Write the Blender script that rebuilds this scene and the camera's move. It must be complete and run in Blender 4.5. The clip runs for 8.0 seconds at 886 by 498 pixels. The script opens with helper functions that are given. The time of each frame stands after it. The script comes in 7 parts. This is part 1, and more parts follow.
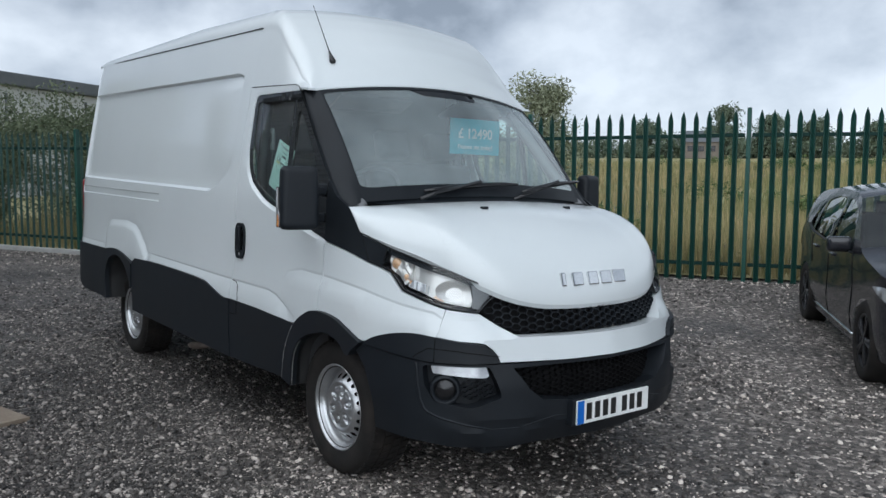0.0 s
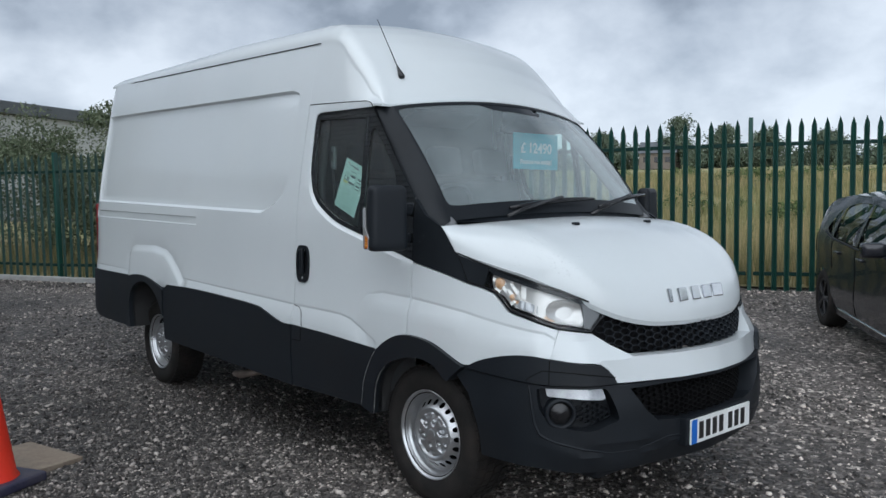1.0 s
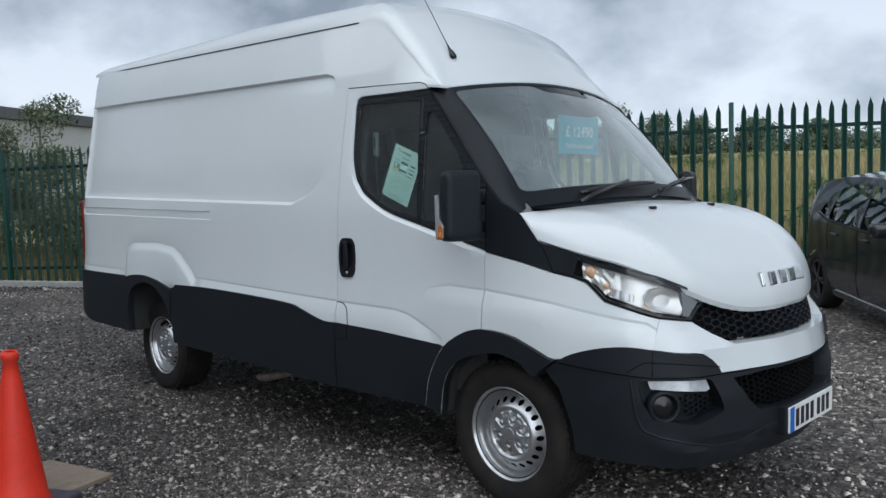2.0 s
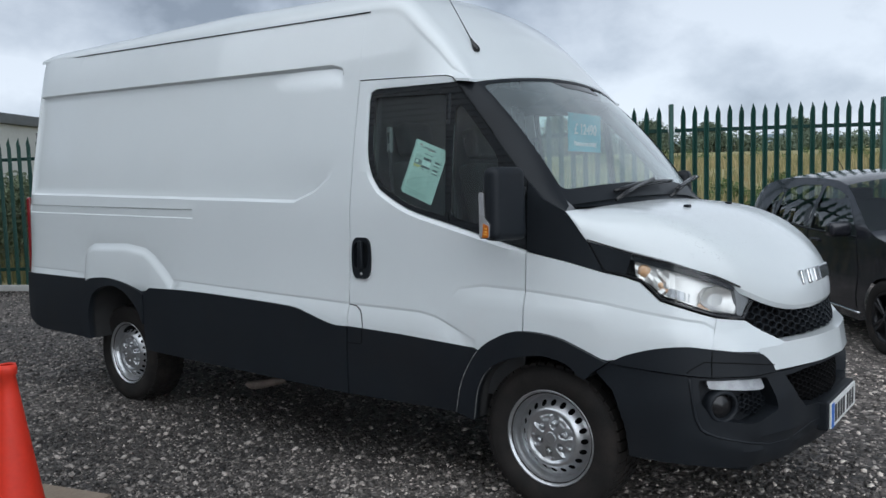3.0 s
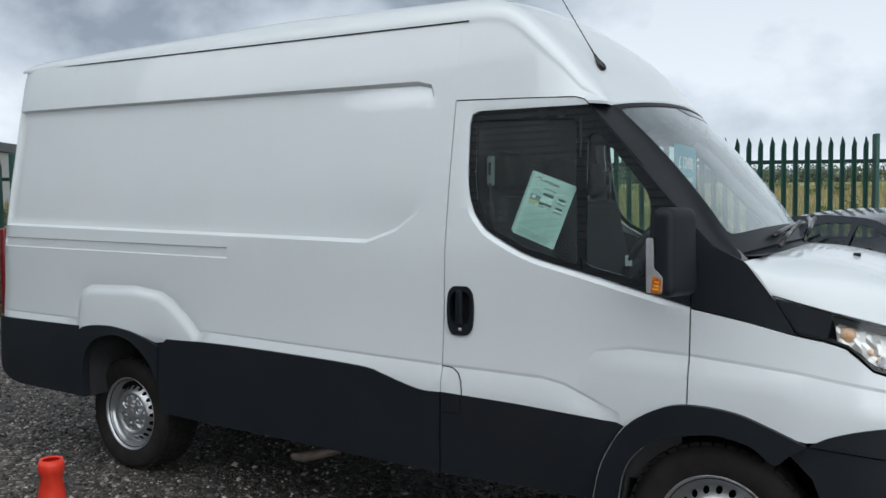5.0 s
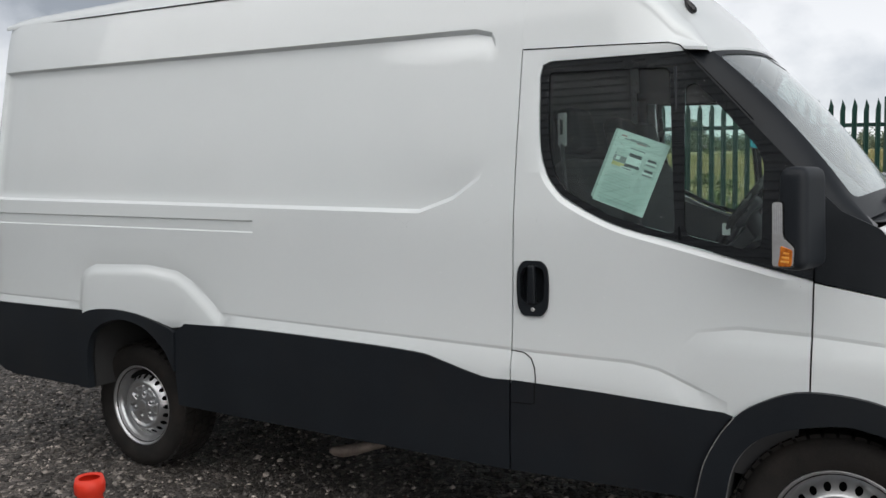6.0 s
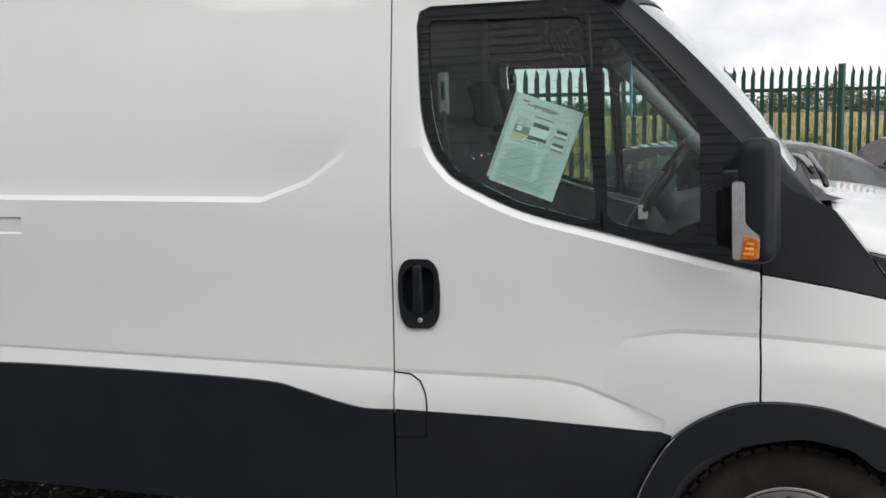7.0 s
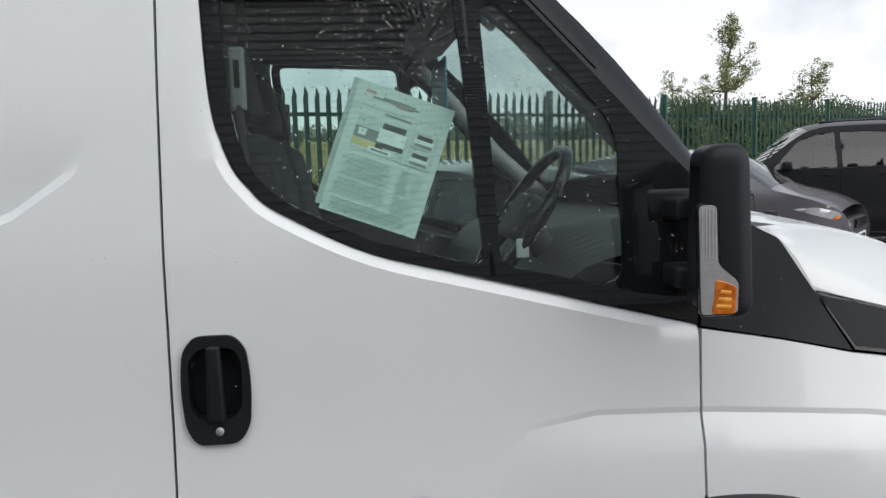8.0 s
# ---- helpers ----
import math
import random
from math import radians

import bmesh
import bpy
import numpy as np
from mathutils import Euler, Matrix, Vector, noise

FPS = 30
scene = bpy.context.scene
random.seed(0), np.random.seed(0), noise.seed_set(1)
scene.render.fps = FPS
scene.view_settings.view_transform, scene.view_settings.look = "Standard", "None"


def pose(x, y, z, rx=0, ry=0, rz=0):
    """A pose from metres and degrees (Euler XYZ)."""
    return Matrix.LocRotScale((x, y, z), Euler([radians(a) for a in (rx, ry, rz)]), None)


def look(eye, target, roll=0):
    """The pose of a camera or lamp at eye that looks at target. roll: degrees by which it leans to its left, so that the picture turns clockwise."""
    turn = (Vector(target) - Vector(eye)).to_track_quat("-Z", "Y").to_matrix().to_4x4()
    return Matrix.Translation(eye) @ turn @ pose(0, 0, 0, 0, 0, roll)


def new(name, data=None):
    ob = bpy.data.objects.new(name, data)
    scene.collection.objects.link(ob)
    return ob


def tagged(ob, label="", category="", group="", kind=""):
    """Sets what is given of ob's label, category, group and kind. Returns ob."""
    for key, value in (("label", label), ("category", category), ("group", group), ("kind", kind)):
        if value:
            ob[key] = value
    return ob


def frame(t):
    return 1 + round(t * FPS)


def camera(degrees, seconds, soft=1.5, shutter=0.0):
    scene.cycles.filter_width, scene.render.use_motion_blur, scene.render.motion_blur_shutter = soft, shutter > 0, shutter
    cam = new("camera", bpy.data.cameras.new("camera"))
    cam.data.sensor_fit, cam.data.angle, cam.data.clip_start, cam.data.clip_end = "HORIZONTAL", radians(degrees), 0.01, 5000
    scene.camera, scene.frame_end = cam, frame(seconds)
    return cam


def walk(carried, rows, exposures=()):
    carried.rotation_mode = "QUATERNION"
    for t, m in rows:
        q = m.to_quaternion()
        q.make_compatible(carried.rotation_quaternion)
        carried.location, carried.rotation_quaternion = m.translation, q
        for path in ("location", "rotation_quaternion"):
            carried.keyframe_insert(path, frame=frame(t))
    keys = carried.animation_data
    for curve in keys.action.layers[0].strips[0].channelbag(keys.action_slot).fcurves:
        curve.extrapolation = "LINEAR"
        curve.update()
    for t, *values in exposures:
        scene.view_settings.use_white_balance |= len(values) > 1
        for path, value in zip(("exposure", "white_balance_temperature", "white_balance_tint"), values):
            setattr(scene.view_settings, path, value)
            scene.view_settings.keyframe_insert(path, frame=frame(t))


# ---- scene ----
cam = camera(57.0, 8.0)
PATH = [
    (0, (3.563, -3.079, 1.51), (2.004, -1.838, 1.349), 1.2),
    (0.5, (3.307, -3.238, 1.501), (1.783, -1.95, 1.359), 0.2),
    (1, (3.023, -3.506, 1.511), (1.529, -2.182, 1.389), -0.1),
    (1.5, (2.702, -3.643, 1.488), (1.242, -2.283, 1.355), -0.8),
    (3, (1.814, -4.115, 1.491), (0.616, -2.52, 1.343), -1.0),
    (3.5, (1.504, -4.125, 1.506), (0.361, -2.492, 1.339), -0.5),
    (4, (1.226, -4.15, 1.51), (0.169, -2.461, 1.34), -0.1),
    (4.5, (0.941, -4.15, 1.536), (-0.077, -2.434, 1.403), -0.4),
    (5, (0.706, -4.049, 1.557), (-0.336, -2.344, 1.473), -0.2),
    (6.5, (-0.131, -3.693, 1.528), (-0.968, -1.888, 1.318), -1.5),
    (7, (-0.412, -3.362, 1.574), (-0.895, -1.436, 1.334), -1.8),
    (7.5, (-0.69, -2.993, 1.582), (-0.757, -1.006, 1.361), -1.8),
    (8, (-0.833, -2.567, 1.556), (-0.596, -0.591, 1.355), -1.9),
]
EXPOSURES = [(0.0, -0.08, 5740, 7.5), (1.5, -0.14, 5740, 8.0), (3.5, -0.10, 5780, 8.0), (4.2, -0.04, 5900, 8.0), (5.2, -0.06, 5960, 7.5), (6.3, 0.08, 6550, 13), (6.5, 0.12, 6580, 14), (7.0, 0.22, 6600, 14), (7.5, 0.17, 6400, 13), (8.0, 0.16, 6320, 12)]
walk(cam, [(t, look(eye, target, roll)) for t, eye, target, roll in PATH], EXPOSURES)

# ---- sky and sun ----
SUN_AZ, SUN_EL = -75.0, 25.0   # degrees from +x towards +y; above the ground


def sky_world():
    w = bpy.data.worlds.new("overcast_sky")
    scene.world = w
    w.use_nodes = True
    nt = w.node_tree
    nt.nodes.clear()
    N, L = nt.nodes.new, nt.links.new
    out, bg = N("ShaderNodeOutputWorld"), N("ShaderNodeBackground")
    sky = N("ShaderNodeTexSky")
    sky.sky_type, sky.sun_disc = "NISHITA", False
    sky.sun_elevation, sky.sun_rotation = radians(SUN_EL), radians(90 - SUN_AZ)
    tc = N("ShaderNodeTexCoord")
    # cloud lumps, flattened towards the horizon
    com = N("ShaderNodeVectorMath"); com.operation = "MULTIPLY"; com.inputs[1].default_value = (1.0, 1.0, 1.5)
    L(tc.outputs["Generated"], com.inputs[0])
    n1 = N("ShaderNodeTexNoise"); n1.inputs["Scale"].default_value = 1.25; n1.inputs["Detail"].default_value = 6.0
    n1.inputs["Roughness"].default_value = 0.50; n1.inputs["Distortion"].default_value = 0.15
    L(com.outputs[0], n1.inputs["Vector"])
    ramp = N("ShaderNodeValToRGB")
    el = ramp.color_ramp.elements
    el[0].position, el[0].color = 0.435, (0.52, 0.56, 0.62, 1)
    el[1].position, el[1].color = 0.575, (1.42, 1.43, 1.44, 1)
    mid = el.new(0.48); mid.color = (0.84, 0.88, 0.94, 1)
    n2 = N("ShaderNodeTexNoise"); n2.inputs["Scale"].default_value = 3.8; n2.inputs["Detail"].default_value = 8.0
    n2.inputs["Roughness"].default_value = 0.52; n2.inputs["Distortion"].default_value = 0.05
    L(com.outputs[0], n2.inputs["Vector"])
    both = N("ShaderNodeMath"); both.operation = "MULTIPLY_ADD"; both.inputs[1].default_value = 0.54
    low = N("ShaderNodeMath"); low.operation = "MULTIPLY"; low.inputs[1].default_value = 0.46
    L(n1.outputs["Fac"], low.inputs[0]); L(n2.outputs["Fac"], both.inputs[0]); L(low.outputs[0], both.inputs[2])
    # the cover breaks up over the open field
    yz, my, brk = N("ShaderNodeSeparateXYZ"), N("ShaderNodeMapRange"), N("ShaderNodeMath")
    my.interpolation_type = "SMOOTHSTEP"
    my.inputs[1].default_value, my.inputs[2].default_value = 0.62, 0.96
    my.inputs[3].default_value, my.inputs[4].default_value = 0.0, 0.022
    brk.operation = "ADD"
    L(tc.outputs["Generated"], yz.inputs[0]); L(yz.outputs["Y"], my.inputs[0])
    L(both.outputs[0], brk.inputs[0]); L(my.outputs[0], brk.inputs[1])
    L(brk.outputs[0], ramp.inputs[0])
    mix = N("ShaderNodeMix"); mix.data_type = "RGBA"; mix.blend_type = "MIX"; mix.inputs["Factor"].default_value = 0.90
    gain = N("ShaderNodeMix"); gain.data_type = "RGBA"; gain.blend_type = "MULTIPLY"; gain.inputs["Factor"].default_value = 1.0
    gain.inputs["B"].default_value = (8.0, 8.0, 8.0, 1)
    # the cover is thicker overhead, thinner towards the horizon
    sz, mz = N("ShaderNodeSeparateXYZ"), N("ShaderNodeMapRange")
    mz.inputs[1].default_value, mz.inputs[2].default_value = 0.05, 0.75
    mz.inputs[3].default_value, mz.inputs[4].default_value = 1.0, 0.46
    L(tc.outputs["Generated"], sz.inputs[0]); L(sz.outputs["Z"], mz.inputs[0])
    thick = N("ShaderNodeMix"); thick.data_type = "RGBA"; thick.blend_type = "MULTIPLY"; thick.inputs["Factor"].default_value = 1.0
    L(ramp.outputs[0], thick.inputs["A"]); L(mz.outputs[0], thick.inputs["B"])
    L(thick.outputs["Result"], gain.inputs["A"])
    L(sky.outputs[0], mix.inputs["A"]); L(gain.outputs["Result"], mix.inputs["B"])
    L(mix.outputs["Result"], bg.inputs["Color"])
    bg.inputs["Strength"].default_value = 0.092
    L(bg.outputs[0], out.inputs[0])


sky_world()
sun = new("sun", bpy.data.lights.new("sun", "SUN"))
sun.data.energy, sun.data.angle, sun.data.color = 4.2, radians(130), (1.0, 0.97, 0.93)
sun.matrix_world = look((20 * math.cos(radians(SUN_AZ)), 20 * math.sin(radians(SUN_AZ)), 20 * math.tan(radians(SUN_EL))), (0, 0, 0))


# ---- materials ----
def material(name, c1, c2=None, scale=4.0, rough=0.5, rough2=None, metal=0.0, bump=0.0, fine=60.0, coat=0.0, spec=0.5, spread=0.15, island=0.0, random_ob=0.0, stain=None, stain_scale=1.3, stain_amount=0.5, yard=False):
    """A surface with two scales of variation: patches at scale, grain at fine, and stains."""
    m = bpy.data.materials.new(name)
    m.use_nodes = True
    nt = m.node_tree
    N, L = nt.nodes.new, nt.links.new
    b = nt.nodes["Principled BSDF"]
    tc = N("ShaderNodeTexCoord")
    no = N("ShaderNodeTexNoise"); no.inputs["Scale"].default_value = scale; no.inputs["Detail"].default_value = 5
    fi = N("ShaderNodeTexNoise"); fi.inputs["Scale"].default_value = fine; fi.inputs["Detail"].default_value = 3
    L(tc.outputs["Object"], no.inputs["Vector"]); L(tc.outputs["Object"], fi.inputs["Vector"])
    ra = N("ShaderNodeValToRGB")
    c2 = c2 or tuple(min(1, v * 1.18 + 0.004) for v in c1)
    ra.color_ramp.elements[0].position, ra.color_ramp.elements[1].position = 0.5 - spread, 0.5 + spread
    ra.color_ramp.elements[0].color, ra.color_ramp.elements[1].color = (*c1, 1), (*c2, 1)
    mixf = N("ShaderNodeMath"); mixf.operation = "MULTIPLY_ADD"; mixf.inputs[1].default_value = 0.35
    half_ = N("ShaderNodeMath"); half_.operation = "MULTIPLY_ADD"; half_.inputs[1].default_value = 0.65; half_.inputs[2].default_value = 0.0
    L(no.outputs["Fac"], half_.inputs[0]); L(fi.outputs["Fac"], mixf.inputs[0]); L(half_.outputs[0], mixf.inputs[2])
    last = mixf.outputs[0]
    if island or random_ob:
        src = N("ShaderNodeNewGeometry").outputs["Random Per Island"] if island else N("ShaderNodeObjectInfo").outputs["Random"]
        a = N("ShaderNodeMath"); a.operation = "SUBTRACT"; a.inputs[1].default_value = 0.5; L(src, a.inputs[0])
        c = N("ShaderNodeMath"); c.operation = "MULTIPLY_ADD"; c.inputs[1].default_value = island or random_ob
        L(a.outputs[0], c.inputs[0]); L(last, c.inputs[2]); last = c.outputs[0]
    L(last, ra.inputs[0])
    col = ra.outputs[0]
    if stain:
        sn = N("ShaderNodeTexNoise"); sn.inputs["Scale"].default_value = stain_scale; sn.inputs["Detail"].default_value = 7; sn.inputs["Roughness"].default_value = 0.65
        L(tc.outputs["Object"], sn.inputs["Vector"])
        sr = N("ShaderNodeMapRange"); sr.inputs[1].default_value, sr.inputs[2].default_value = 0.48, 0.72
        sr.inputs[4].default_value = stain_amount
        L(sn.outputs["Fac"], sr.inputs[0])
        mx = N("ShaderNodeMix"); mx.data_type = "RGBA"; mx.inputs["B"].default_value = (*stain, 1)
        L(sr.outputs[0], mx.inputs["Factor"]); L(col, mx.inputs["A"]); col = mx.outputs["Result"]
    if yard:
        m2 = N("ShaderNodeMix"); m2.data_type = "RGBA"; m2.blend_type = "MULTIPLY"; m2.inputs["Factor"].default_value = 1
        L(col, m2.inputs["A"]); L(damp_and_daylight(nt, tc), m2.inputs["B"]); col = m2.outputs["Result"]
    L(col, b.inputs["Base Color"])
    mr = N("ShaderNodeMapRange")
    mr.inputs[3].default_value, mr.inputs[4].default_value = rough, rough if rough2 is None else rough2
    L(no.outputs["Fac"], mr.inputs[0]); L(mr.outputs[0], b.inputs["Roughness"])
    b.inputs["Metallic"].default_value, b.inputs["Specular IOR Level"].default_value = metal, spec
    b.inputs["Coat Weight"].default_value, b.inputs["Coat Roughness"].default_value = coat, 0.04
    if bump:
        bu = N("ShaderNodeBump"); bu.inputs["Strength"].default_value = bump; bu.inputs["Distance"].default_value = 0.6 / fine
        L(fi.outputs["Fac"], bu.inputs["Height"]); L(bu.outputs[0], b.inputs["Normal"])
    return m


def glass(name, tint, gloss=1.0, drops=0.0, head_on=0.08, sky_veil=0.0):
    """Thin glass: clear tint seen through, with a mirror sheen by Fresnel; drops roughen it in small beads."""
    m = bpy.data.materials.new(name)
    m.use_nodes = True
    nt = m.node_tree
    nt.nodes.clear()
    N, L = nt.nodes.new, nt.links.new
    out, mix = N("ShaderNodeOutputMaterial"), N("ShaderNodeMixShader")
    tr, gl, fr = N("ShaderNodeBsdfTransparent"), N("ShaderNodeBsdfGlossy"), N("ShaderNodeLayerWeight")
    tr.inputs[0].default_value = (*tint, 1)
    gl.inputs["Roughness"].default_value = 0.01
    gl.inputs["Color"].default_value = (gloss, gloss, gloss, 1)
    fr.inputs["Blend"].default_value = 0.5
    po, mr0 = N("ShaderNodeMath"), N("ShaderNodeMapRange")
    po.operation = "POWER"; po.inputs[1].default_value = 4.5
    mr0.inputs[3].default_value = head_on
    L(fr.outputs["Facing"], po.inputs[0]); L(po.outputs[0], mr0.inputs[0])
    L(mr0.outputs[0], mix.inputs[0]); L(tr.outputs[0], mix.inputs[1]); L(gl.outputs[0], mix.inputs[2])
    if drops:
        tc, vo = N("ShaderNodeTexCoord"), N("ShaderNodeTexVoronoi")
        vo.inputs["Scale"].default_value = 75
        bp = N("ShaderNodeBump"); bp.inputs["Strength"].default_value = drops; bp.inputs["Distance"].default_value = 0.004
        mr = N("ShaderNodeMapRange"); mr.inputs[1].default_value, mr.inputs[2].default_value = 0.10, 0.22
        mr.inputs[3].default_value, mr.inputs[4].default_value = 1.0, 0.0
        L(tc.outputs["Object"], vo.inputs["Vector"]); L(vo.outputs["Distance"], mr.inputs[0]); L(mr.outputs[0], bp.inputs["Height"])
        L(bp.outputs[0], gl.inputs["Normal"]); L(bp.outputs[0], fr.inputs["Normal"])
    last = mix.outputs[0]
    if sky_veil:        # a thin pale veil painted in for the reflected sky
        df, mf = N("ShaderNodeBsdfDiffuse"), N("ShaderNodeMixShader")
        df.inputs[0].default_value = (0.70, 0.80, 0.81, 1)
        tcf, nf, mr2 = N("ShaderNodeTexCoord"), N("ShaderNodeTexNoise"), N("ShaderNodeMapRange")
        nf.inputs["Scale"].default_value, nf.inputs["Detail"].default_value = 2.2, 6
        mr2.inputs[1].default_value, mr2.inputs[2].default_value = 0.35, 0.7
        mr2.inputs[3].default_value, mr2.inputs[4].default_value = sky_veil * 0.6, sky_veil * 1.4
        L(tcf.outputs["Object"], nf.inputs["Vector"]); L(nf.outputs["Fac"], mr2.inputs[0]); L(mr2.outputs[0], mf.inputs[0])
        L(last, mf.inputs[1]); L(df.outputs[0], mf.inputs[2]); last = mf.outputs[0]
    L(last, out.inputs[0])
    return m


def damp_and_daylight(nt, tc):
    """Damp and uneven daylight painted into the stone: dark towards the van's rear, paler past its nose, with ragged
    edges.
    """
    N, L = nt.nodes.new, nt.links.new
    sx, no, mr = N("ShaderNodeSeparateXYZ"), N("ShaderNodeTexNoise"), N("ShaderNodeMapRange")
    no.inputs["Scale"].default_value, no.inputs["Detail"].default_value = 0.8, 7
    ad = N("ShaderNodeMath"); ad.operation = "MULTIPLY_ADD"; ad.inputs[1].default_value = 5.0
    L(tc.outputs["Object"], sx.inputs[0]); L(tc.outputs["Object"], no.inputs["Vector"])
    # paler still towards the fence, painting the sky's sheen on wet stone
    side, past = N("ShaderNodeMath"), N("ShaderNodeMath")
    side.operation, past.operation = "MAXIMUM", "MULTIPLY_ADD"
    side.inputs[1].default_value, past.inputs[1].default_value = 0.5, 0.42
    L(sx.outputs["Y"], side.inputs[0]); L(side.outputs[0], past.inputs[0]); L(sx.outputs["X"], past.inputs[2])
    # and behind the van, towards the kerb
    rear, most = N("ShaderNodeMath"), N("ShaderNodeMath")
    rear.operation, most.operation = "MULTIPLY_ADD", "MAXIMUM"
    rear.inputs[1].default_value, rear.inputs[2].default_value = -0.15, -1.9
    L(sx.outputs["X"], rear.inputs[0]); L(rear.outputs[0], most.inputs[0]); L(past.outputs[0], most.inputs[1])
    L(no.outputs["Fac"], ad.inputs[0]); L(most.outputs[0], ad.inputs[2])
    mr.inputs[1].default_value, mr.inputs[2].default_value = -0.5, 3.8
    L(ad.outputs[0], mr.inputs[0])
    ra = N("ShaderNodeValToRGB")
    ra.color_ramp.elements[0].color, ra.color_ramp.elements[1].color = (0.50, 0.485, 0.475, 1), (2.15, 2.06, 2.0, 1)
    L(mr.outputs[0], ra.inputs[0])
    return ra.outputs[0]


def gravel_material():
    m = bpy.data.materials.new("gravel")
    m.use_nodes = True
    nt = m.node_tree
    N, L = nt.nodes.new, nt.links.new
    b = nt.nodes["Principled BSDF"]
    tc = N("ShaderNodeTexCoord")
    vo = N("ShaderNodeTexVoronoi"); vo.inputs["Scale"].default_value = 34; vo.inputs["Randomness"].default_value = 1
    v2 = N("ShaderNodeTexVoronoi"); v2.inputs["Scale"].default_value = 85
    big = N("ShaderNodeTexNoise"); big.inputs["Scale"].default_value = 0.55; big.inputs["Detail"].default_value = 6
    for n in (vo, v2, big):
        L(tc.outputs["Object"], n.inputs["Vector"])
    sp = N("ShaderNodeSeparateColor"); L(vo.outputs["Color"], sp.inputs[0])
    ra = N("ShaderNodeValToRGB")
    e = ra.color_ramp.elements
    e[0].position, e[0].color = 0.0, (0.024, 0.022, 0.020, 1)
    e[1].position, e[1].color = 1.0, (0.36, 0.335, 0.305, 1)
    k = e.new(0.62); k.color = (0.077, 0.070, 0.064, 1)
    k = e.new(0.90); k.color = (0.165, 0.152, 0.139, 1)
    L(sp.outputs[0], ra.inputs[0])
    wet = N("ShaderNodeMapRange"); wet.inputs[1].default_value, wet.inputs[2].default_value = 0.35, 0.66
    wet.inputs[3].default_value, wet.inputs[4].default_value = 0.45, 1.3
    L(big.outputs["Fac"], wet.inputs[0])
    mu = N("ShaderNodeMix"); mu.data_type = "RGBA"; mu.blend_type = "MULTIPLY"; mu.inputs["Factor"].default_value = 1
    L(ra.outputs[0], mu.inputs["A"]); L(wet.outputs[0], mu.inputs["B"])
    m2 = N("ShaderNodeMix"); m2.data_type = "RGBA"; m2.blend_type = "MULTIPLY"; m2.inputs["Factor"].default_value = 1
    L(mu.outputs["Result"], m2.inputs["A"]); L(damp_and_daylight(nt, tc), m2.inputs["B"])
    L(m2.outputs["Result"], b.inputs["Base Color"])
    ro = N("ShaderNodeMapRange"); ro.inputs[1].default_value, ro.inputs[2].default_value = 0.4, 0.7
    ro.inputs[3].default_value, ro.inputs[4].default_value = 0.48, 0.8
    L(big.outputs["Fac"], ro.inputs[0]); L(ro.outputs[0], b.inputs["Roughness"])
    ad = N("ShaderNodeMath"); ad.operation = "MULTIPLY_ADD"; ad.inputs[1].default_value = 0.4
    L(v2.outputs["Distance"], ad.inputs[0]); L(vo.outputs["Distance"], ad.inputs[2])
    bu = N("ShaderNodeBump"); bu.invert = True; bu.inputs["Strength"].default_value = 1.0; bu.inputs["Distance"].default_value = 0.02
    L(ad.outputs[0], bu.inputs["Height"]); L(bu.outputs[0], b.inputs["Normal"])
    return m


WHITE = material("white_paint", (0.69, 0.73, 0.735), (0.73, 0.765, 0.77), scale=1.2, rough=0.28, rough2=0.36, fine=300, coat=0.8, stain=(0.58, 0.58, 0.56), stain_scale=1.6, stain_amount=0.10)
CLAD = material("black_plastic", (0.0085, 0.0108, 0.0142), (0.014, 0.0175, 0.022), scale=3, rough=0.44, rough2=0.56, spec=0.28, bump=0.06, fine=420, stain=(0.018, 0.017, 0.016), stain_scale=2.0, stain_amount=0.30)
PILLAR = material("satin_black_plastic", (0.009, 0.011, 0.0135), (0.015, 0.018, 0.0215), scale=4, rough=0.38, rough2=0.48, spec=0.22, bump=0.05, fine=420)
GLOSS_BLACK = material("gloss_black", (0.010, 0.010, 0.011), scale=3, rough=0.15, rough2=0.25, fine=200)
# dark parts, and near-black sheets that paint the shade behind openings
DARK = material("dark_part_and_shade", (0.005, 0.005, 0.0055), scale=3, rough=0.7, spec=0.12)
TYRE = material("tyre_rubber", (0.013, 0.0122, 0.0115), (0.025, 0.0225, 0.021), scale=9, rough=0.75, rough2=0.9, bump=0.15, fine=160, stain=(0.05, 0.040, 0.033), stain_scale=5, stain_amount=0.35, spec=0.25)
RIM = material("silver_wheel_paint", (0.50, 0.51, 0.52), (0.60, 0.61, 0.62), scale=8, rough=0.26, rough2=0.38, metal=0.85, bump=0.03, fine=200, stain=(0.16, 0.13, 0.10), stain_scale=9, stain_amount=0.35)
LIP_PALE = material("mud_and_edge_highlight", (0.03, 0.032, 0.034), (0.28, 0.28, 0.275), scale=26, rough=0.7, fine=160, bump=0.2)
LINER = material("dusty_liner", (0.035, 0.035, 0.034), (0.12, 0.117, 0.11), scale=6, rough=0.8, fine=90, bump=0.2)
CHROME = material("chrome", (0.66, 0.67, 0.68), scale=8, rough=0.10, rough2=0.16, metal=1.0)
RED_LENS = material("red_lens", (0.16, 0.006, 0.008), (0.22, 0.008, 0.010), scale=20, rough=0.12, coat=0.4)
ORANGE_LENS = material("amber_lens", (0.36, 0.075, 0.006), (0.80, 0.24, 0.025), scale=45, rough=0.15, coat=0.4)
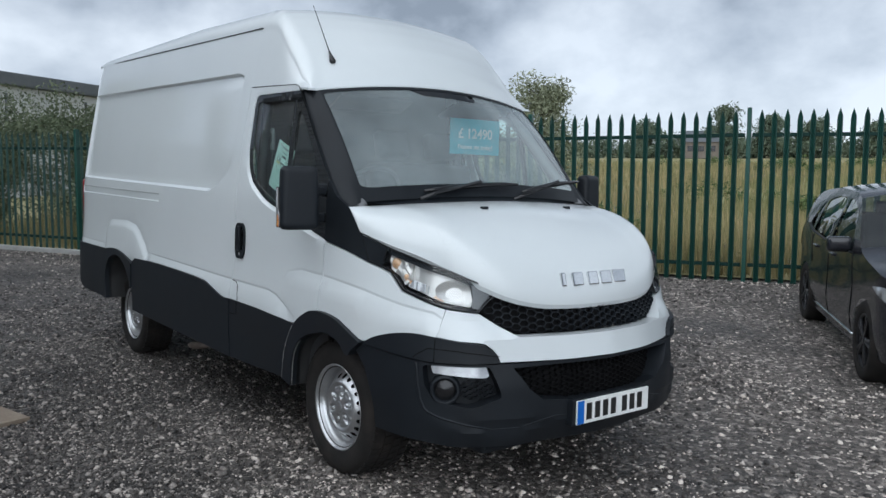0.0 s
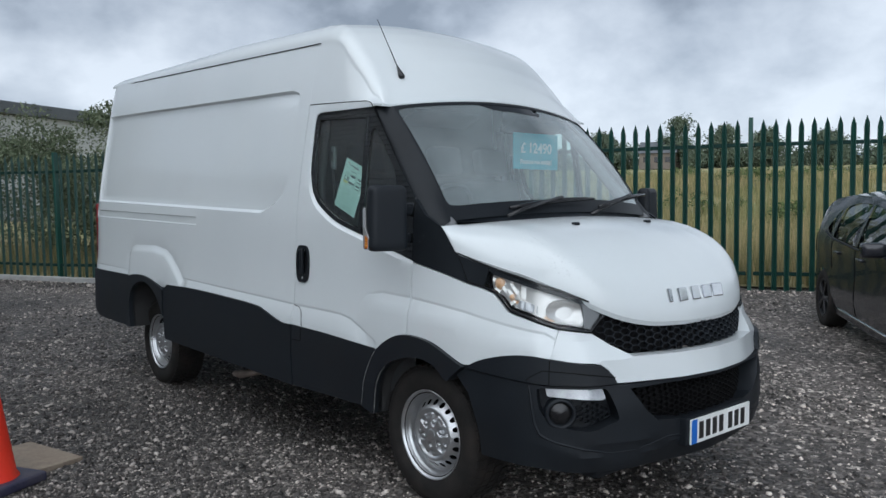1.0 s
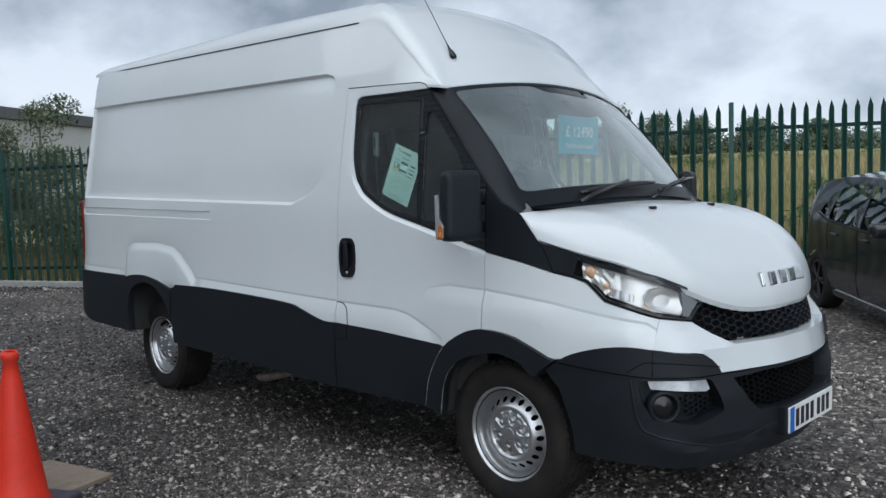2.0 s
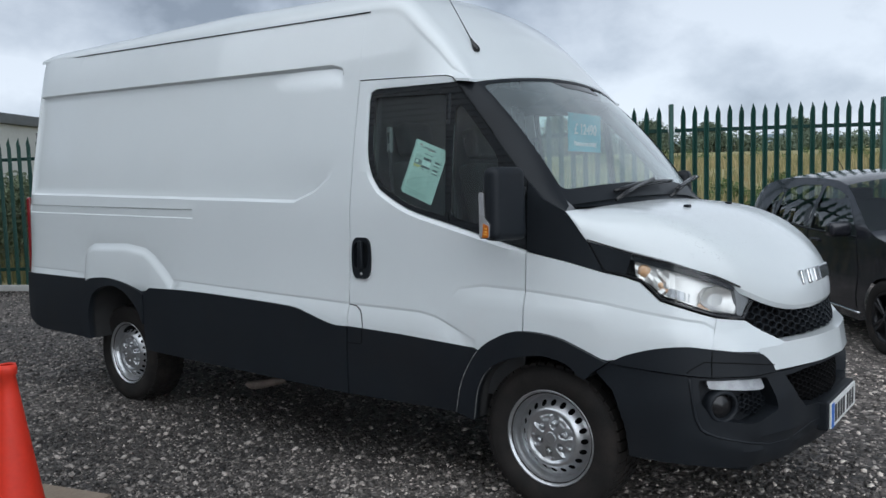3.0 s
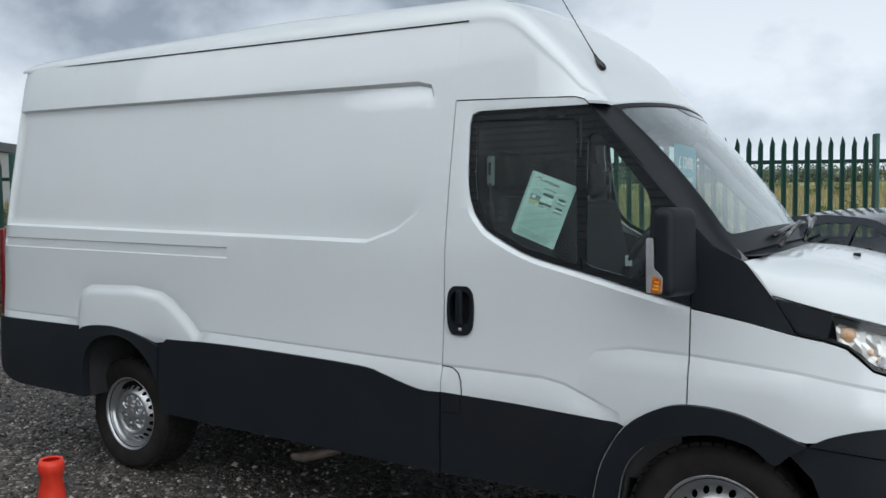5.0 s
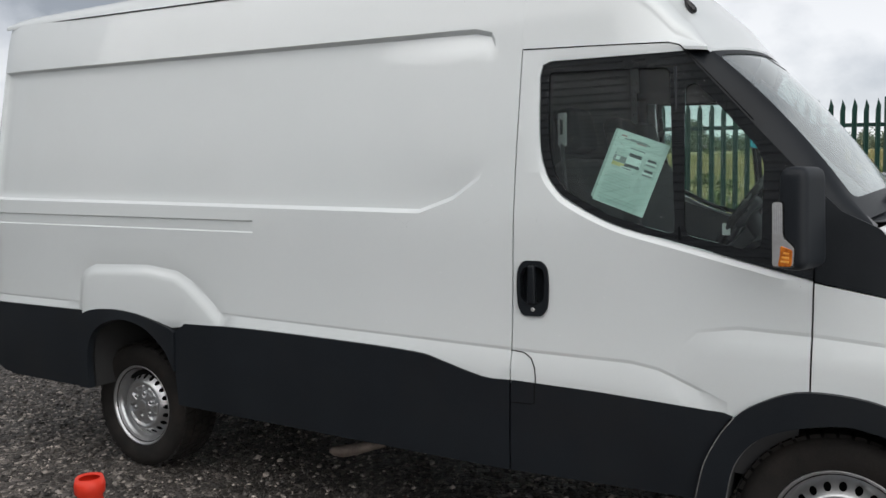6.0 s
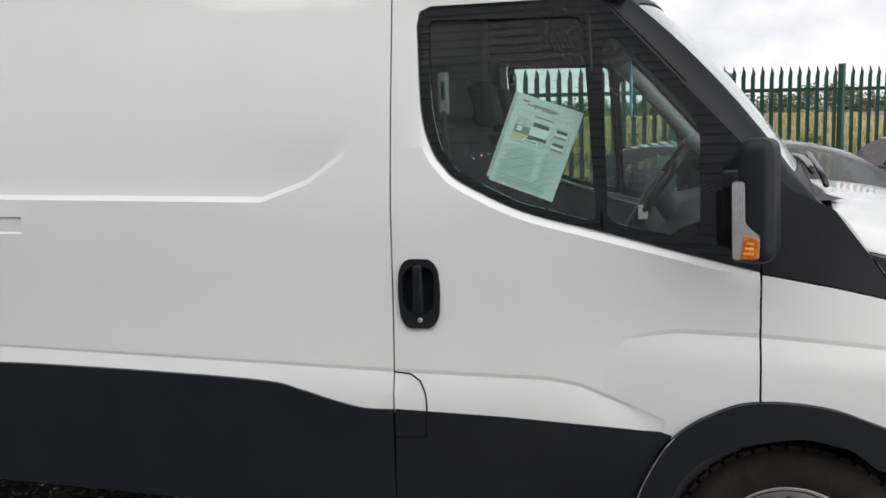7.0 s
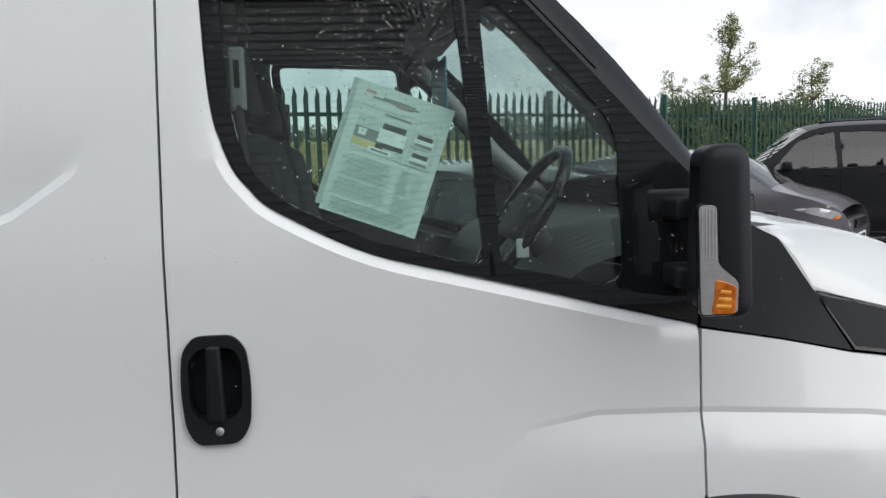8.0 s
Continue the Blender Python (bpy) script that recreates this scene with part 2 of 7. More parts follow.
AMBER_BRIGHT = material("highlight_amber", (0.86, 0.36, 0.04), (0.92, 0.50, 0.10), scale=60, rough=0.15, coat=0.4)
CLEAR_LENS = material("clear_ribbed_lens", (0.42, 0.43, 0.45), (0.58, 0.60, 0.62), scale=30, rough=0.12, coat=0.5, bump=0.05, fine=180, metal=0.3)
REPEATER = material("grey_repeater_lens", (0.26, 0.26, 0.26), (0.44, 0.44, 0.44), scale=25, rough=0.1, coat=0.6, spread=0.3)
GLASS_SIDE = glass("side_glass", (0.78, 0.92, 0.87), head_on=0.11)
GLASS_WIND = glass("windscreen_glass", (0.80, 0.92, 0.90), head_on=0.16, sky_veil=0.21)
GLASS_LAMP = glass("headlamp_cover", (0.95, 0.96, 0.96), head_on=0.035)
FRIT = material("black_glass_border", (0.006, 0.007, 0.008), scale=3, rough=0.02, fine=200, spec=0.75)
GLASS_DARK = glass("privacy_glass", (0.14, 0.17, 0.17), head_on=0.06)
GLASS_CAR = glass("car_glass", (0.58, 0.66, 0.64), head_on=0.10)
FABRIC = material("dark_seat_fabric", (0.014, 0.015, 0.017), (0.028, 0.028, 0.031), scale=14, rough=0.9, bump=0.3, fine=300)
DASH = material("grey_dash_plastic", (0.035, 0.036, 0.038), (0.055, 0.056, 0.058), scale=6, rough=0.6, bump=0.1, fine=350)
TRIM_GREY = material("grey_inner_trim", (0.20, 0.205, 0.21), (0.25, 0.255, 0.26), scale=8, rough=0.6, bump=0.05, fine=300)
LIP_PALE = material("mud_and_edge_highlight", (0.03, 0.032, 0.034), (0.28, 0.28, 0.275), scale=26, rough=0.7, fine=160, bump=0.2)
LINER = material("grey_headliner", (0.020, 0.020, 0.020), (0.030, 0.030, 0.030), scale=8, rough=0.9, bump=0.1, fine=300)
FENCE = material("green_powder_coat", (0.006, 0.040, 0.030), (0.010, 0.055, 0.042), scale=2.5, rough=0.38, rough2=0.55, fine=90, bump=0.05, random_ob=0.25, stain=(0.03, 0.05, 0.04), stain_scale=3, stain_amount=0.3)
RAIL = material("dark_green_rail", (0.004, 0.024, 0.019), (0.006, 0.030, 0.024), scale=2, rough=0.6, fine=90, spec=0.2)
POST = material("green_post_paint", (0.007, 0.055, 0.041), (0.010, 0.068, 0.051), scale=2, rough=0.42, fine=90, bump=0.05)
PAPER = material("pale_green_paper", (0.50, 0.66, 0.62), (0.54, 0.69, 0.65), scale=6, rough=0.6, fine=120)
INK = material("grey_ink", (0.20, 0.245, 0.24), scale=30, rough=0.7)
INK_PALE = material("pale_ink", (0.42, 0.555, 0.52), scale=30, rough=0.7)
INK_DARK = material("dark_ink", (0.06, 0.075, 0.078), scale=30, rough=0.7)
INK_MID = material("mid_ink", (0.34, 0.45, 0.42), scale=30, rough=0.7)
INK_RED = material("dull_red_ink", (0.34, 0.24, 0.23), scale=30, rough=0.7)
PRINT_WHITE = material("print_pale", (0.60, 0.74, 0.71), scale=30, rough=0.7)
SWATCH = material("printed_yellow", (0.48, 0.48, 0.22), scale=30, rough=0.7)
TEAL = material("turquoise_card", (0.02, 0.42, 0.53), (0.025, 0.45, 0.56), scale=4, rough=0.4)
CARD_WHITE = material("white_print", (0.78, 0.80, 0.80), scale=4, rough=0.5)
PLATE = material("plate_white", (0.76, 0.77, 0.75), scale=9, rough=0.35)
PLATE_BLUE = material("plate_blue", (0.012, 0.13, 0.52), scale=9, rough=0.35)
CONE = material("orange_cone_plastic", (0.74, 0.030, 0.010), (0.80, 0.045, 0.016), scale=5, rough=0.45, rough2=0.6, bump=0.05, fine=60, stain=(0.40, 0.05, 0.03), stain_scale=6, stain_amount=0.3)
CONE_BASE = material("dark_blue_base", (0.022, 0.022, 0.05), (0.04, 0.038, 0.075), scale=8, rough=0.6, bump=0.1, fine=80, stain=(0.10, 0.09, 0.08), stain_scale=5)
SLAB = material("tan_board", (0.20, 0.155, 0.115), (0.27, 0.22, 0.165), scale=6, rough=0.8, bump=0.3, fine=50, stain=(0.08, 0.065, 0.05), stain_scale=4)
STONE = material("loose_stone", (0.010, 0.0095, 0.009), (0.44, 0.41, 0.375), scale=25, rough=0.5, rough2=0.75, bump=0.25, fine=120, island=0.95, spread=0.50, yard=True)
mid = next(n for n in STONE.node_tree.nodes if n.bl_idname == "ShaderNodeValToRGB").color_ramp.elements.new(0.66)
mid.color = (0.085, 0.079, 0.073, 1)       # mostly dark stone, few pale pieces
PALE_STONE = material("pale_stone", (0.24, 0.20, 0.17), (0.36, 0.32, 0.28), scale=25, rough=0.75, bump=0.25, fine=120, island=0.5)
GRAVEL = gravel_material()
CAR_BLACK = material("black_car_paint", (0.013, 0.014, 0.018), (0.018, 0.019, 0.024), scale=2, rough=0.16, rough2=0.22, fine=300, coat=0.45, spec=0.4)
CAR_BLACK_WORN = material("dull_black_car_paint", (0.008, 0.009, 0.011), (0.011, 0.012, 0.015), scale=2, rough=0.25, rough2=0.34, fine=300, spec=0.12)
CAR_GREY = material("grey_car_paint", (0.13, 0.126, 0.142), (0.16, 0.155, 0.172), scale=2, rough=0.25, rough2=0.32, metal=0.35, fine=400, coat=0.8)
CAR_WHEEL = material("dark_alloy", (0.022, 0.022, 0.024), (0.05, 0.05, 0.054), scale=10, rough=0.3, metal=0.6)
KERB = material("weathered_concrete", (0.30, 0.30, 0.29), (0.42, 0.42, 0.40), scale=4, rough=0.85, bump=0.25, fine=90, stain=(0.15, 0.14, 0.12), stain_scale=3)
GRASS = material("dry_grass", (0.25, 0.225, 0.105), (0.38, 0.335, 0.18), scale=0.35, rough=0.9, bump=0.5, fine=9, stain=(0.15, 0.205, 0.06), stain_scale=0.12, stain_amount=0.9)
BLADES = material("grass_blades", (0.16, 0.16, 0.06), (0.38, 0.30, 0.155), scale=0.22, rough=0.85, fine=4, island=0.6, spread=0.28, stain=(0.115, 0.15, 0.045), stain_scale=0.10, stain_amount=0.85)
LEAF = material("leaf_green", (0.040, 0.070, 0.018), (0.11, 0.15, 0.042), scale=0.8, rough=0.65, fine=6, island=0.8, spread=0.35)
LEAF_PALE = material("pale_willow_leaf", (0.115, 0.15, 0.055), (0.26, 0.29, 0.14), scale=0.9, rough=0.7, fine=6, island=0.8, spread=0.35)
LEAF_SCRUB = material("scrub_leaf", (0.060, 0.085, 0.040), (0.17, 0.20, 0.115), scale=0.7, rough=0.75, fine=6, island=0.8, spread=0.35)
LEAF_WILLOW = material("grey_green_willow_leaf", (0.15, 0.17, 0.10), (0.30, 0.32, 0.21), scale=0.9, rough=0.7, fine=6, island=0.8, spread=0.35)
# foliage at the far edge, its green paled to paint in haze
LEAF_FAR = material("haze_paled_leaf", (0.078, 0.105, 0.070), (0.14, 0.175, 0.115), scale=0.2, rough=0.8, fine=2, island=0.6, spread=0.35)
BARK = material("bark", (0.045, 0.038, 0.030), (0.10, 0.085, 0.07), scale=10, rough=0.9, bump=0.5, fine=30)
WALL_CLAD = material("grey_cladding", (0.52, 0.54, 0.56), (0.58, 0.60, 0.62), scale=1.5, rough=0.45, rough2=0.6, fine=60)
SHED_WALL = material("pale_shed_wall", (0.42, 0.43, 0.42), (0.52, 0.53, 0.52), scale=0.6, rough=0.7, fine=8)
ROOF_GREY = material("grey_roof_sheet", (0.085, 0.095, 0.105), (0.12, 0.13, 0.14), scale=0.6, rough=0.6, fine=8)
BRICK_FAR = material("far_brick", (0.12, 0.10, 0.085), (0.17, 0.145, 0.12), scale=1, rough=0.85, fine=12)
RUST = material("dull_exhaust_steel", (0.13, 0.10, 0.085), (0.24, 0.20, 0.17), scale=14, rough=0.55, metal=0.4, bump=0.1, fine=120)

WATER = material("rain_water", (0.95, 0.97, 0.97), scale=3, rough=0.0, spec=0.5)
WATER.node_tree.nodes["Principled BSDF"].inputs["Transmission Weight"].default_value = 1.0
WATER.node_tree.nodes["Principled BSDF"].inputs["IOR"].default_value = 1.33
# the blue of distant haze is mixed into the hills' colour
HILL = material("haze_blue_hill", (0.20, 0.26, 0.30), (0.25, 0.31, 0.35), scale=0.01, rough=1.0, fine=0.05, spec=0.0)


# ---- mesh helpers ----
from mathutils import geometry


def smooth(a, b, v):
    t = np.clip((np.asarray(v, float) - a) / (b - a), 0, 1)
    return t * t * (3 - 2 * t)


def thing(name, label, category, m=None, group="", kind=""):
    ob = new(name)
    ob.empty_display_size = 0.2
    if m is not None:
        ob.matrix_world = m
    return tagged(ob, label, category, group, kind)


def raw(name, verts, faces, mat, parent=None, label="", shade=True, flat=()):
    """One mesh object from points and faces; faces with a number in flat stay flat-shaded."""
    me = bpy.data.meshes.new(name)
    me.from_pydata([tuple(map(float, v)) for v in verts], [], [tuple(map(int, q)) for q in faces])
    me.materials.append(mat)
    if shade:
        fl = set(flat)
        me.polygons.foreach_set("use_smooth", [i not in fl for i in range(len(me.polygons))])
    me.update()
    ob = new(name, me)
    ob.parent = parent
    return tagged(ob, label)


def part(name, bm, mat, parent=None, label="", shade=False):
    me = bpy.data.meshes.new(name)
    bm.to_mesh(me)
    bm.free()
    me.materials.append(mat)
    if shade:
        me.polygons.foreach_set("use_smooth", [True] * len(me.polygons))
    ob = new(name, me)
    ob.parent = parent
    return tagged(ob, label)


def box(bm, size, at=(0, 0, 0), bevel=0.0, seg=2, turn=None, taper=None):
    """A bevelled box; taper scales its top in x and y."""
    g = bmesh.ops.create_cube(bm, size=1)
    vs = g["verts"]
    for v in vs:
        k = taper if taper and v.co.z > 0 else (1, 1)
        v.co = Vector((v.co.x * size[0] * k[0], v.co.y * size[1] * k[1], v.co.z * size[2]))
    if bevel:
        es = list({e for v in vs for e in v.link_edges})
        r = bmesh.ops.bevel(bm, geom=es, offset=bevel, segments=seg, affect="EDGES", profile=0.6)
        vs = list({v for v in r["verts"]} | {v for v in vs if v.is_valid})
    m = Matrix.Translation(at) @ (turn or Matrix())
    # all points of this island
    seen, stack = set(), [v for v in vs if v.is_valid][:1]
    while stack:
        v = stack.pop()
        if v in seen:
            continue
        seen.add(v)
        stack += [e.other_vert(v) for e in v.link_edges]
    for v in seen:
        v.co = m @ v.co
    return bm


def boxed(name, size, at, mat, parent=None, bevel=0.01, seg=2, turn=None, taper=None, label="", shade=False):
    return part(name, box(bmesh.new(), size, at, bevel, seg, turn, taper), mat, parent, label, shade)


def lathe(name, profile, mat, parent=None, seg=48, label="", m=None, close=False):
    """Turn a profile of (radius, y) round the y axis."""
    n = len(profile)
    vs, fs = [], []
    for i in range(seg):
        a = 2 * math.pi * i / seg
        for r, y in profile:
            vs.append((r * math.cos(a), y, r * math.sin(a)))
    for i in range(seg):
        j = (i + 1) % seg
        for k in range(n - (0 if close else 1)):
            l = (k + 1) % n
            fs.append((i * n + k, j * n + k, j * n + l, i * n + l))
    if m is not None:
        vs = [m @ Vector(v) for v in vs]
    return raw(name, vs, fs, mat, parent, label)


def tube(name, pts, r, mat, parent=None, seg=8, label="", radii=None):
    """A round bar along points."""
    pts = [Vector([float(c) for c in p]) for p in pts]
    vs, fs = [], []
    ref = Vector((0.31, 0.21, 0.93))
    for i, p in enumerate(pts):
        t = (pts[min(i + 1, len(pts) - 1)] - pts[max(i - 1, 0)]).normalized()
        a = t.cross(ref).normalized()
        b = t.cross(a)
        rr = float(radii[i] if radii else r)
        for k in range(seg):
            w = 2 * math.pi * k / seg
            vs.append(p + rr * (a * math.cos(w) + b * math.sin(w)))
    for i in range(len(pts) - 1):
        for k in range(seg):
            l = (k + 1) % seg
            fs.append((i * seg + k, i * seg + l, (i + 1) * seg + l, (i + 1) * seg + k))
    fs += [tuple(range(seg))[::-1], tuple((len(pts) - 1) * seg + k for k in range(seg))]
    return raw(name, vs, fs, mat, parent, label)


def inside(P, poly):
    """Which points lie in a polygon."""
    P, poly = np.asarray(P, float), np.asarray(poly, float)
    x, y = P[:, 0], P[:, 1]
    c = np.zeros(len(P), bool)
    for (ax, ay), (bx, by) in zip(poly, np.roll(poly, -1, axis=0)):
        hit = (ay > y) != (by > y)
        if ay != by:
            c ^= hit & (x < (bx - ax) * (y - ay) / (by - ay) + ax)
    return c


def edge_gap(P, poly, closed=True):
    """The distance of points from a polygon's outline."""
    P, poly = np.asarray(P, float), np.asarray(poly, float)
    d = np.full(len(P), 1e9)
    ends = np.roll(poly, -1, axis=0)
    for a, b in list(zip(poly, ends))[: None if closed else -1]:
        ab = b - a
        t = np.clip(((P - a) @ ab) / max(ab @ ab, 1e-12), 0, 1)
        d = np.minimum(d, np.hypot(*(P - a - t[:, None] * ab).T))
    return d


def dense(poly, step, closed=True):
    out = []
    pts = list(poly) + ([poly[0]] if closed else [])
    for a, b in zip(pts[:-1], pts[1:]):
        n = max(1, int(math.ceil(math.hypot(b[0] - a[0], b[1] - a[1]) / step)))
        out += [(a[0] + (b[0] - a[0]) * i / n, a[1] + (b[1] - a[1]) * i / n) for i in range(n)]
    return out if closed else out + [pts[-1]]


def rounded(poly, r=0.02, n=4):
    """A polygon with its corners rounded."""
    out = []
    for i, p in enumerate(poly):
        a, b = np.array(poly[i - 1], float), np.array(poly[(i + 1) % len(poly)], float)
        p = np.array(p, float)
        la, lb = np.linalg.norm(a - p), np.linalg.norm(b - p)
        k = min(r, 0.45 * la, 0.45 * lb)
        q0, q1 = p + (a - p) / la * k, p + (b - p) / lb * k
        out += [tuple((1 - t) ** 2 * q0 + 2 * t * (1 - t) * p + t * t * q1) for t in np.linspace(0, 1, n)]
    return out


def inset(poly, d):
    P = np.array(poly, float)
    a, b = np.roll(P, 1, axis=0), np.roll(P, -1, axis=0)
    n1, n2 = P - a, b - P
    n1, n2 = (np.column_stack([-v[:, 1], v[:, 0]]) / (np.linalg.norm(v, axis=1)[:, None] + 1e-12) for v in (n1, n2))
    n = n1 + n2
    n /= np.linalg.norm(n, axis=1)[:, None] + 1e-12
    area = np.sum(P[:, 0] * b[:, 1] - b[:, 0] * P[:, 1])
    return P + n * d * (1 if area > 0 else -1)


def fill(outline, holes=(), lines=(), step=0.06, edge=None):
    """Triangles that fill an outline less its holes, with lines kept as edges and a grid of points between."""
    edge = edge or step
    pts, eds = [], []
    for poly, closed in [(outline, True)] + [(h, True) for h in holes] + [(l, c) for l, c in lines]:
        d = dense(poly, edge, closed)
        k = len(pts)
        pts += d
        eds += [(k + i, k + i + 1) for i in range(len(d) - 1)] + ([(k + len(d) - 1, k)] if closed else [])
    o = np.array(outline)
    lo, hi = o.min(0), o.max(0)
    gx, gy = np.meshgrid(np.arange(lo[0] + step / 2, hi[0], step), np.arange(lo[1] + step / 2, hi[1], step))
    G = np.column_stack([gx.ravel(), gy.ravel()])
    if len(G):
        keep = inside(G, outline) & (edge_gap(G, outline) > 0.4 * step)
        for h in holes:
            keep &= ~inside(G, h) & (edge_gap(G, h) > 0.4 * step)
        for l, c in lines:
            keep &= edge_gap(G, l, c) > 0.3 * step
        pts += [tuple(g) for g in G[keep]]
    V, _, F, *_ = geometry.delaunay_2d_cdt([Vector(p) for p in pts], eds, [], 0, 1e-6)
    V = np.array([tuple(v) for v in V])
    F = np.array([t for t in F if len(t) == 3])
    C = V[F].mean(1)
    ok = inside(C, outline)
    for h in holes:
        ok &= ~inside(C, h)
    F = F[ok]
    a, b, c = V[F[:, 0]], V[F[:, 1]], V[F[:, 2]]
    flip = (b[:, 0] - a[:, 0]) * (c[:, 1] - a[:, 1]) - (c[:, 0] - a[:, 0]) * (b[:, 1] - a[:, 1]) < 0
    F[flip] = F[flip][:, ::-1]
    used = np.unique(F)
    at = -np.ones(len(V), int)
    at[used] = np.arange(len(used))
    return V[used], at[F]


# ---- the van's skin: s runs along the flank (s = x) and round the nose, z is up ----
WZ = ([0.25, 0.60, 0.85, 1.05, 1.40, 1.70, 2.07, 2.30, 2.45, 2.52, 2.57], [0.955, 0.970, 0.968, 0.952, 0.942, 0.902, 0.838, 0.800, 0.772, 0.752, 0.735])
PX = ([0.10, 0.316, 0.55, 0.707, 0.80, 0.844, 0.94, 1.00, 1.03], [0.968, 0.962, 0.920, 0.850, 0.740, 0.640, 0.42, 0.25, 0.0])
FX = ([0.25, 0.33, 0.45, 0.60, 0.68, 0.76, 0.86, 0.96, 1.06, 1.12, 1.40], [0.90, 0.97, 1.03, 1.03, 1.01, 0.995, 0.985, 0.955, 0.945, 0.93, 0.90])


def curve_through(xs, ys, n=12):
    P = np.column_stack([xs, ys])
    P = np.vstack([2 * P[0] - P[1], P, 2 * P[-1] - P[-2]])
    out = []
    for i in range(1, len(P) - 2):
        a, b, c, d = P[i - 1], P[i], P[i + 1], P[i + 2]
        for k in range(n):
            t = k / n
            out.append(0.5 * (2 * b + (c - a) * t + (2 * a - 5 * b + 4 * c - d) * t * t + (3 * b - a - 3 * c + d) * t ** 3))
    out.append(P[-2])
    return np.array(out)


PLAN = np.vstack([[(-4.70, 0.88), (-4.675, 0.925), (-4.62, 0.952), (-4.52, 0.965), (-4.3, 0.968)], curve_through(*PX)])
PLAN_S = np.r_[0, np.cumsum(np.hypot(*np.diff(PLAN, axis=0).T))]
PLAN_S += 0.10 - PLAN_S[5]
S_MID = PLAN_S[-1]


def skin(s, z, out=0.0):
    """Points of the van's skin on the driver's side (past S_MID: the other side), moved outwards by out."""
    s, z = np.asarray(s, float), np.asarray(z, float)
    far = s > S_MID
    s = np.where(far, 2 * S_MID - s, s)
    e = 0.006
    px, py = np.interp(s, PLAN_S, PLAN[:, 0]), np.interp(s, PLAN_S, PLAN[:, 1])
    tx = np.interp(s + e, PLAN_S, PLAN[:, 0]) - np.interp(s - e, PLAN_S, PLAN[:, 0])
    ty = np.interp(s + e, PLAN_S, PLAN[:, 1]) - np.interp(s - e, PLAN_S, PLAN[:, 1])
    ln = np.hypot(tx, ty) + 1e-12
    k = (np.interp(z, *FX) - 0.1) / 0.93
    top = np.clip((z - 0.95) / 0.28, 0, 1) * np.clip((s + 0.1) / 0.35, 0, 1)
    x = np.where(px > 0.1, 0.1 + (px - 0.1) * k, px) - ty / ln * out
    y = py * np.interp(z, *WZ) / 0.968 * (1 - 0.045 * top) + tx / ln * out
    y = np.where(far, y, -y)
    return np.column_stack([np.atleast_1d(x), np.atleast_1d(y), np.atleast_1d(z + 0 * x)])


def swell(V, middle=0.0):
    """How far the bumper's corners stand out before the skin."""
    V = np.asarray(V, float)
    a = np.minimum(V[:, 0], 2 * S_MID - V[:, 0])
    return 0.048 * smooth(0.72, 0.96, a) * (1 - (1 - middle) * smooth(1.08, 1.38, a)) * smooth(0.905, 0.80, V[:, 1])


# raised and sunk fields of the flank: outline, height, width of the step
RECESS = [(-4.62, 1.500), (-1.625, 1.424), (-1.46, 1.480), (-1.345, 1.560), (-1.305, 1.640), (-1.29, 1.75), (-1.29, 2.10), (-1.325, 2.160), (-1.40, 2.182), (-4.62, 2.262)]
SLOT = [(-4.62, 1.362), (-2.545, 1.328), (-2.545, 1.388), (-4.62, 1.424)]
REAR_BULGE = [(-3.83, 0.80), (-3.815, 1.06), (-3.775, 1.115), (-3.68, 1.150), (-3.27, 1.160), (-3.05, 1.135), (-2.95, 1.09), (-2.80, 0.985), (-2.715, 0.91), (-2.70, 0.80)]
LOWER = [(-2.76, 0.60), (-2.76, 0.936), (-1.18, 0.896), (-0.70, 0.888), (-0.60, 0.872), (-0.36, 0.775), (-0.36, 0.60)]
REAR_LOWER = [(-4.62, 0.60), (-4.62, 0.945), (-3.81, 0.935), (-3.81, 0.60)]
WING_BULGE = [(-0.56, 0.86), (-0.535, 0.960), (-0.475, 1.018), (-0.33, 1.040), (-0.10, 1.032), (0.30, 0.998), (0.75, 0.93), (0.86, 0.86), (0.86, 0.55), (-0.45, 0.55)]
FIELDS = [(RECESS, -0.024, 0.018), (SLOT, -0.010, 0.009), (REAR_BULGE, 0.021, 0.072), (LOWER, 0.014, 0.080), (REAR_LOWER, 0.014, 0.080), (WING_BULGE, 0.013, 0.080)]
CREASED = (LOWER, REAR_LOWER, WING_BULGE)


def relief(V):
    r = np.zeros(len(V))
    for poly, depth, width in FIELDS:
        ins = inside(V, poly)
        if ins.any():
            g = np.zeros(len(V))
            d = edge_gap(V[ins], poly)
            if poly is REAR_BULGE:      # a fine groove, then a soft swell
                g[ins] = smooth(0.004, width, d) - 0.055 * smooth(0, 0.007, d) * smooth(0.020, 0.008, d)
            elif poly in CREASED:       # a narrow tuck, then a slope outwards
                g[ins] = np.interp(d, [0, 0.013, width], [0, -0.21, 1.0])
            elif poly is RECESS:        # a crisp lip that runs out up its front edge
                v = V[ins]
                fade = smooth(-1.95, -1.31, v[:, 0]) * smooth(1.42, 1.66, v[:, 1]) * smooth(2.165, 2.08, v[:, 1])
                g[ins] = np.clip(d / width, 0, 1) * (1 - 0.93 * fade)
            else:
                g[ins] = np.clip(d / width, 0, 1)
            if poly is WING_BULGE:      # fades out towards the rear
                g *= smooth(-0.56, -0.30, V[:, 0])
            r = r + depth * g
    return r


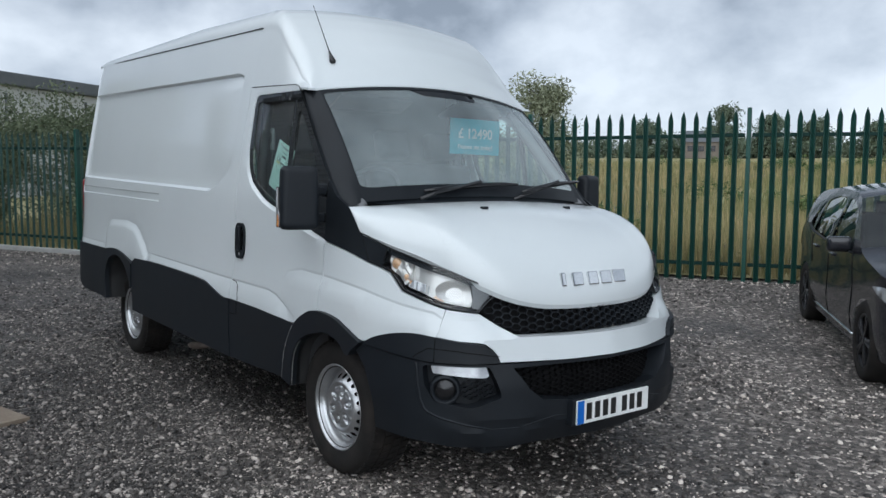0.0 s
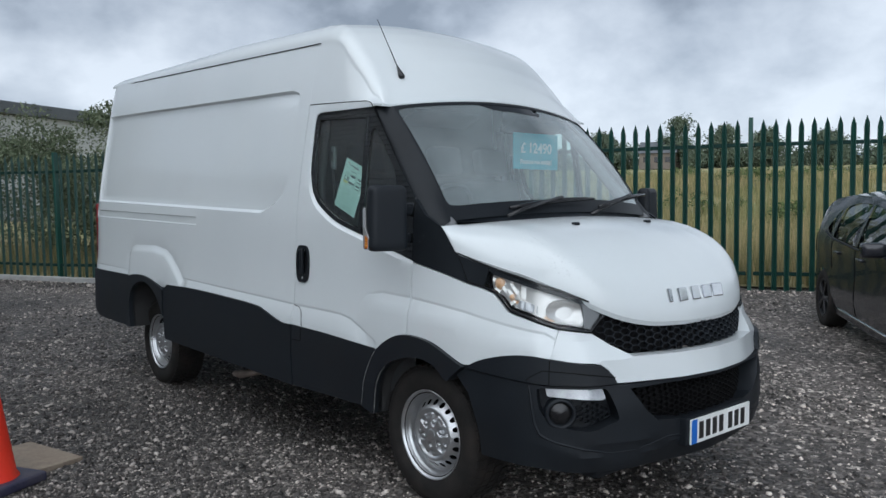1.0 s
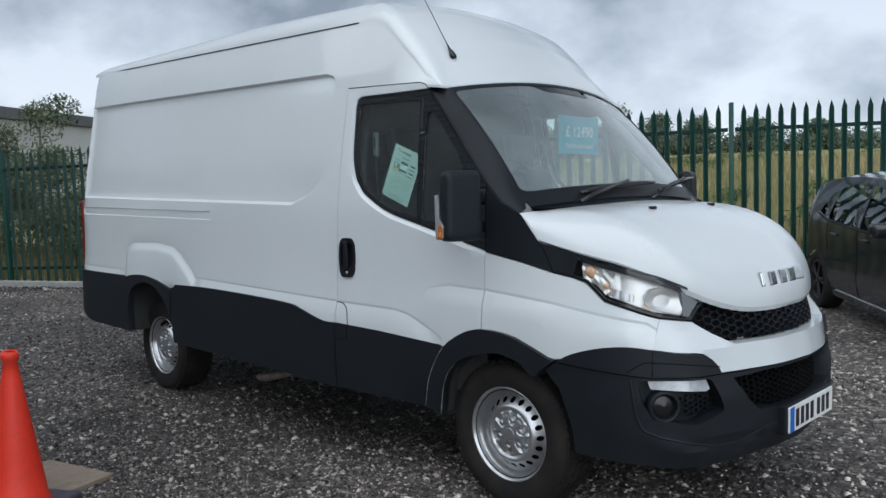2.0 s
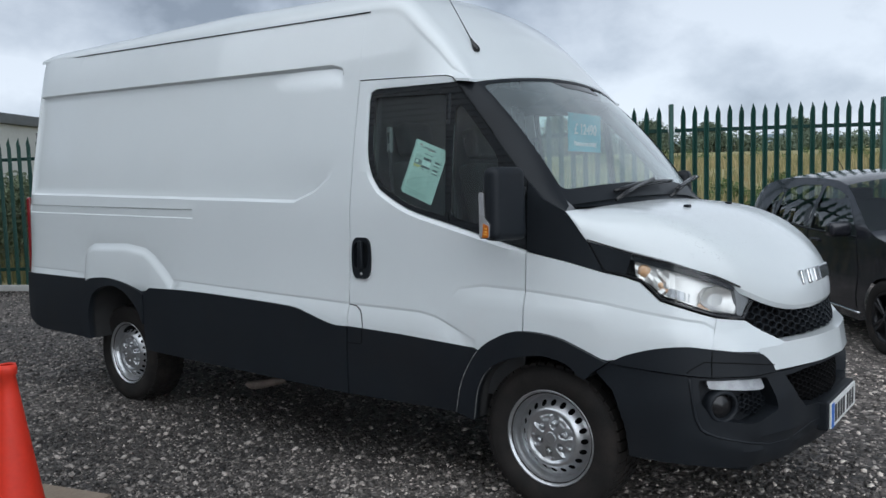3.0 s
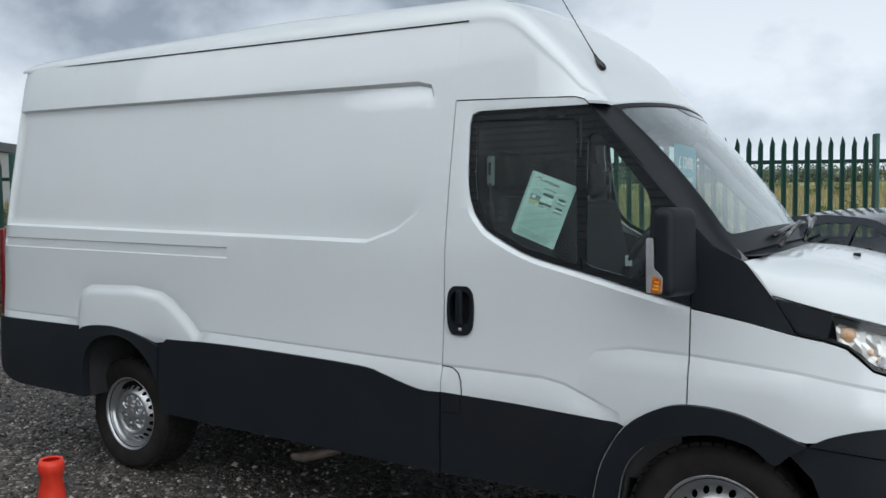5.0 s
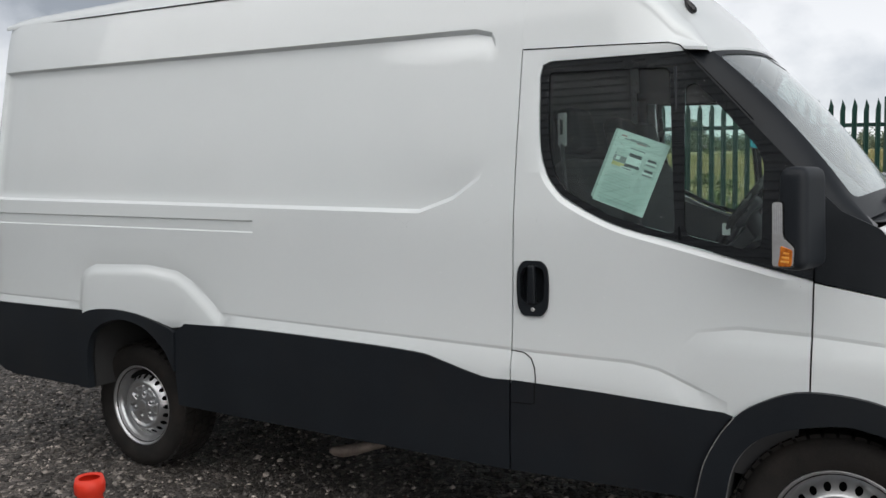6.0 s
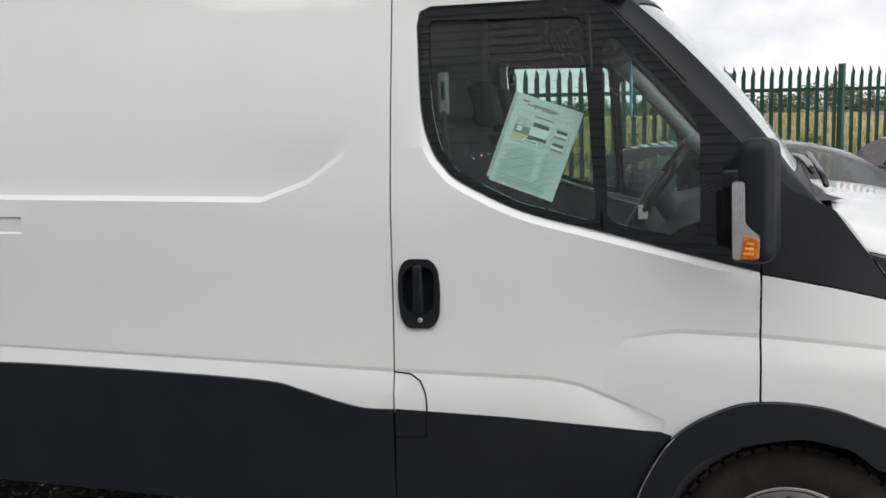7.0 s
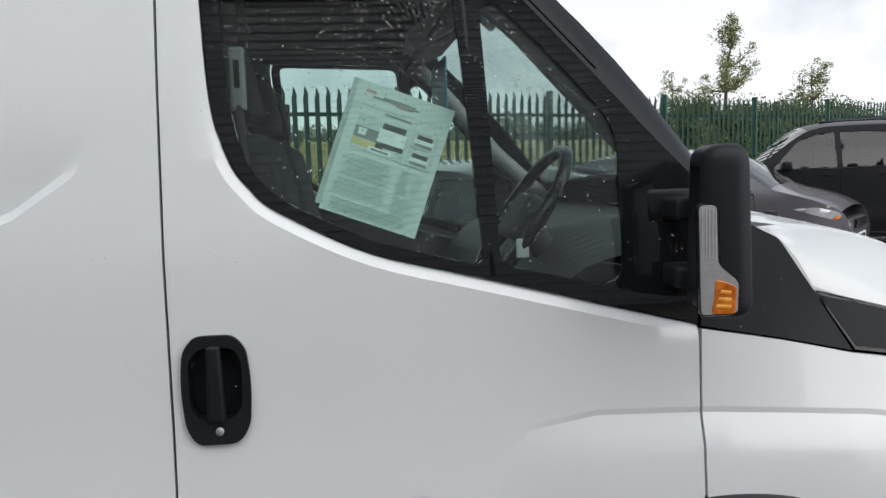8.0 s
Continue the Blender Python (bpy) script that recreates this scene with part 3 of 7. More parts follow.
def panel(name, outline, mat, parent, holes=(), out=0.0, thick=0.018, side=1, step=0.07, edge=None, fields=False, label="", bulge=None, roll=None):
    """A sheet of the skin with a turned-in edge; side -1 is the mirrored one."""
    lines = []
    if fields:
        for poly, _, width in FIELDS:
            if inside(np.array(poly), outline).any():
                rings = (0.007 / width, 0.020 / width, 0.3, 0.45, 0.6, 0.8, 1.0) if poly is REAR_BULGE else (0.013 / width, 1.0) if poly in CREASED else (1.0, 2.5, 4.5, 6.5, 8.2) if poly is RECESS else (1.0,)
                lines += [(poly, True)] + [([tuple(p) for p in inset(poly, width * k)], True) for k in rings]
    if roll:
        lines += [([tuple(p) for p in inset(roll[0], -roll[1] * q)], True) for q in (0.5, 1.0)]
    V, F = fill(outline, holes, lines, step, edge)
    o = np.full(len(V), out) + (relief(V) if fields else 0) + (bulge(V) if bulge else 0)
    P = skin(V[:, 0], V[:, 1], o)
    count = {}
    for t in F:
        for a, b in ((t[0], t[1]), (t[1], t[2]), (t[2], t[0])):
            count[(a, b)] = count.get((a, b), 0) + 1
    rim = [(a, b) for (a, b) in count if (b, a) not in count]
    verts, faces = [tuple(p) for p in P], [tuple(t) for t in F]
    flat = []
    if thick:
        ids = sorted({a for e in rim for a in e})
        Q = skin(V[ids, 0], V[ids, 1], o[ids] - thick)
        k0 = len(verts)
        top = {a: k0 + 2 * i for i, a in enumerate(ids)}
        for i, a in enumerate(ids):
            verts += [tuple(P[a]), tuple(Q[i])]
        for a, b in rim:
            flat.append(len(faces))
            faces.append((top[b], top[a], top[a] + 1, top[b] + 1))
    if side < 0:
        verts = [(x, -y, z) for x, y, z in verts]
        faces = [q[::-1] for q in faces]
    ob = raw(name, verts, faces, mat, parent, label, flat=flat)
    ob.data.set_sharp_from_angle(angle=radians(24 if fields else 16))
    if fields:      # crisp lines along the creases
        on = np.zeros(len(verts), int)
        for k, poly in enumerate(CREASED):
            d = edge_gap(V, poly)
            on[:len(V)][(d < 5e-4) & ~(V[:, 1] < 0.70)] |= 1 << (2 * k)
            on[:len(V)][(np.abs(d - 0.013) < 1e-3) & inside(V, poly)] |= 2 << (2 * k)
        sharp = ob.data.attributes.get("sharp_edge") or ob.data.attributes.new("sharp_edge", "BOOLEAN", "EDGE")
        for e in ob.data.edges:
            if on[e.vertices[0]] & on[e.vertices[1]]:
                sharp.data[e.index].value = True
    return ob


def sheet(name, f, nu, nv, mat, parent, label="", thick=0.0):
    """A grid of points f(u, v) for u and v from 0 to 1, with a turned-in edge of the given way."""
    verts = [f(i / nu, j / nv) for j in range(nv + 1) for i in range(nu + 1)]
    W = nu + 1
    faces = [(j * W + i, j * W + i + 1, (j + 1) * W + i + 1, (j + 1) * W + i) for j in range(nv) for i in range(nu)]
    flat = []
    if thick:
        ring = list(range(W)) + [j * W + nu for j in range(1, nv + 1)] + [nv * W + i for i in range(nu - 1, -1, -1)] + [j * W for j in range(nv - 1, 0, -1)]
        k = len(verts)
        d = Vector(thick)
        verts += [tuple(verts[r]) for r in ring] + [tuple(Vector(verts[r]) + d) for r in ring]
        n = len(ring)
        for i in range(n):
            flat.append(len(faces))
            faces.append((k + (i + 1) % n, k + i, k + n + i, k + n + (i + 1) % n))
    return raw(name, verts, faces, mat, parent, label, flat=flat)


# ---- outlines of the van's panels, in (s, z) ----
SIDE_WHITE = [(-4.655, 0.880), (-3.76, 0.872), (-3.68, 0.880), (-3.549, 0.890), (-3.44, 0.889), (-3.28, 0.871), (-3.10, 0.835), (-2.975, 0.853), (-2.55, 0.857), (-2.0, 0.845), (-1.62, 0.829), (-1.50, 0.806), (-1.378, 0.773), (-1.28, 0.754), (-1.187, 0.754), (-1.1865, 2.074), (-1.1845, 2.078), (-1.1845, 2.440), (-4.655, 2.545)]
DOOR_WHITE = [(-1.1815, 0.757), (-0.822, 0.748), (-0.37, 0.724), (-0.322, 0.716), (-0.200, 0.798), (-0.102, 0.824), (-0.10, 1.204), (-0.219, 1.235), (-0.546, 1.321), (-0.78, 1.383), (-0.96, 1.472), (-1.02, 1.525), (-1.058, 1.585), (-1.088, 1.70), (-1.104, 1.96), (-1.095, 2.004), (-1.06, 2.018), (-0.578, 2.011), (-0.55, 2.011), (-0.565, 2.030), (-0.606, 2.041), (-1.1812, 2.070)]
WINDOW_OUT = [(-0.219, 1.239), (-0.10, 1.208), (-0.102, 1.52), (-0.172, 1.593), (-0.545, 2.007), (-0.578, 2.008), (-1.06, 2.014), (-1.092, 2.001), (-1.10, 1.958), (-1.084, 1.70), (-1.054, 1.587), (-1.016, 1.529), (-0.956, 1.476), (-0.776, 1.388), (-0.546, 1.325)]
WINDOW_IN = [(-0.553, 1.350), (-0.596, 1.956), (-1.066, 1.974), (-1.056, 1.77), (-1.046, 1.68), (-1.022, 1.585), (-0.985, 1.530), (-0.935, 1.490), (-0.78, 1.412)]
QUARTER_IN = [(-0.520, 1.352), (-0.300, 1.300), (-0.262, 1.318), (-0.262, 1.600), (-0.285, 1.655), (-0.425, 1.815), (-0.505, 1.895), (-0.538, 1.88)]
TRIANGLE = [(-0.094, 1.203), (0.098, 1.163), (0.290, 1.122), (0.204, 1.246), (0.094, 1.378), (-0.02, 1.435), (-0.094, 1.512)]
WING_WHITE = [(-0.094, 1.197), (-0.096, 0.822), (0.062, 0.815), (0.187, 0.775), (0.322, 0.752), (0.400, 0.763), (0.503, 0.794), (0.60, 0.810), (0.682, 0.813), (0.752, 0.806), (0.806, 0.938), (0.65, 0.982), (0.56, 1.006), (0.505, 1.050), (0.465, 1.082), (0.39, 1.102), (0.290, 1.117), (0.098, 1.158)]
HEADLAMP = [(0.198, 1.260), (0.297, 1.124), (0.40, 1.108), (0.472, 1.090), (0.512, 1.060), (0.562, 1.015), (0.65, 0.992), (0.812, 0.946), (0.965, 0.924), (1.040, 0.995), (1.022, 1.034), (0.985, 1.048), (0.815, 1.112), (0.60, 1.170), (0.411, 1.210)]
ARCH_F_OUT = [(-0.463, 0.418), (-0.426, 0.572), (-0.334, 0.728), (-0.206, 0.813), (-0.095, 0.842), (0.066, 0.834), (0.195, 0.795), (0.323, 0.745)]
ARCH_F_IN = [(0.262, 0.70), (0.215, 0.665), (0.144, 0.715), (0.06, 0.738), (-0.012, 0.742), (-0.15, 0.712), (-0.261, 0.659), (-0.334, 0.558), (-0.367, 0.394)]
ARCH_R_OUT = [(-3.795, 0.46), (-3.785, 0.75), (-3.755, 0.86), (-3.68, 0.896), (-3.549, 0.908), (-3.44, 0.907), (-3.28, 0.889), (-3.10, 0.846), (-3.045, 0.82)]
ARCH_R_IN = [(-3.05, 0.62), (-3.121, 0.728), (-3.269, 0.829), (-3.448, 0.859), (-3.632, 0.801), (-3.712, 0.674), (-3.716, 0.46)]
SILL = [(-1.190, 0.405), (-1.1855, 0.769), (-1.28, 0.769), (-1.378, 0.788), (-1.50, 0.821), (-1.62, 0.844), (-2.0, 0.860), (-2.55, 0.872), (-2.975, 0.868), (-3.043, 0.823), (-3.046, 0.62), (-3.04, 0.446), (-2.70, 0.437)]
DOOR_BLACK = [(-1.184, 0.405), (-0.468, 0.415), (-0.430, 0.575), (-0.372, 0.690), (-0.340, 0.728), (-0.372, 0.738), (-0.822, 0.761), (-1.178, 0.770)]
REAR_CORNER = [(-4.655, 0.895), (-4.655, 0.62), (-4.60, 0.53), (-4.50, 0.487), (-4.40, 0.470), (-3.798, 0.46), (-3.788, 0.75), (-3.765, 0.868), (-3.765, 0.888)]
FRONT_WHITE = [(1.042, 0.708), (1.028, 0.742), (1.004, 0.770), (0.970, 0.792), (0.93, 0.799), (0.7540, 0.812), (0.8085, 0.938), (0.968, 0.916), (1.045, 0.866), (1.142, 0.817), (1.39, 0.817)]
FRONT_WHITE = FRONT_WHITE + [(2 * S_MID - s, z) for s, z in FRONT_WHITE[::-1]]
GRILLE = [(0.978, 0.925), (1.050, 0.868), (1.145, 0.822), (1.39, 0.822)]
GRILLE = GRILLE + [(2 * S_MID - s, z) for s, z in GRILLE[::-1]]
GRILLE_TOP = [(1.39, 0.955), (1.252, 0.955), (1.14, 0.965), (1.06, 1.010), (1.045, 1.0)]
GRILLE = GRILLE + [(2 * S_MID - s, z) for s, z in GRILLE_TOP[::-1]] + GRILLE_TOP
INTAKE_R = [(1.395, 0.515), (1.240, 0.528), (1.170, 0.585), (1.098, 0.684)]
INTAKE = INTAKE_R + [(2 * S_MID - s, z) for s, z in INTAKE_R[::-1]]
FOG_HOUSE = [(0.690, 0.690), (0.692, 0.602), (0.740, 0.530), (0.894, 0.508), (1.035, 0.552), (1.010, 0.630), (0.985, 0.692)]
BUMPER_R = [(1.40, 0.700), (1.10, 0.700), (1.046, 0.702), (0.98, 0.702), (0.742, 0.700), (0.544, 0.718), (0.323, 0.738), (0.268, 0.700), (0.337, 0.628), (0.383, 0.492), (0.42, 0.350), (0.60, 0.338), (0.85, 0.322), (1.10, 0.318), (1.40, 0.318)]
BUMPER = BUMPER_R + [(2 * S_MID - s, z) for s, z in BUMPER_R[::-1]]
BUMPER_TRIM = [(0.330, 0.742), (0.544, 0.724), (0.742, 0.706), (0.98, 0.708), (1.036, 0.710), (1.022, 0.742), (0.998, 0.767), (0.966, 0.788), (0.927, 0.794), (0.754, 0.818), (0.682, 0.828), (0.60, 0.826), (0.503, 0.810), (0.400, 0.779)]


def curved(pts, n=5):
    """An open outline drawn as a smooth curve through its corners."""
    return [tuple(map(float, q)) for q in curve_through([q[0] for q in pts], [q[1] for q in pts], n)]


ARCH_F_OUT, ARCH_F_IN, ARCH_R_OUT, ARCH_R_IN = curved(ARCH_F_OUT), curved(ARCH_F_IN), curved(ARCH_R_OUT), curved(ARCH_R_IN)
SILL = SILL[:1] + curved(SILL[1:9]) + SILL[9:]
BUMPER_TRIM = BUMPER_TRIM[:9] + curved(BUMPER_TRIM[9:] + BUMPER_TRIM[:1])[:-1]

# the curved foot of the side window, drawn smooth in the door, the surround and the glass
k = DOOR_WHITE.index((-0.546, 1.321))
DOOR_WHITE = DOOR_WHITE[:k] + curved(DOOR_WHITE[k:k + 7], 6) + DOOR_WHITE[k + 7:]
k = WINDOW_OUT.index((-1.10, 1.958))
WINDOW_OUT = WINDOW_OUT[:k] + curved(WINDOW_OUT[k:], 6)
k = WINDOW_IN.index((-1.066, 1.974))
WINDOW_IN = WINDOW_IN[:k] + curved(WINDOW_IN[k:], 5)


# ---- the ground's height ----
FENCE_AT, FENCE_WAY = np.array([-2.42, 6.82]), np.array([0.860, 0.510])


def ground_z(x, y):
    x, y = np.asarray(x, float), np.asarray(y, float)
    plane = -0.018 * x + 0.0475 * y
    beyond = (x - FENCE_AT[0]) * -FENCE_WAY[1] + (y - FENCE_AT[1]) * FENCE_WAY[0]
    lot = (0.21 * smooth(0.9, 3.8, y) + 0.08 * smooth(4.0, 8.0, y)) * smooth(-10.0, -5.0, x)
    # a shallow hollow where the cars stand, ending at the fence
    lot = lot - (0.07 * smooth(-1.0, 0.5, x) * smooth(2.0, 4.0, y) + 0.11 * smooth(1.5, 4.0, x) * smooth(4.0, 7.0, y)) * smooth(-0.2, -1.2, beyond)
    lot = lot - 0.08 * smooth(3.0, 1.6, np.hypot(x - 0.63, y - 4.86))
    k = smooth(0.5, 40.0, beyond)
    return lot * (1 - k) + plane * k


# ---- the van ----
def hexmesh(name, poly, w, h, mat, parent, out, depth=0.018, side=1, label="", stand=0.0):
    """A honeycomb of flattened cells that follows the skin."""
    P = np.array(poly)
    lo, hi = P.min(0), P.max(0)
    verts, faces = [], []
    row = 0
    z = lo[1]
    ang = [math.radians(a) for a in (0, 60, 120, 180, 240, 300)]
    C = []
    while z < hi[1] + h:
        s = lo[0] + (w * 0.75 if row % 2 else 0)
        while s < hi[0] + w:
            C.append((s, z))
            s += 1.5 * w
        z += h * 0.5
        row += 1
    C = [c for c, ok in zip(C, inside(np.array(C), poly) & (edge_gap(np.array(C), poly) > h * 0.30)) if ok]
    for s, z in C:
        k = len(verts)
        ring = [(s + 0.5 * w * math.cos(a), z + 0.577 * h * math.sin(a)) for a in ang]
        small = [(s + 0.452 * w * math.cos(a), z + 0.515 * h * math.sin(a)) for a in ang]
        o = np.r_[np.full(6, out), np.full(6, out), np.full(6, out - depth)]
        A = np.array(ring + small + small)
        Q = skin(A[:, 0], A[:, 1], o + stand * swell(A))
        verts += [tuple(q) for q in Q]
        for i in range(6):
            j = (i + 1) % 6
            faces += [(k + i, k + j, k + 6 + j, k + 6 + i), (k + 6 + i, k + 6 + j, k + 12 + j, k + 12 + i)]
    if side < 0:
        verts = [(x, -y, z) for x, y, z in verts]
        faces = [q[::-1] for q in faces]
    return raw(name, verts, faces, mat, parent, label, shade=False)


def skin_line(pts, out=0.0, side=1):
    A = np.array(pts)
    Q = skin(A[:, 0], A[:, 1], out)
    return [(x, y * side, z) for x, y, z in Q]


def steel_wheel(van, x, y, side):
    """A steel wheel with a ring of round vents and a moulded hub cover, in a treaded tyre; y is its outer face."""
    m = Matrix.Translation((x, y * side, 0.346)) @ (Matrix.Rotation(math.pi, 4, "Z") if side < 0 else Matrix())
    wheel = part("wheel", box(bmesh.new(), (0.06, 0.10, 0.06), (0, 0.10, 0), 0.005), DARK, van)
    wheel.matrix_local = m
    prof = [(0.205, 0.000), (0.222, -0.012), (0.262, -0.026), (0.302, -0.028), (0.328, -0.016), (0.340, 0.006), (0.346, 0.03), (0.347, 0.11), (0.346, 0.18), (0.338, 0.212), (0.30, 0.225), (0.22, 0.222), (0.205, 0.2)]
    tyre = lathe("tyre", prof, TYRE, wheel, 64)
    # tread blocks on the shoulder
    vs, fs = [], []
    for i in range(46):
        for row, (y0, y1) in enumerate(((-0.006, 0.045), (0.055, 0.10), (0.11, 0.155), (0.165, 0.208))):
            a0 = 2 * math.pi * (i + (0.5 if row % 2 else 0)) / 46
            a1 = a0 + 2 * math.pi / 46 * 0.74
            k = len(vs)
            r0 = 0.340
            r1 = 0.3535
            for r in (r0, r1):
                for a, yy in ((a0, y0), (a1, y0), (a1 + 0.02, y1), (a0 + 0.02, y1)):
                    rr = r - (0.007 if yy < 0 else 0)
                    vs.append((rr * math.cos(a), yy, rr * math.sin(a)))
            fs += [(k + 4, k + 5, k + 6, k + 7), (k, k + 1, k + 5, k + 4), (k + 1, k + 2, k + 6, k + 5), (k + 2, k + 3, k + 7, k + 6), (k + 3, k, k + 4, k + 7)]
    raw("tread", vs, fs, TYRE, tyre, shade=False)
    lathe("rim", [(0.2, 0.19), (0.2, 0.085), (0.190, 0.072), (0.192, 0.040), (0.199, 0.026), (0.205, 0.018), (0.211, 0.004), (0.221, -0.010), (0.2235, -0.013), (0.222, -0.017), (0.2165, -0.014), (0.209, -0.002), (0.203, 0.016)], RIM, wheel, 72)
    # disc: a dished cone with a ring of vents, up to a rolled shoulder round the hub
    circ = lambda cx, cy, r, n: [(cx + r * math.cos(2 * math.pi * i / n), cy + r * math.sin(2 * math.pi * i / n)) for i in range(n)]
    holes = [circ(0.157 * math.cos(2 * math.pi * i / 20), 0.157 * math.sin(2 * math.pi * i / 20), 0.0128, 12) for i in range(20)]
    V, F = fill(circ(0, 0, 0.194, 72), holes, [(circ(0, 0, q, 60), True) for q in (0.184, 0.137, 0.130, 0.124, 0.117)], 0.03, 0.02)
    r = np.hypot(V[:, 0], V[:, 1])
    yy = np.interp(r, [0, 0.108, 0.117, 0.124, 0.130, 0.137, 0.172, 0.184, 0.195], [0.024, 0.022, 0.006, 0.000, 0.001, 0.007, 0.046, 0.056, 0.052])
    raw("disc", np.column_stack([V[:, 0], yy, V[:, 1]]), F, RIM, wheel)
    # a near-black disc paints the shade behind the vents
    raw("vent_shadow", [(0.186 * math.cos(2 * math.pi * i / 40), 0.075, 0.186 * math.sin(2 * math.pi * i / 40)) for i in range(40)], [tuple(range(40))], DARK, wheel, "near-black disc painted as the shade behind the vents", shade=False)
    # the hub cover: a moulded plate with six open pockets and a round boss
    rings = [(circ(0, 0, q, n), True) for q, n in ((0.106, 60), (0.098, 54), (0.034, 30), (0.030, 30), (0.026, 24))]
    V, F = fill(circ(0, 0, 0.112, 72), [], rings, 0.0055, 0.010)
    r, th = np.hypot(V[:, 0], V[:, 1]), np.arctan2(V[:, 1], V[:, 0])
    yy = np.interp(r, [0, 0.026, 0.030, 0.034, 0.060, 0.098, 0.106, 0.112], [-0.006, -0.006, 0.001, -0.001, 0.001, 0.002, 0.006, 0.020])
    for i in range(6):
        a = 2 * math.pi * (i + 0.3) / 6
        u, v = V[:, 0] * math.cos(a) + V[:, 1] * math.sin(a), -V[:, 0] * math.sin(a) + V[:, 1] * math.cos(a)
        d = np.hypot(u - np.clip(u, 0.064, 0.094), v * (1.1 - 0.2 * np.clip((u - 0.06) / 0.05, 0, 1)))
        yy = yy + 0.017 * smooth(0.0215, 0.0145, d) * smooth(0.112, 0.100, r)
        b = a + math.pi / 6
        u, v = V[:, 0] * math.cos(b) + V[:, 1] * math.sin(b), -V[:, 0] * math.sin(b) + V[:, 1] * math.cos(b)
        yy = yy + 0.006 * smooth(0.020, 0.016, np.abs(v)) * smooth(0.082, 0.086, u)
    raw("hub_cover", np.column_stack([V[:, 0], yy, V[:, 1]]), F, RIM, wheel, "moulded silver hub cover")
    for i in range(6):
        t = Matrix.Rotation(-2 * math.pi * (i + 0.3) / 6, 4, "Y")
        lathe("nut", [(0.0, -0.004), (0.009, -0.004), (0.0125, 0.002), (0.0135, 0.020)], RIM, wheel, 12, m=Matrix.Translation(t @ Vector((0.067, 0.0, 0))))
    return wheel


HANDLE_PLATE = rounded([(-1.158, 1.060), (-1.138, 1.026), (-1.056, 1.026), (-1.034, 1.060), (-1.029, 1.140), (-1.036, 1.213), (-1.060, 1.242), (-1.138, 1.242), (-1.160, 1.210), (-1.165, 1.14)], 0.035, 5)


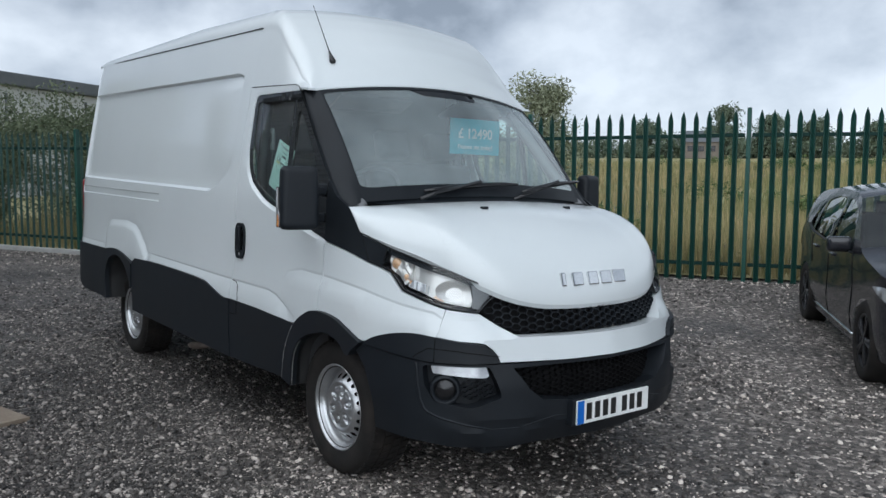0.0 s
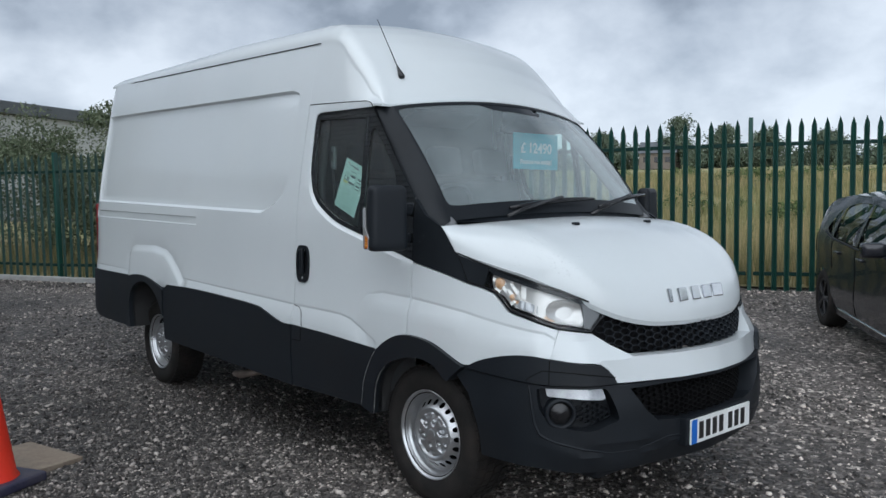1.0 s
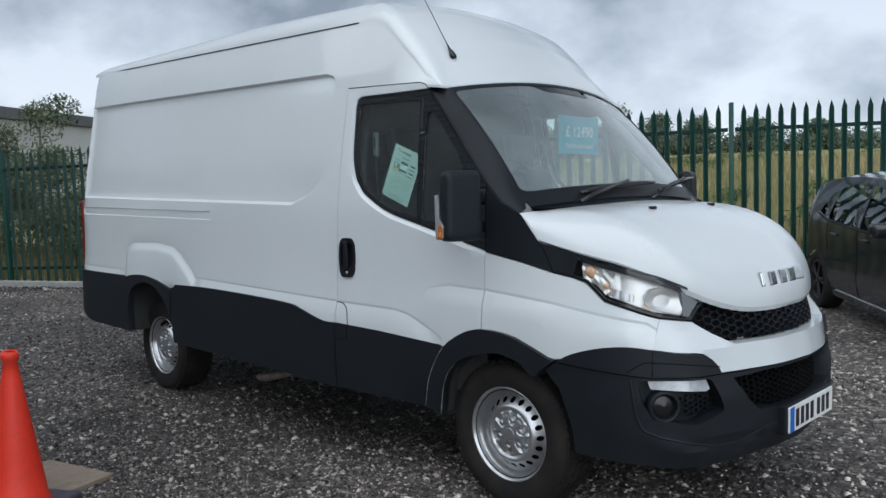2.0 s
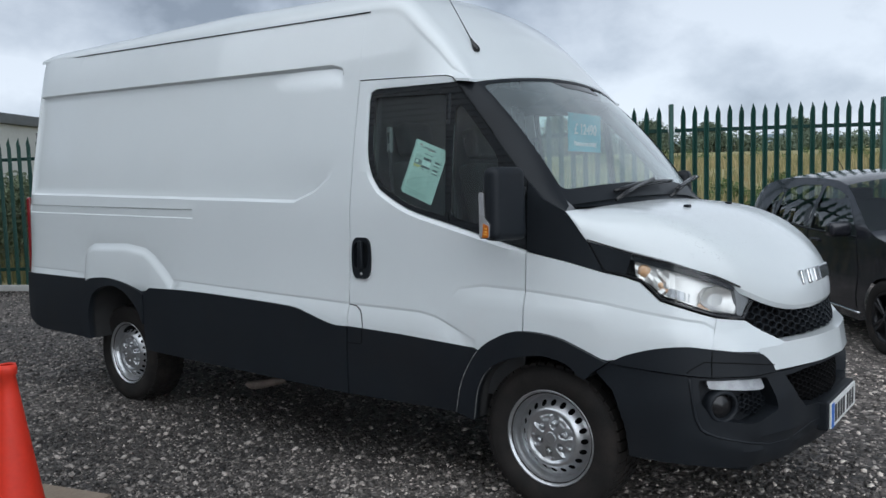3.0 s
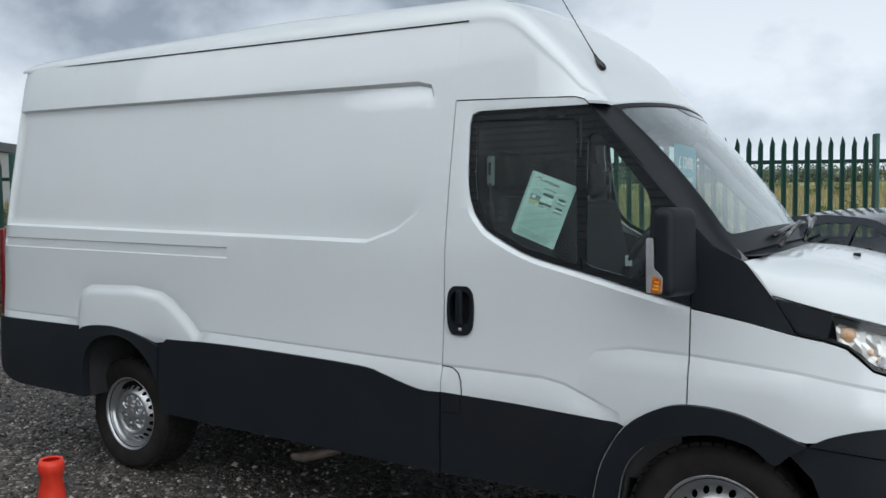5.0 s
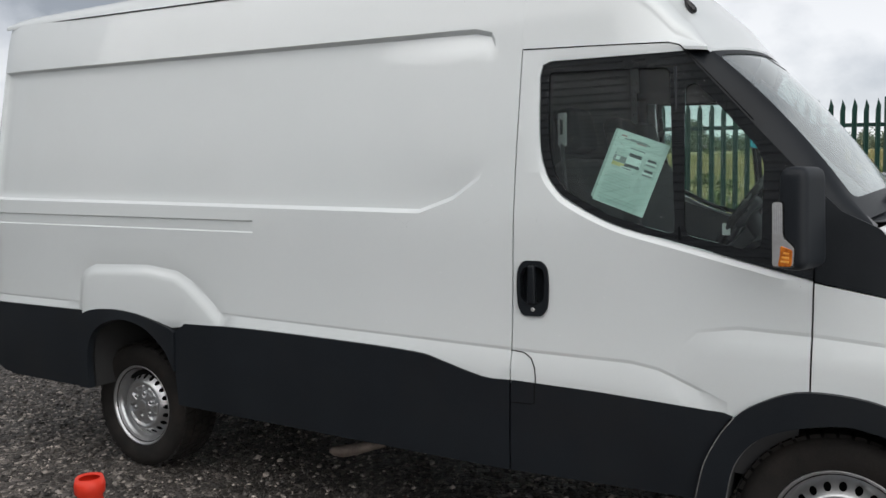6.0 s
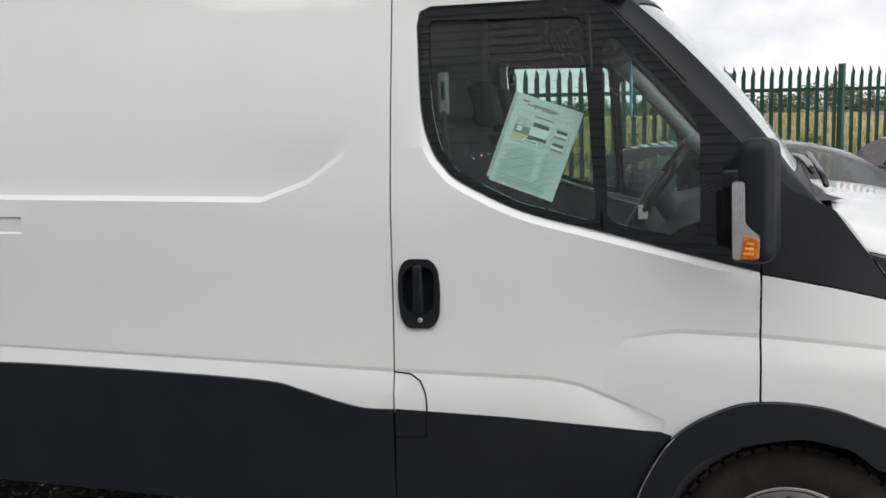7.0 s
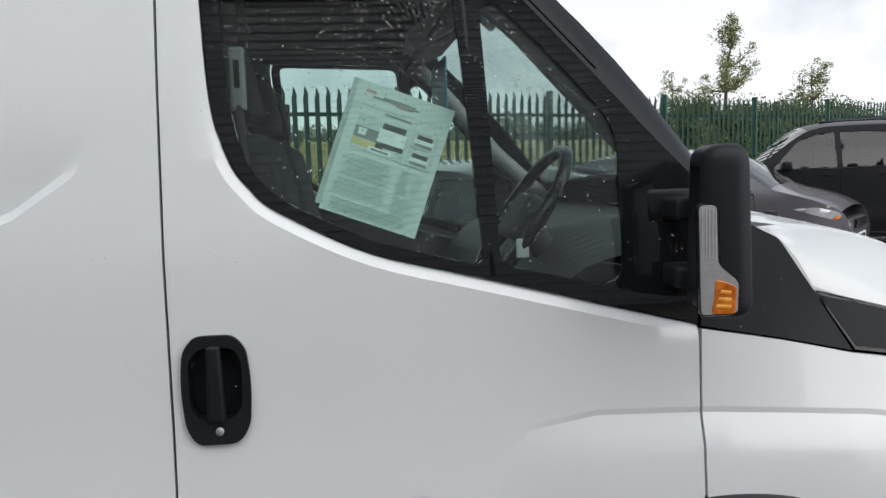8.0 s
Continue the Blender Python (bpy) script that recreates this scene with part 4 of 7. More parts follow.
def build_van():
    van = thing("panel_van", "white high-roof panel van with black lower cladding on gravel", "van")
    for side in (1, -1):
        panel("side_panel", SIDE_WHITE, WHITE, van, side=side, fields=True, step=0.09, edge=0.06)
        edge_roll = lambda V: -0.0150 * (1 - np.clip(edge_gap(V, WINDOW_OUT) / 0.026, 0, 1)) * (1 - 0.8 * smooth(1.50, 1.80, V[:, 1]))
        door = panel("cab_door", DOOR_WHITE, WHITE, van, side=side, fields=True, step=0.06, edge=0.03, holes=[[tuple(p) for p in inset(HANDLE_PLATE, 0.012)]], bulge=edge_roll, roll=(WINDOW_OUT, 0.026))
        panel("head_trim", [(-1.19, 1.985), (-0.62, 1.968), (-0.62, 2.02), (-1.19, 2.05)], DASH, door, out=-0.055, thick=0.01, side=side, step=0.15)
        frame_ = panel("window_frame", WINDOW_OUT, FRIT, door, holes=[rounded(WINDOW_IN, 0.03), rounded(QUARTER_IN, 0.03)], out=-0.006, side=side, step=0.08, edge=0.03, thick=0.008, label="black window surround")
        for nm, poly, r in (("window_glass", WINDOW_IN, 0.03), ("quarter_glass", QUARTER_IN, 0.03)):
            g = panel(nm, [tuple(p) for p in inset(rounded(poly, r), -0.006)], GLASS_SIDE, door, out=-0.016, thick=0, side=side, step=0.10, edge=0.04, label="glass beaded with rain")
            g.visible_shadow = False
        tube("glass_seal", skin_line([(-0.536, 1.330), (-0.577, 1.955)], -0.006, side), 0.006, PILLAR, door)
        tube("door_head_gap", skin_line([(-1.18, 2.074), (-0.90, 2.062), (-0.606, 2.047), (-0.565, 2.034), (-0.535, 2.004), (-0.42, 1.880), (-0.30, 1.748)], 0.0005, side), 0.0022, DARK, door, 6)
        panel("lower_cladding", DOOR_BLACK, CLAD, door, side=side, out=0.019, step=0.10, edge=0.05, label="black lower door cladding")
        # the handle: a plate, a sunk hollow and an upright grip
        hp = HANDLE_PLATE
        hh = rounded([(-1.148, 1.100), (-1.130, 1.075), (-1.066, 1.075), (-1.048, 1.100), (-1.046, 1.190), (-1.062, 1.218), (-1.130, 1.218), (-1.150, 1.190)], 0.014)
        handle = panel("handle", hp, PILLAR, door, holes=[hh], out=0.010, thick=0.034, side=side, step=0.03, edge=0.012, label="black recessed door handle")
        panel("handle_hollow", hh, PILLAR, handle, out=-0.030, thick=0, side=side, step=0.03, edge=0.02)
        hx, hy, hz = skin_line([(-1.098, 1.15)], 0.014, side)[0]
        part("grip", box(bmesh.new(), (0.036, 0.020, 0.152), (hx, hy, hz - 0.002), 0.008, 3, taper=(0.76, 1.0)), PILLAR, handle, shade=True)
        hx, hy, hz = skin_line([(-1.094, 1.052)], 0.010, side)[0]
        lathe("lock", [(0.0, -0.003), (0.008, -0.003), (0.009, 0.006)], REPEATER, handle, 16, m=Matrix.Translation((hx, hy, hz)) @ (Matrix.Rotation(math.pi, 4, "Z") if side < 0 else Matrix()), label="round steel lock")
        card = panel("door_card", [(-1.14, 0.50), (-0.14, 0.50), (-0.14, 1.18), (-0.56, 1.30), (-0.96, 1.44), (-1.14, 1.52)], DASH, door, out=-0.075, thick=0.01, side=side, step=0.2, label="dark inner door trim")
        flap = [(-1.184, 0.885), (-1.130, 0.880), (-1.098, 0.860), (-1.080, 0.825), (-1.076, 0.785), (-1.079, 0.690), (-1.184, 0.688)]
        if side > 0:
            tube("flap_gap", skin_line(dense(flap, 0.02, False), relief(np.array(dense(flap, 0.02, False))) + 0.001, side), 0.0024, DARK, door, 6)
            low_flap = [(-1.079, 0.764), (-1.079, 0.690), (-1.090, 0.684), (-1.180, 0.682)]
            tube("flap_gap", skin_line(dense(low_flap, 0.02, False), 0.0195, side), 0.0024, DARK, door, 6)
        wing = panel("front_wing", WING_WHITE, WHITE, van, side=side, fields=True, step=0.06, edge=0.03)
        panel("mirror_triangle", TRIANGLE, PILLAR, van, out=-0.002, side=side, step=0.07, edge=0.03, label="satin black trim below the pillar")
        panel("wheel_arch", ARCH_F_OUT + ARCH_F_IN, CLAD, van, out=0.036, thick=0.058, side=side, step=0.05, edge=0.03, label="black front arch moulding")
        # the light caught by the moulding's edge is drawn as a pale bar
        tube("arch_edge", skin_line(ARCH_F_OUT[:11], 0.0355, side), 0.0022, LIP_PALE, van, 6, label="pale painted highlight along the arch moulding's edge")
        tube("arch_lip", skin_line(ARCH_F_IN[-11:], 0.026, side), 0.0026, LIP_PALE, van, 6, label="mud-streaked inner lip of the arch")
        panel("wheel_arch", ARCH_R_OUT + ARCH_R_IN, CLAD, van, out=0.034, thick=0.05, side=side, step=0.05, edge=0.03, label="black rear arch moulding")
        panel("sill_cladding", SILL, CLAD, van, out=0.024, side=side, step=0.06, edge=0.05, label="black sill cladding")
        panel("rear_cladding", REAR_CORNER, CLAD, van, out=0.020, side=side, step=0.12, edge=0.06, label="black rear corner cladding")
        panel("bumper_trim", BUMPER_TRIM, CLAD, van, out=0.021, side=side, step=0.05, edge=0.03, thick=0.07, bulge=swell, label="black bumper top moulding")
        for line in ([(0.650, 0.722), (0.668, 0.737), (0.723, 0.768), (0.852, 0.762), (1.030, 0.738)], [(0.756, 0.816), (0.746, 0.708)]):
            tube("trim_line", skin_line(dense(line, 0.03, False), 0.0215 + swell(dense(line, 0.03, False)), side), 0.0022, DARK, van, 6)
        # wheel housings
        for nm, inner, depth in (("front_liner", ARCH_F_IN, 0.42), ("rear_liner", ARCH_R_IN, 0.5)):
            d = dense(inner, 0.04, False)
            A = np.array(d)
            Q0, Q1 = skin(A[:, 0], A[:, 1], 0.0), skin(A[:, 0], A[:, 1], -depth)
            n = len(d)
            raw(nm, [(x, y * side, z) for x, y, z in np.vstack([Q0, Q1])], [(i, i + 1, n + i + 1, n + i) for i in range(n - 1)] + [tuple(range(n, 2 * n))], LINER, van, "dusty grey wheel-arch liner")
        # A pillar between the door frame and the screen
        L1 = [(-0.575, 2.030), (-0.50, 1.965), (-0.40, 1.855), (-0.30, 1.742), (-0.20, 1.630), (-0.10, 1.520), (-0.02, 1.440), (0.090, 1.382)]
        A = np.array(L1) - np.array([[0.022, 0.022]])
        S0 = skin(A[:, 0], A[:, 1], -0.015)
        S2 = [Vector(screen(0.004, 1 - i / 7, 0.002)) for i in range(8)]
        verts = []
        for a, c in zip(S0, S2):
            a = Vector(a)
            mid = a.lerp(c, 0.45) + Vector((0.018, -0.016, 0.012))
            for k in range(7):
                t = k / 6
                verts.append((1 - t) ** 2 * a + 2 * t * (1 - t) * mid + t * t * c)
        faces = [(i * 7 + k, i * 7 + k + 1, (i + 1) * 7 + k + 1, (i + 1) * 7 + k) for i in range(7) for k in range(6)]
        raw("a_pillar", [(v.x, v.y * side, v.z) for v in verts], faces if side < 0 else [q[::-1] for q in faces], PILLAR, van, "satin black windscreen pillar")
        headlamp(van, side)
        mirror(van, side)
        fog(van, side)
        # tail lamp on the rear corner
        boxed("tail_lamp", (0.05, 0.070, 0.585), (-4.696, side * -0.880, 1.185), RED_LENS, van, 0.02, 3, label="tall red tail lamp", shade=True)
        steel_wheel(van, 0.0, -0.905, side)
        steel_wheel(van, -3.518, -0.812, side)
    # nose
    panel("front_panel", FRONT_WHITE, WHITE, van, step=0.04, edge=0.03, thick=0.07, bulge=lambda V: swell(V, 0.75), label="white panel under the grille")
    # the backing sheet is near-black to paint the shade behind the mesh
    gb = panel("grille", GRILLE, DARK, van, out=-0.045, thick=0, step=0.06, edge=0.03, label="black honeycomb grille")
    hexmesh("grille_mesh", GRILLE, 0.056, 0.031, CLAD, gb, -0.012)
    fogs = rounded(FOG_HOUSE, 0.02)
    fogs_far = [(2 * S_MID - s, z) for s, z in fogs[::-1]]
    LIP_S, LIP_Z = [0.3, 0.70, 0.76, 0.88, 0.995, 1.137, 1.298], [0.482, 0.482, 0.456, 0.43, 0.406, 0.408, 0.444]
    lip = lambda V: 0.016 * smooth(0.68, 0.84, np.minimum(V[:, 0], 2 * S_MID - V[:, 0])) * smooth(0.0, 0.028, np.interp(V[:, 0], LIP_S + [2 * S_MID - q for q in LIP_S[::-1]], LIP_Z + LIP_Z[::-1]) - V[:, 1])
    bumper = panel("bumper", BUMPER, CLAD, van, holes=[INTAKE, fogs, fogs_far], out=0.012, thick=0.09, step=0.03, edge=0.025, bulge=lambda V: lip(V) + swell(V), label="black plastic front bumper")
    lip_line = [(s, z) for s, z in zip(LIP_S, LIP_Z) if s >= 0.70]
    lip_line = dense(lip_line + [(2 * S_MID - s, z) for s, z in lip_line[::-1]], 0.03, False)
    tube("lip_edge", skin_line(lip_line, 0.0125 + swell(lip_line)), 0.0055, CLAD, bumper, 6)
    # backing and mesh carry the intake's deep shade in their colour
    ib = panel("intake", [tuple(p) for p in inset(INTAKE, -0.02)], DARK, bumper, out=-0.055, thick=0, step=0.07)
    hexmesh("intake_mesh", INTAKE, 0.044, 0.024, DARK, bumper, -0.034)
    boxed("undertray", (0.56, 1.24, 0.06), (0.52, 0, 0.285), CLAD, van, 0.02, label="black tray under the bumper")
    plate(van)
    bonnet(van)
    cab_glass_and_roof(van)
    cab_inside(van)
    return van


def screen(u, v, out=0.0):
    """The windscreen's surface: u 0 to 1 across from the driver's side, v 0 to 1 from foot to head."""
    u, v = float(u), float(v)
    w = 2 * u - 1
    a = Vector((0.150 - 0.10 * w * w, 0.815 * w, 1.440 - 0.035 * w * w))
    b = Vector((-0.365 - 0.105 * w * w, 0.780 * w, 2.076 - 0.062 * w * w))
    p = a.lerp(b, v)
    n = Vector((0.73, 0.25 * w, 0.66)).normalized()
    return tuple(p + n * (0.030 * 4 * v * (1 - v) + out))


def cab_glass_and_roof(van):
    # black surround and glass
    V, F = fill([(0, 0), (1, 0), (1, 1), (0, 1)], [rounded([(0.010, 0.100), (0.990, 0.100), (0.990, 0.962), (0.010, 0.962)], 0.04, 5)], [], 0.06, 0.04)
    raw("screen_surround", [screen(u, v, 0.0) for u, v in V], F, PILLAR, van, "black band round the windscreen")
    V, F = fill(rounded([(0.005, 0.090), (0.995, 0.090), (0.995, 0.970), (0.005, 0.970)], 0.04, 5), [], [], 0.07, 0.05)
    g = raw("windscreen", [screen(u, v, -0.004) for u, v in V], F, GLASS_WIND, van, "wide raked windscreen")
    g.visible_shadow = False
    V, F = fill(rounded([(0.33, 0.985), (0.40, 0.905), (0.65, 0.885), (0.655, 0.985)], 0.02, 4), [], [], 0.05, 0.03)
    raw("sensor_patch", [screen(u, v, -0.002) for u, v in V], F, FRIT, van, "black sensor patch at the screen's head")
    for side in (1, -1):
        tube("pillar_trim", [(-0.56, side * -0.735, 1.985), (-0.42, side * -0.765, 1.85), (-0.20, side * -0.80, 1.60), (0.06, side * -0.815, 1.36)], 0.036, TRIM_GREY, van, 10, "pale grey inner pillar trim")
    # cowl under the glass, below the bonnet's rear edge
    sheet("cowl", lambda u, v: (0.19 * v + (0.10 - 0.10 * (2 * u - 1) ** 2), 0.80 * (2 * u - 1), 1.458 - 0.11 * v - 0.04 * (2 * u - 1) ** 2), 20, 4, CLAD, van, "black wiper cowl")
    # cab roof: sections from the door's head up and over
    def crown(x):
        return float(np.interp(x, [-1.184, -1.05, -0.94, -0.84, -0.72, -0.58, -0.46, -0.365], [2.616, 2.598, 2.560, 2.509, 2.430, 2.322, 2.203, 2.078]))
    def section(x, t, k=1.0):
        """t from 0 at the driver's door head to 1 at the other; k < 1 for the lining."""
        zb = float(np.interp(x, [-1.184, -0.62, -0.365], [2.078, 2.048, 2.014]))
        zc = crown(x)
        f = min(1.0, max(0.02, (zc - zb) / 0.20))
        arch, r = 0.045 * f, (0.095 + 0.045 * float(smooth(-0.85, -1.184, x))) * f
        z1 = max(zb, zc - arch - r)
        nf = 1 - 0.030 * float(smooth(-0.80, -0.43, x))
        q = 2 * t - 1
        a = abs(q)
        w = float(np.interp(z1, *WZ)) * nf
        if a > 0.72:          # up the flank
            g = (1 - a) / 0.28
            z = zb + (z1 - zb) * g
            y = float(np.interp(z, *WZ)) * (1 - (1 - nf) * g)
        elif a > 0.46:        # round the shoulder
            ph = (0.72 - a) / 0.26 * math.pi / 2
            y, z = w - r + r * math.cos(ph), z1 + r * math.sin(ph)
        else:                 # the gently arched top
            y = (w - r) * a / 0.46
            z = z1 + r + arch * (1 - (a / 0.46) ** 2)
        bow = -0.142 * (y / 0.85) ** 2 * float(smooth(-1.184, -0.45, x))
        return (x + bow, math.copysign(y * k, q), z - (1 - k) * 1.0)
    def roof(u, v):
        """The section, drawn to the windscreen's head at its front edge."""
        q, e = Vector(section(-1.184 + 0.819 * v, u)), Vector(section(-0.365, u))
        h = Vector(screen(min(1, max(0, (e.y / 0.780 + 1) / 2)), 1.0, 0.006))
        d = h - e
        d.y = 0
        return tuple(q + d * float(smooth(0.45, 1.0, v)))
    sheet("cab_roof", roof, 100, 34, WHITE, van, "white high cab roof", thick=(0, 0, -0.012))
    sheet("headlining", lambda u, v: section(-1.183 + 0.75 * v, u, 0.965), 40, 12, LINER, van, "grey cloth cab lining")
    # load-bay roof
    def back(u, v):
        x = -1.1845 - 3.4935 * v
        zs = 2.441 + (2.545 - 2.441) * v
        zc = 2.616 + 0.042 * min(1, 3 * v) - 0.03 * max(0, (v - 0.95) / 0.05) ** 2
        w = float(np.interp(zs, *WZ)) - 0.004
        zs -= 0.004
        a = abs(2 * u - 1)
        if a > 0.66:
            ph = (1 - a) / 0.34 * math.pi / 2
            y, z = w - 0.14 + 0.14 * math.cos(ph), zs + (zc - 0.045 - zs) * math.sin(ph)
        else:
            y = (w - 0.14) * a / 0.66
            z = zc - 0.045 * (a / 0.66) ** 2 + 0.004 * math.cos(y * 38) * min(1, 8 * v) * min(1, 9 * (0.66 - a))
        return (x, math.copysign(y, 2 * u - 1), z)
    sheet("roof", back, 96, 40, WHITE, van, "white ribbed load-bay roof", thick=(0, 0, -0.012))
    for side in (1, -1):
        tube("roof_seam", skin_line([(-4.64, 2.5435), (-4.0, 2.5240), (-3.0, 2.4940), (-2.2, 2.4700), (-1.30, 2.4430), (-1.15, 2.439)], 0.0035, side), 0.0032, CLAD, van, 6)
    # rear wall
    for side in (1, -1):
        edge = [(0.004, 0.56), (0.88, 0.56), (0.87, 1.40), (0.83, 1.72), (0.765, 2.07), (0.69, 2.45), (0.62, 2.55), (0.004, 2.60)]
        n = len(edge)
        raw("rear_door", [(x, side * y, z) for x in (-4.72, -4.68) for y, z in edge], [tuple(range(n)), tuple(range(n, 2 * n))[::-1]] + [(i, (i + 1) % n, n + (i + 1) % n, n + i) for i in range(n)], WHITE, van, shade=False)
    boxed("rear_step", (0.12, 1.76, 0.16), (-4.70, 0, 0.55), CLAD, van, 0.03)
    boxed("floor_pan", (4.9, 1.55, 0.10), (-2.0, 0, 0.52), DARK, van, 0.02, label="dark underbody")
    # exhaust end under the sill
    tube("exhaust_pipe", [(-2.185, -0.856, 0.296), (-2.165, -0.850, 0.296), (-2.12, -0.838, 0.297), (-2.05, -0.80, 0.312), (-1.94, -0.73, 0.340)], 0.030, RUST, van, 14, "dull tan steel exhaust end", radii=[0.010, 0.022, 0.029, 0.027, 0.024])
    # the pipe's inner run, its near-black colour painting the underfloor shade
    tube("exhaust_run", [(-1.95, -0.735, 0.338), (-1.90, -0.70, 0.350), (-1.60, -0.50, 0.38), (-1.0, -0.35, 0.38)], 0.028, DARK, van, 10)
    # aerial
    a = Vector((-0.562, -0.628, 2.182))
    tip = a + Vector((-0.201, -0.020, 0.352))
    up = (tip - a).normalized()
    foot = a + up * 0.022
    tube("aerial_foot", [foot - up * 0.022, foot - up * 0.010, foot + up * 0.010, foot + up * 0.035, foot + up * 0.060], 0.01, GLOSS_BLACK, van, 12, radii=[0.013, 0.019, 0.016, 0.009, 0.005])
    tube("aerial", [a + (tip - a) * (i / 6) for i in range(7)], 0.003, GLOSS_BLACK, van, 6, radii=[0.0045, 0.004, 0.003, 0.0026, 0.0024, 0.0022, 0.002])
    # wipers
    for y0, y1, x0, x1, z0, z1 in ((-0.47, 0.172, 0.116, 0.152, 1.466, 1.512), (0.20, 0.76, 0.166, 0.085, 1.468, 1.535)):
        p0, p1 = Vector((x0, y0, z0)), Vector((x1, y1, z1))
        w = tube("wiper", [p0.lerp(p1, i / 8) + Vector((0.012, 0, 0.012)) * math.sin(i / 8 * math.pi) for i in range(9)], 0.008, GLOSS_BLACK, van, 6, "black wiper", radii=[0.008, 0.012, 0.013, 0.015, 0.015, 0.013, 0.012, 0.011, 0.007])
        mid = p0.lerp(p1, 0.55)
        tube("wiper_arm", [(0.150, y0 - 0.05, 1.425), (0.155, y0 + 0.06, 1.460), tuple(mid + Vector((0.03, 0, 0.03)))], 0.010, GLOSS_BLACK, w, 6)


def bonnet(van):
    FU = [0.0, 0.20, 0.40, 0.58, 0.74, 0.87, 0.95, 1.0]
    FXs = [0.955, 0.945, 0.905, 0.845, 0.735, 0.565, 0.380, 0.178]
    FYs = [0.0, 0.18, 0.37, 0.53, 0.675, 0.79, 0.856, 0.903]
    FZs = [0.945, 0.947, 0.957, 0.994, 1.068, 1.138, 1.196, 1.270]
    cx, cy, cz = (curve_through(FU, q, 10) for q in (FXs, FYs, FZs))
    def f(u, v):
        w = 2 * u - 1
        a = abs(w)
        e = Vector((float(np.interp(a, cx[:, 0], cx[:, 1])), float(np.interp(a, cy[:, 0], cy[:, 1])), float(np.interp(a, cz[:, 0], cz[:, 1]))))
        r = Vector((0.090 + 0.085 * (1 - a * a), 0.913 * a, 1.382 + 0.034 * (1 - a ** 1.5)))
        ph = v * math.pi / 2
        box_ = float(smooth(0.45, 0.80, a))
        sx, cz_ = math.sin(ph) ** (1.12 - 0.18 * box_), math.cos(ph) ** (0.98 - 0.06 * box_)
        # straight down the rear corners
        k = 0.78 * float(smooth(0.76, 1.0, a))
        sx, cz_ = sx + (v - sx) * k, cz_ + (1 - v - cz_) * k
        x = r.x + (e.x - r.x) * sx
        y = r.y + (e.y - r.y) * sx
        z = e.z + (r.z - e.z) * cz_
        # a raised centre field with soft shoulders
        z += 0.007 * (1 - smooth(0.50, 0.66, a)) * math.sin(math.pi * min(1, v * 1.1)) 
        return (x, math.copysign(y + 0.006 * k, w), z)
    global BONNET
    BONNET = f
    b = sheet("bonnet", f, 64, 34, WHITE, van, "white short bonnet wet with rain", thick=(-0.01, 0, -0.02))
    for y in (-0.30, 0.30):
        at = min((f(0.5 + y / 1.8 + du, dv) for du in (-0.02, 0.0, 0.02) for dv in np.linspace(0.1, 0.5, 41)), key=lambda q: abs(q[0] - 0.415) + abs(q[1] - y))
        boxed("washer_jet", (0.028, 0.036, 0.016), (at[0], at[1], at[2] + 0.004), CLAD, b, 0.005)
    # the maker's lettering as plain chrome blocks
    for i, (y, w) in enumerate(((-0.238, 0.030), (-0.150, 0.075), (-0.050, 0.070), (0.045, 0.075), (0.150, 0.085))):
        x = 0.945 - 0.30 * y * y
        boxed("badge_block", (0.016, w, 0.066), (x - 0.014, y, 1.066), CHROME, b, 0.006, 2, Matrix.Rotation(-0.5 * y, 4, "Z") @ Matrix.Rotation(radians(-14), 4, "Y"), label="raised chrome badge block")


def plate(van):
    x = 1.047
    p = boxed("number_plate", (0.010, 0.525, 0.114), (x, 0, 0.455), PLATE, van, 0.003, label="white front number plate with a blue end")
    boxed("blue_strip", (0.004, 0.044, 0.110), (x + 0.005, -0.238, 0.455), PLATE_BLUE, p, 0.001)
    for i in range(7):
        y = -0.180 + i * 0.058 + (0.024 if i > 3 else 0)
        boxed("plate_bar", (0.003, 0.036, 0.078), (x + 0.0055, y, 0.455), INK_BLACK, p, 0.0)
    boxed("plate_seat", (0.05, 0.56, 0.13), (x - 0.03, 0, 0.455), CLAD, van, 0.01)


INK_BLACK = material("plate_black", (0.012, 0.012, 0.012), scale=9, rough=0.4)


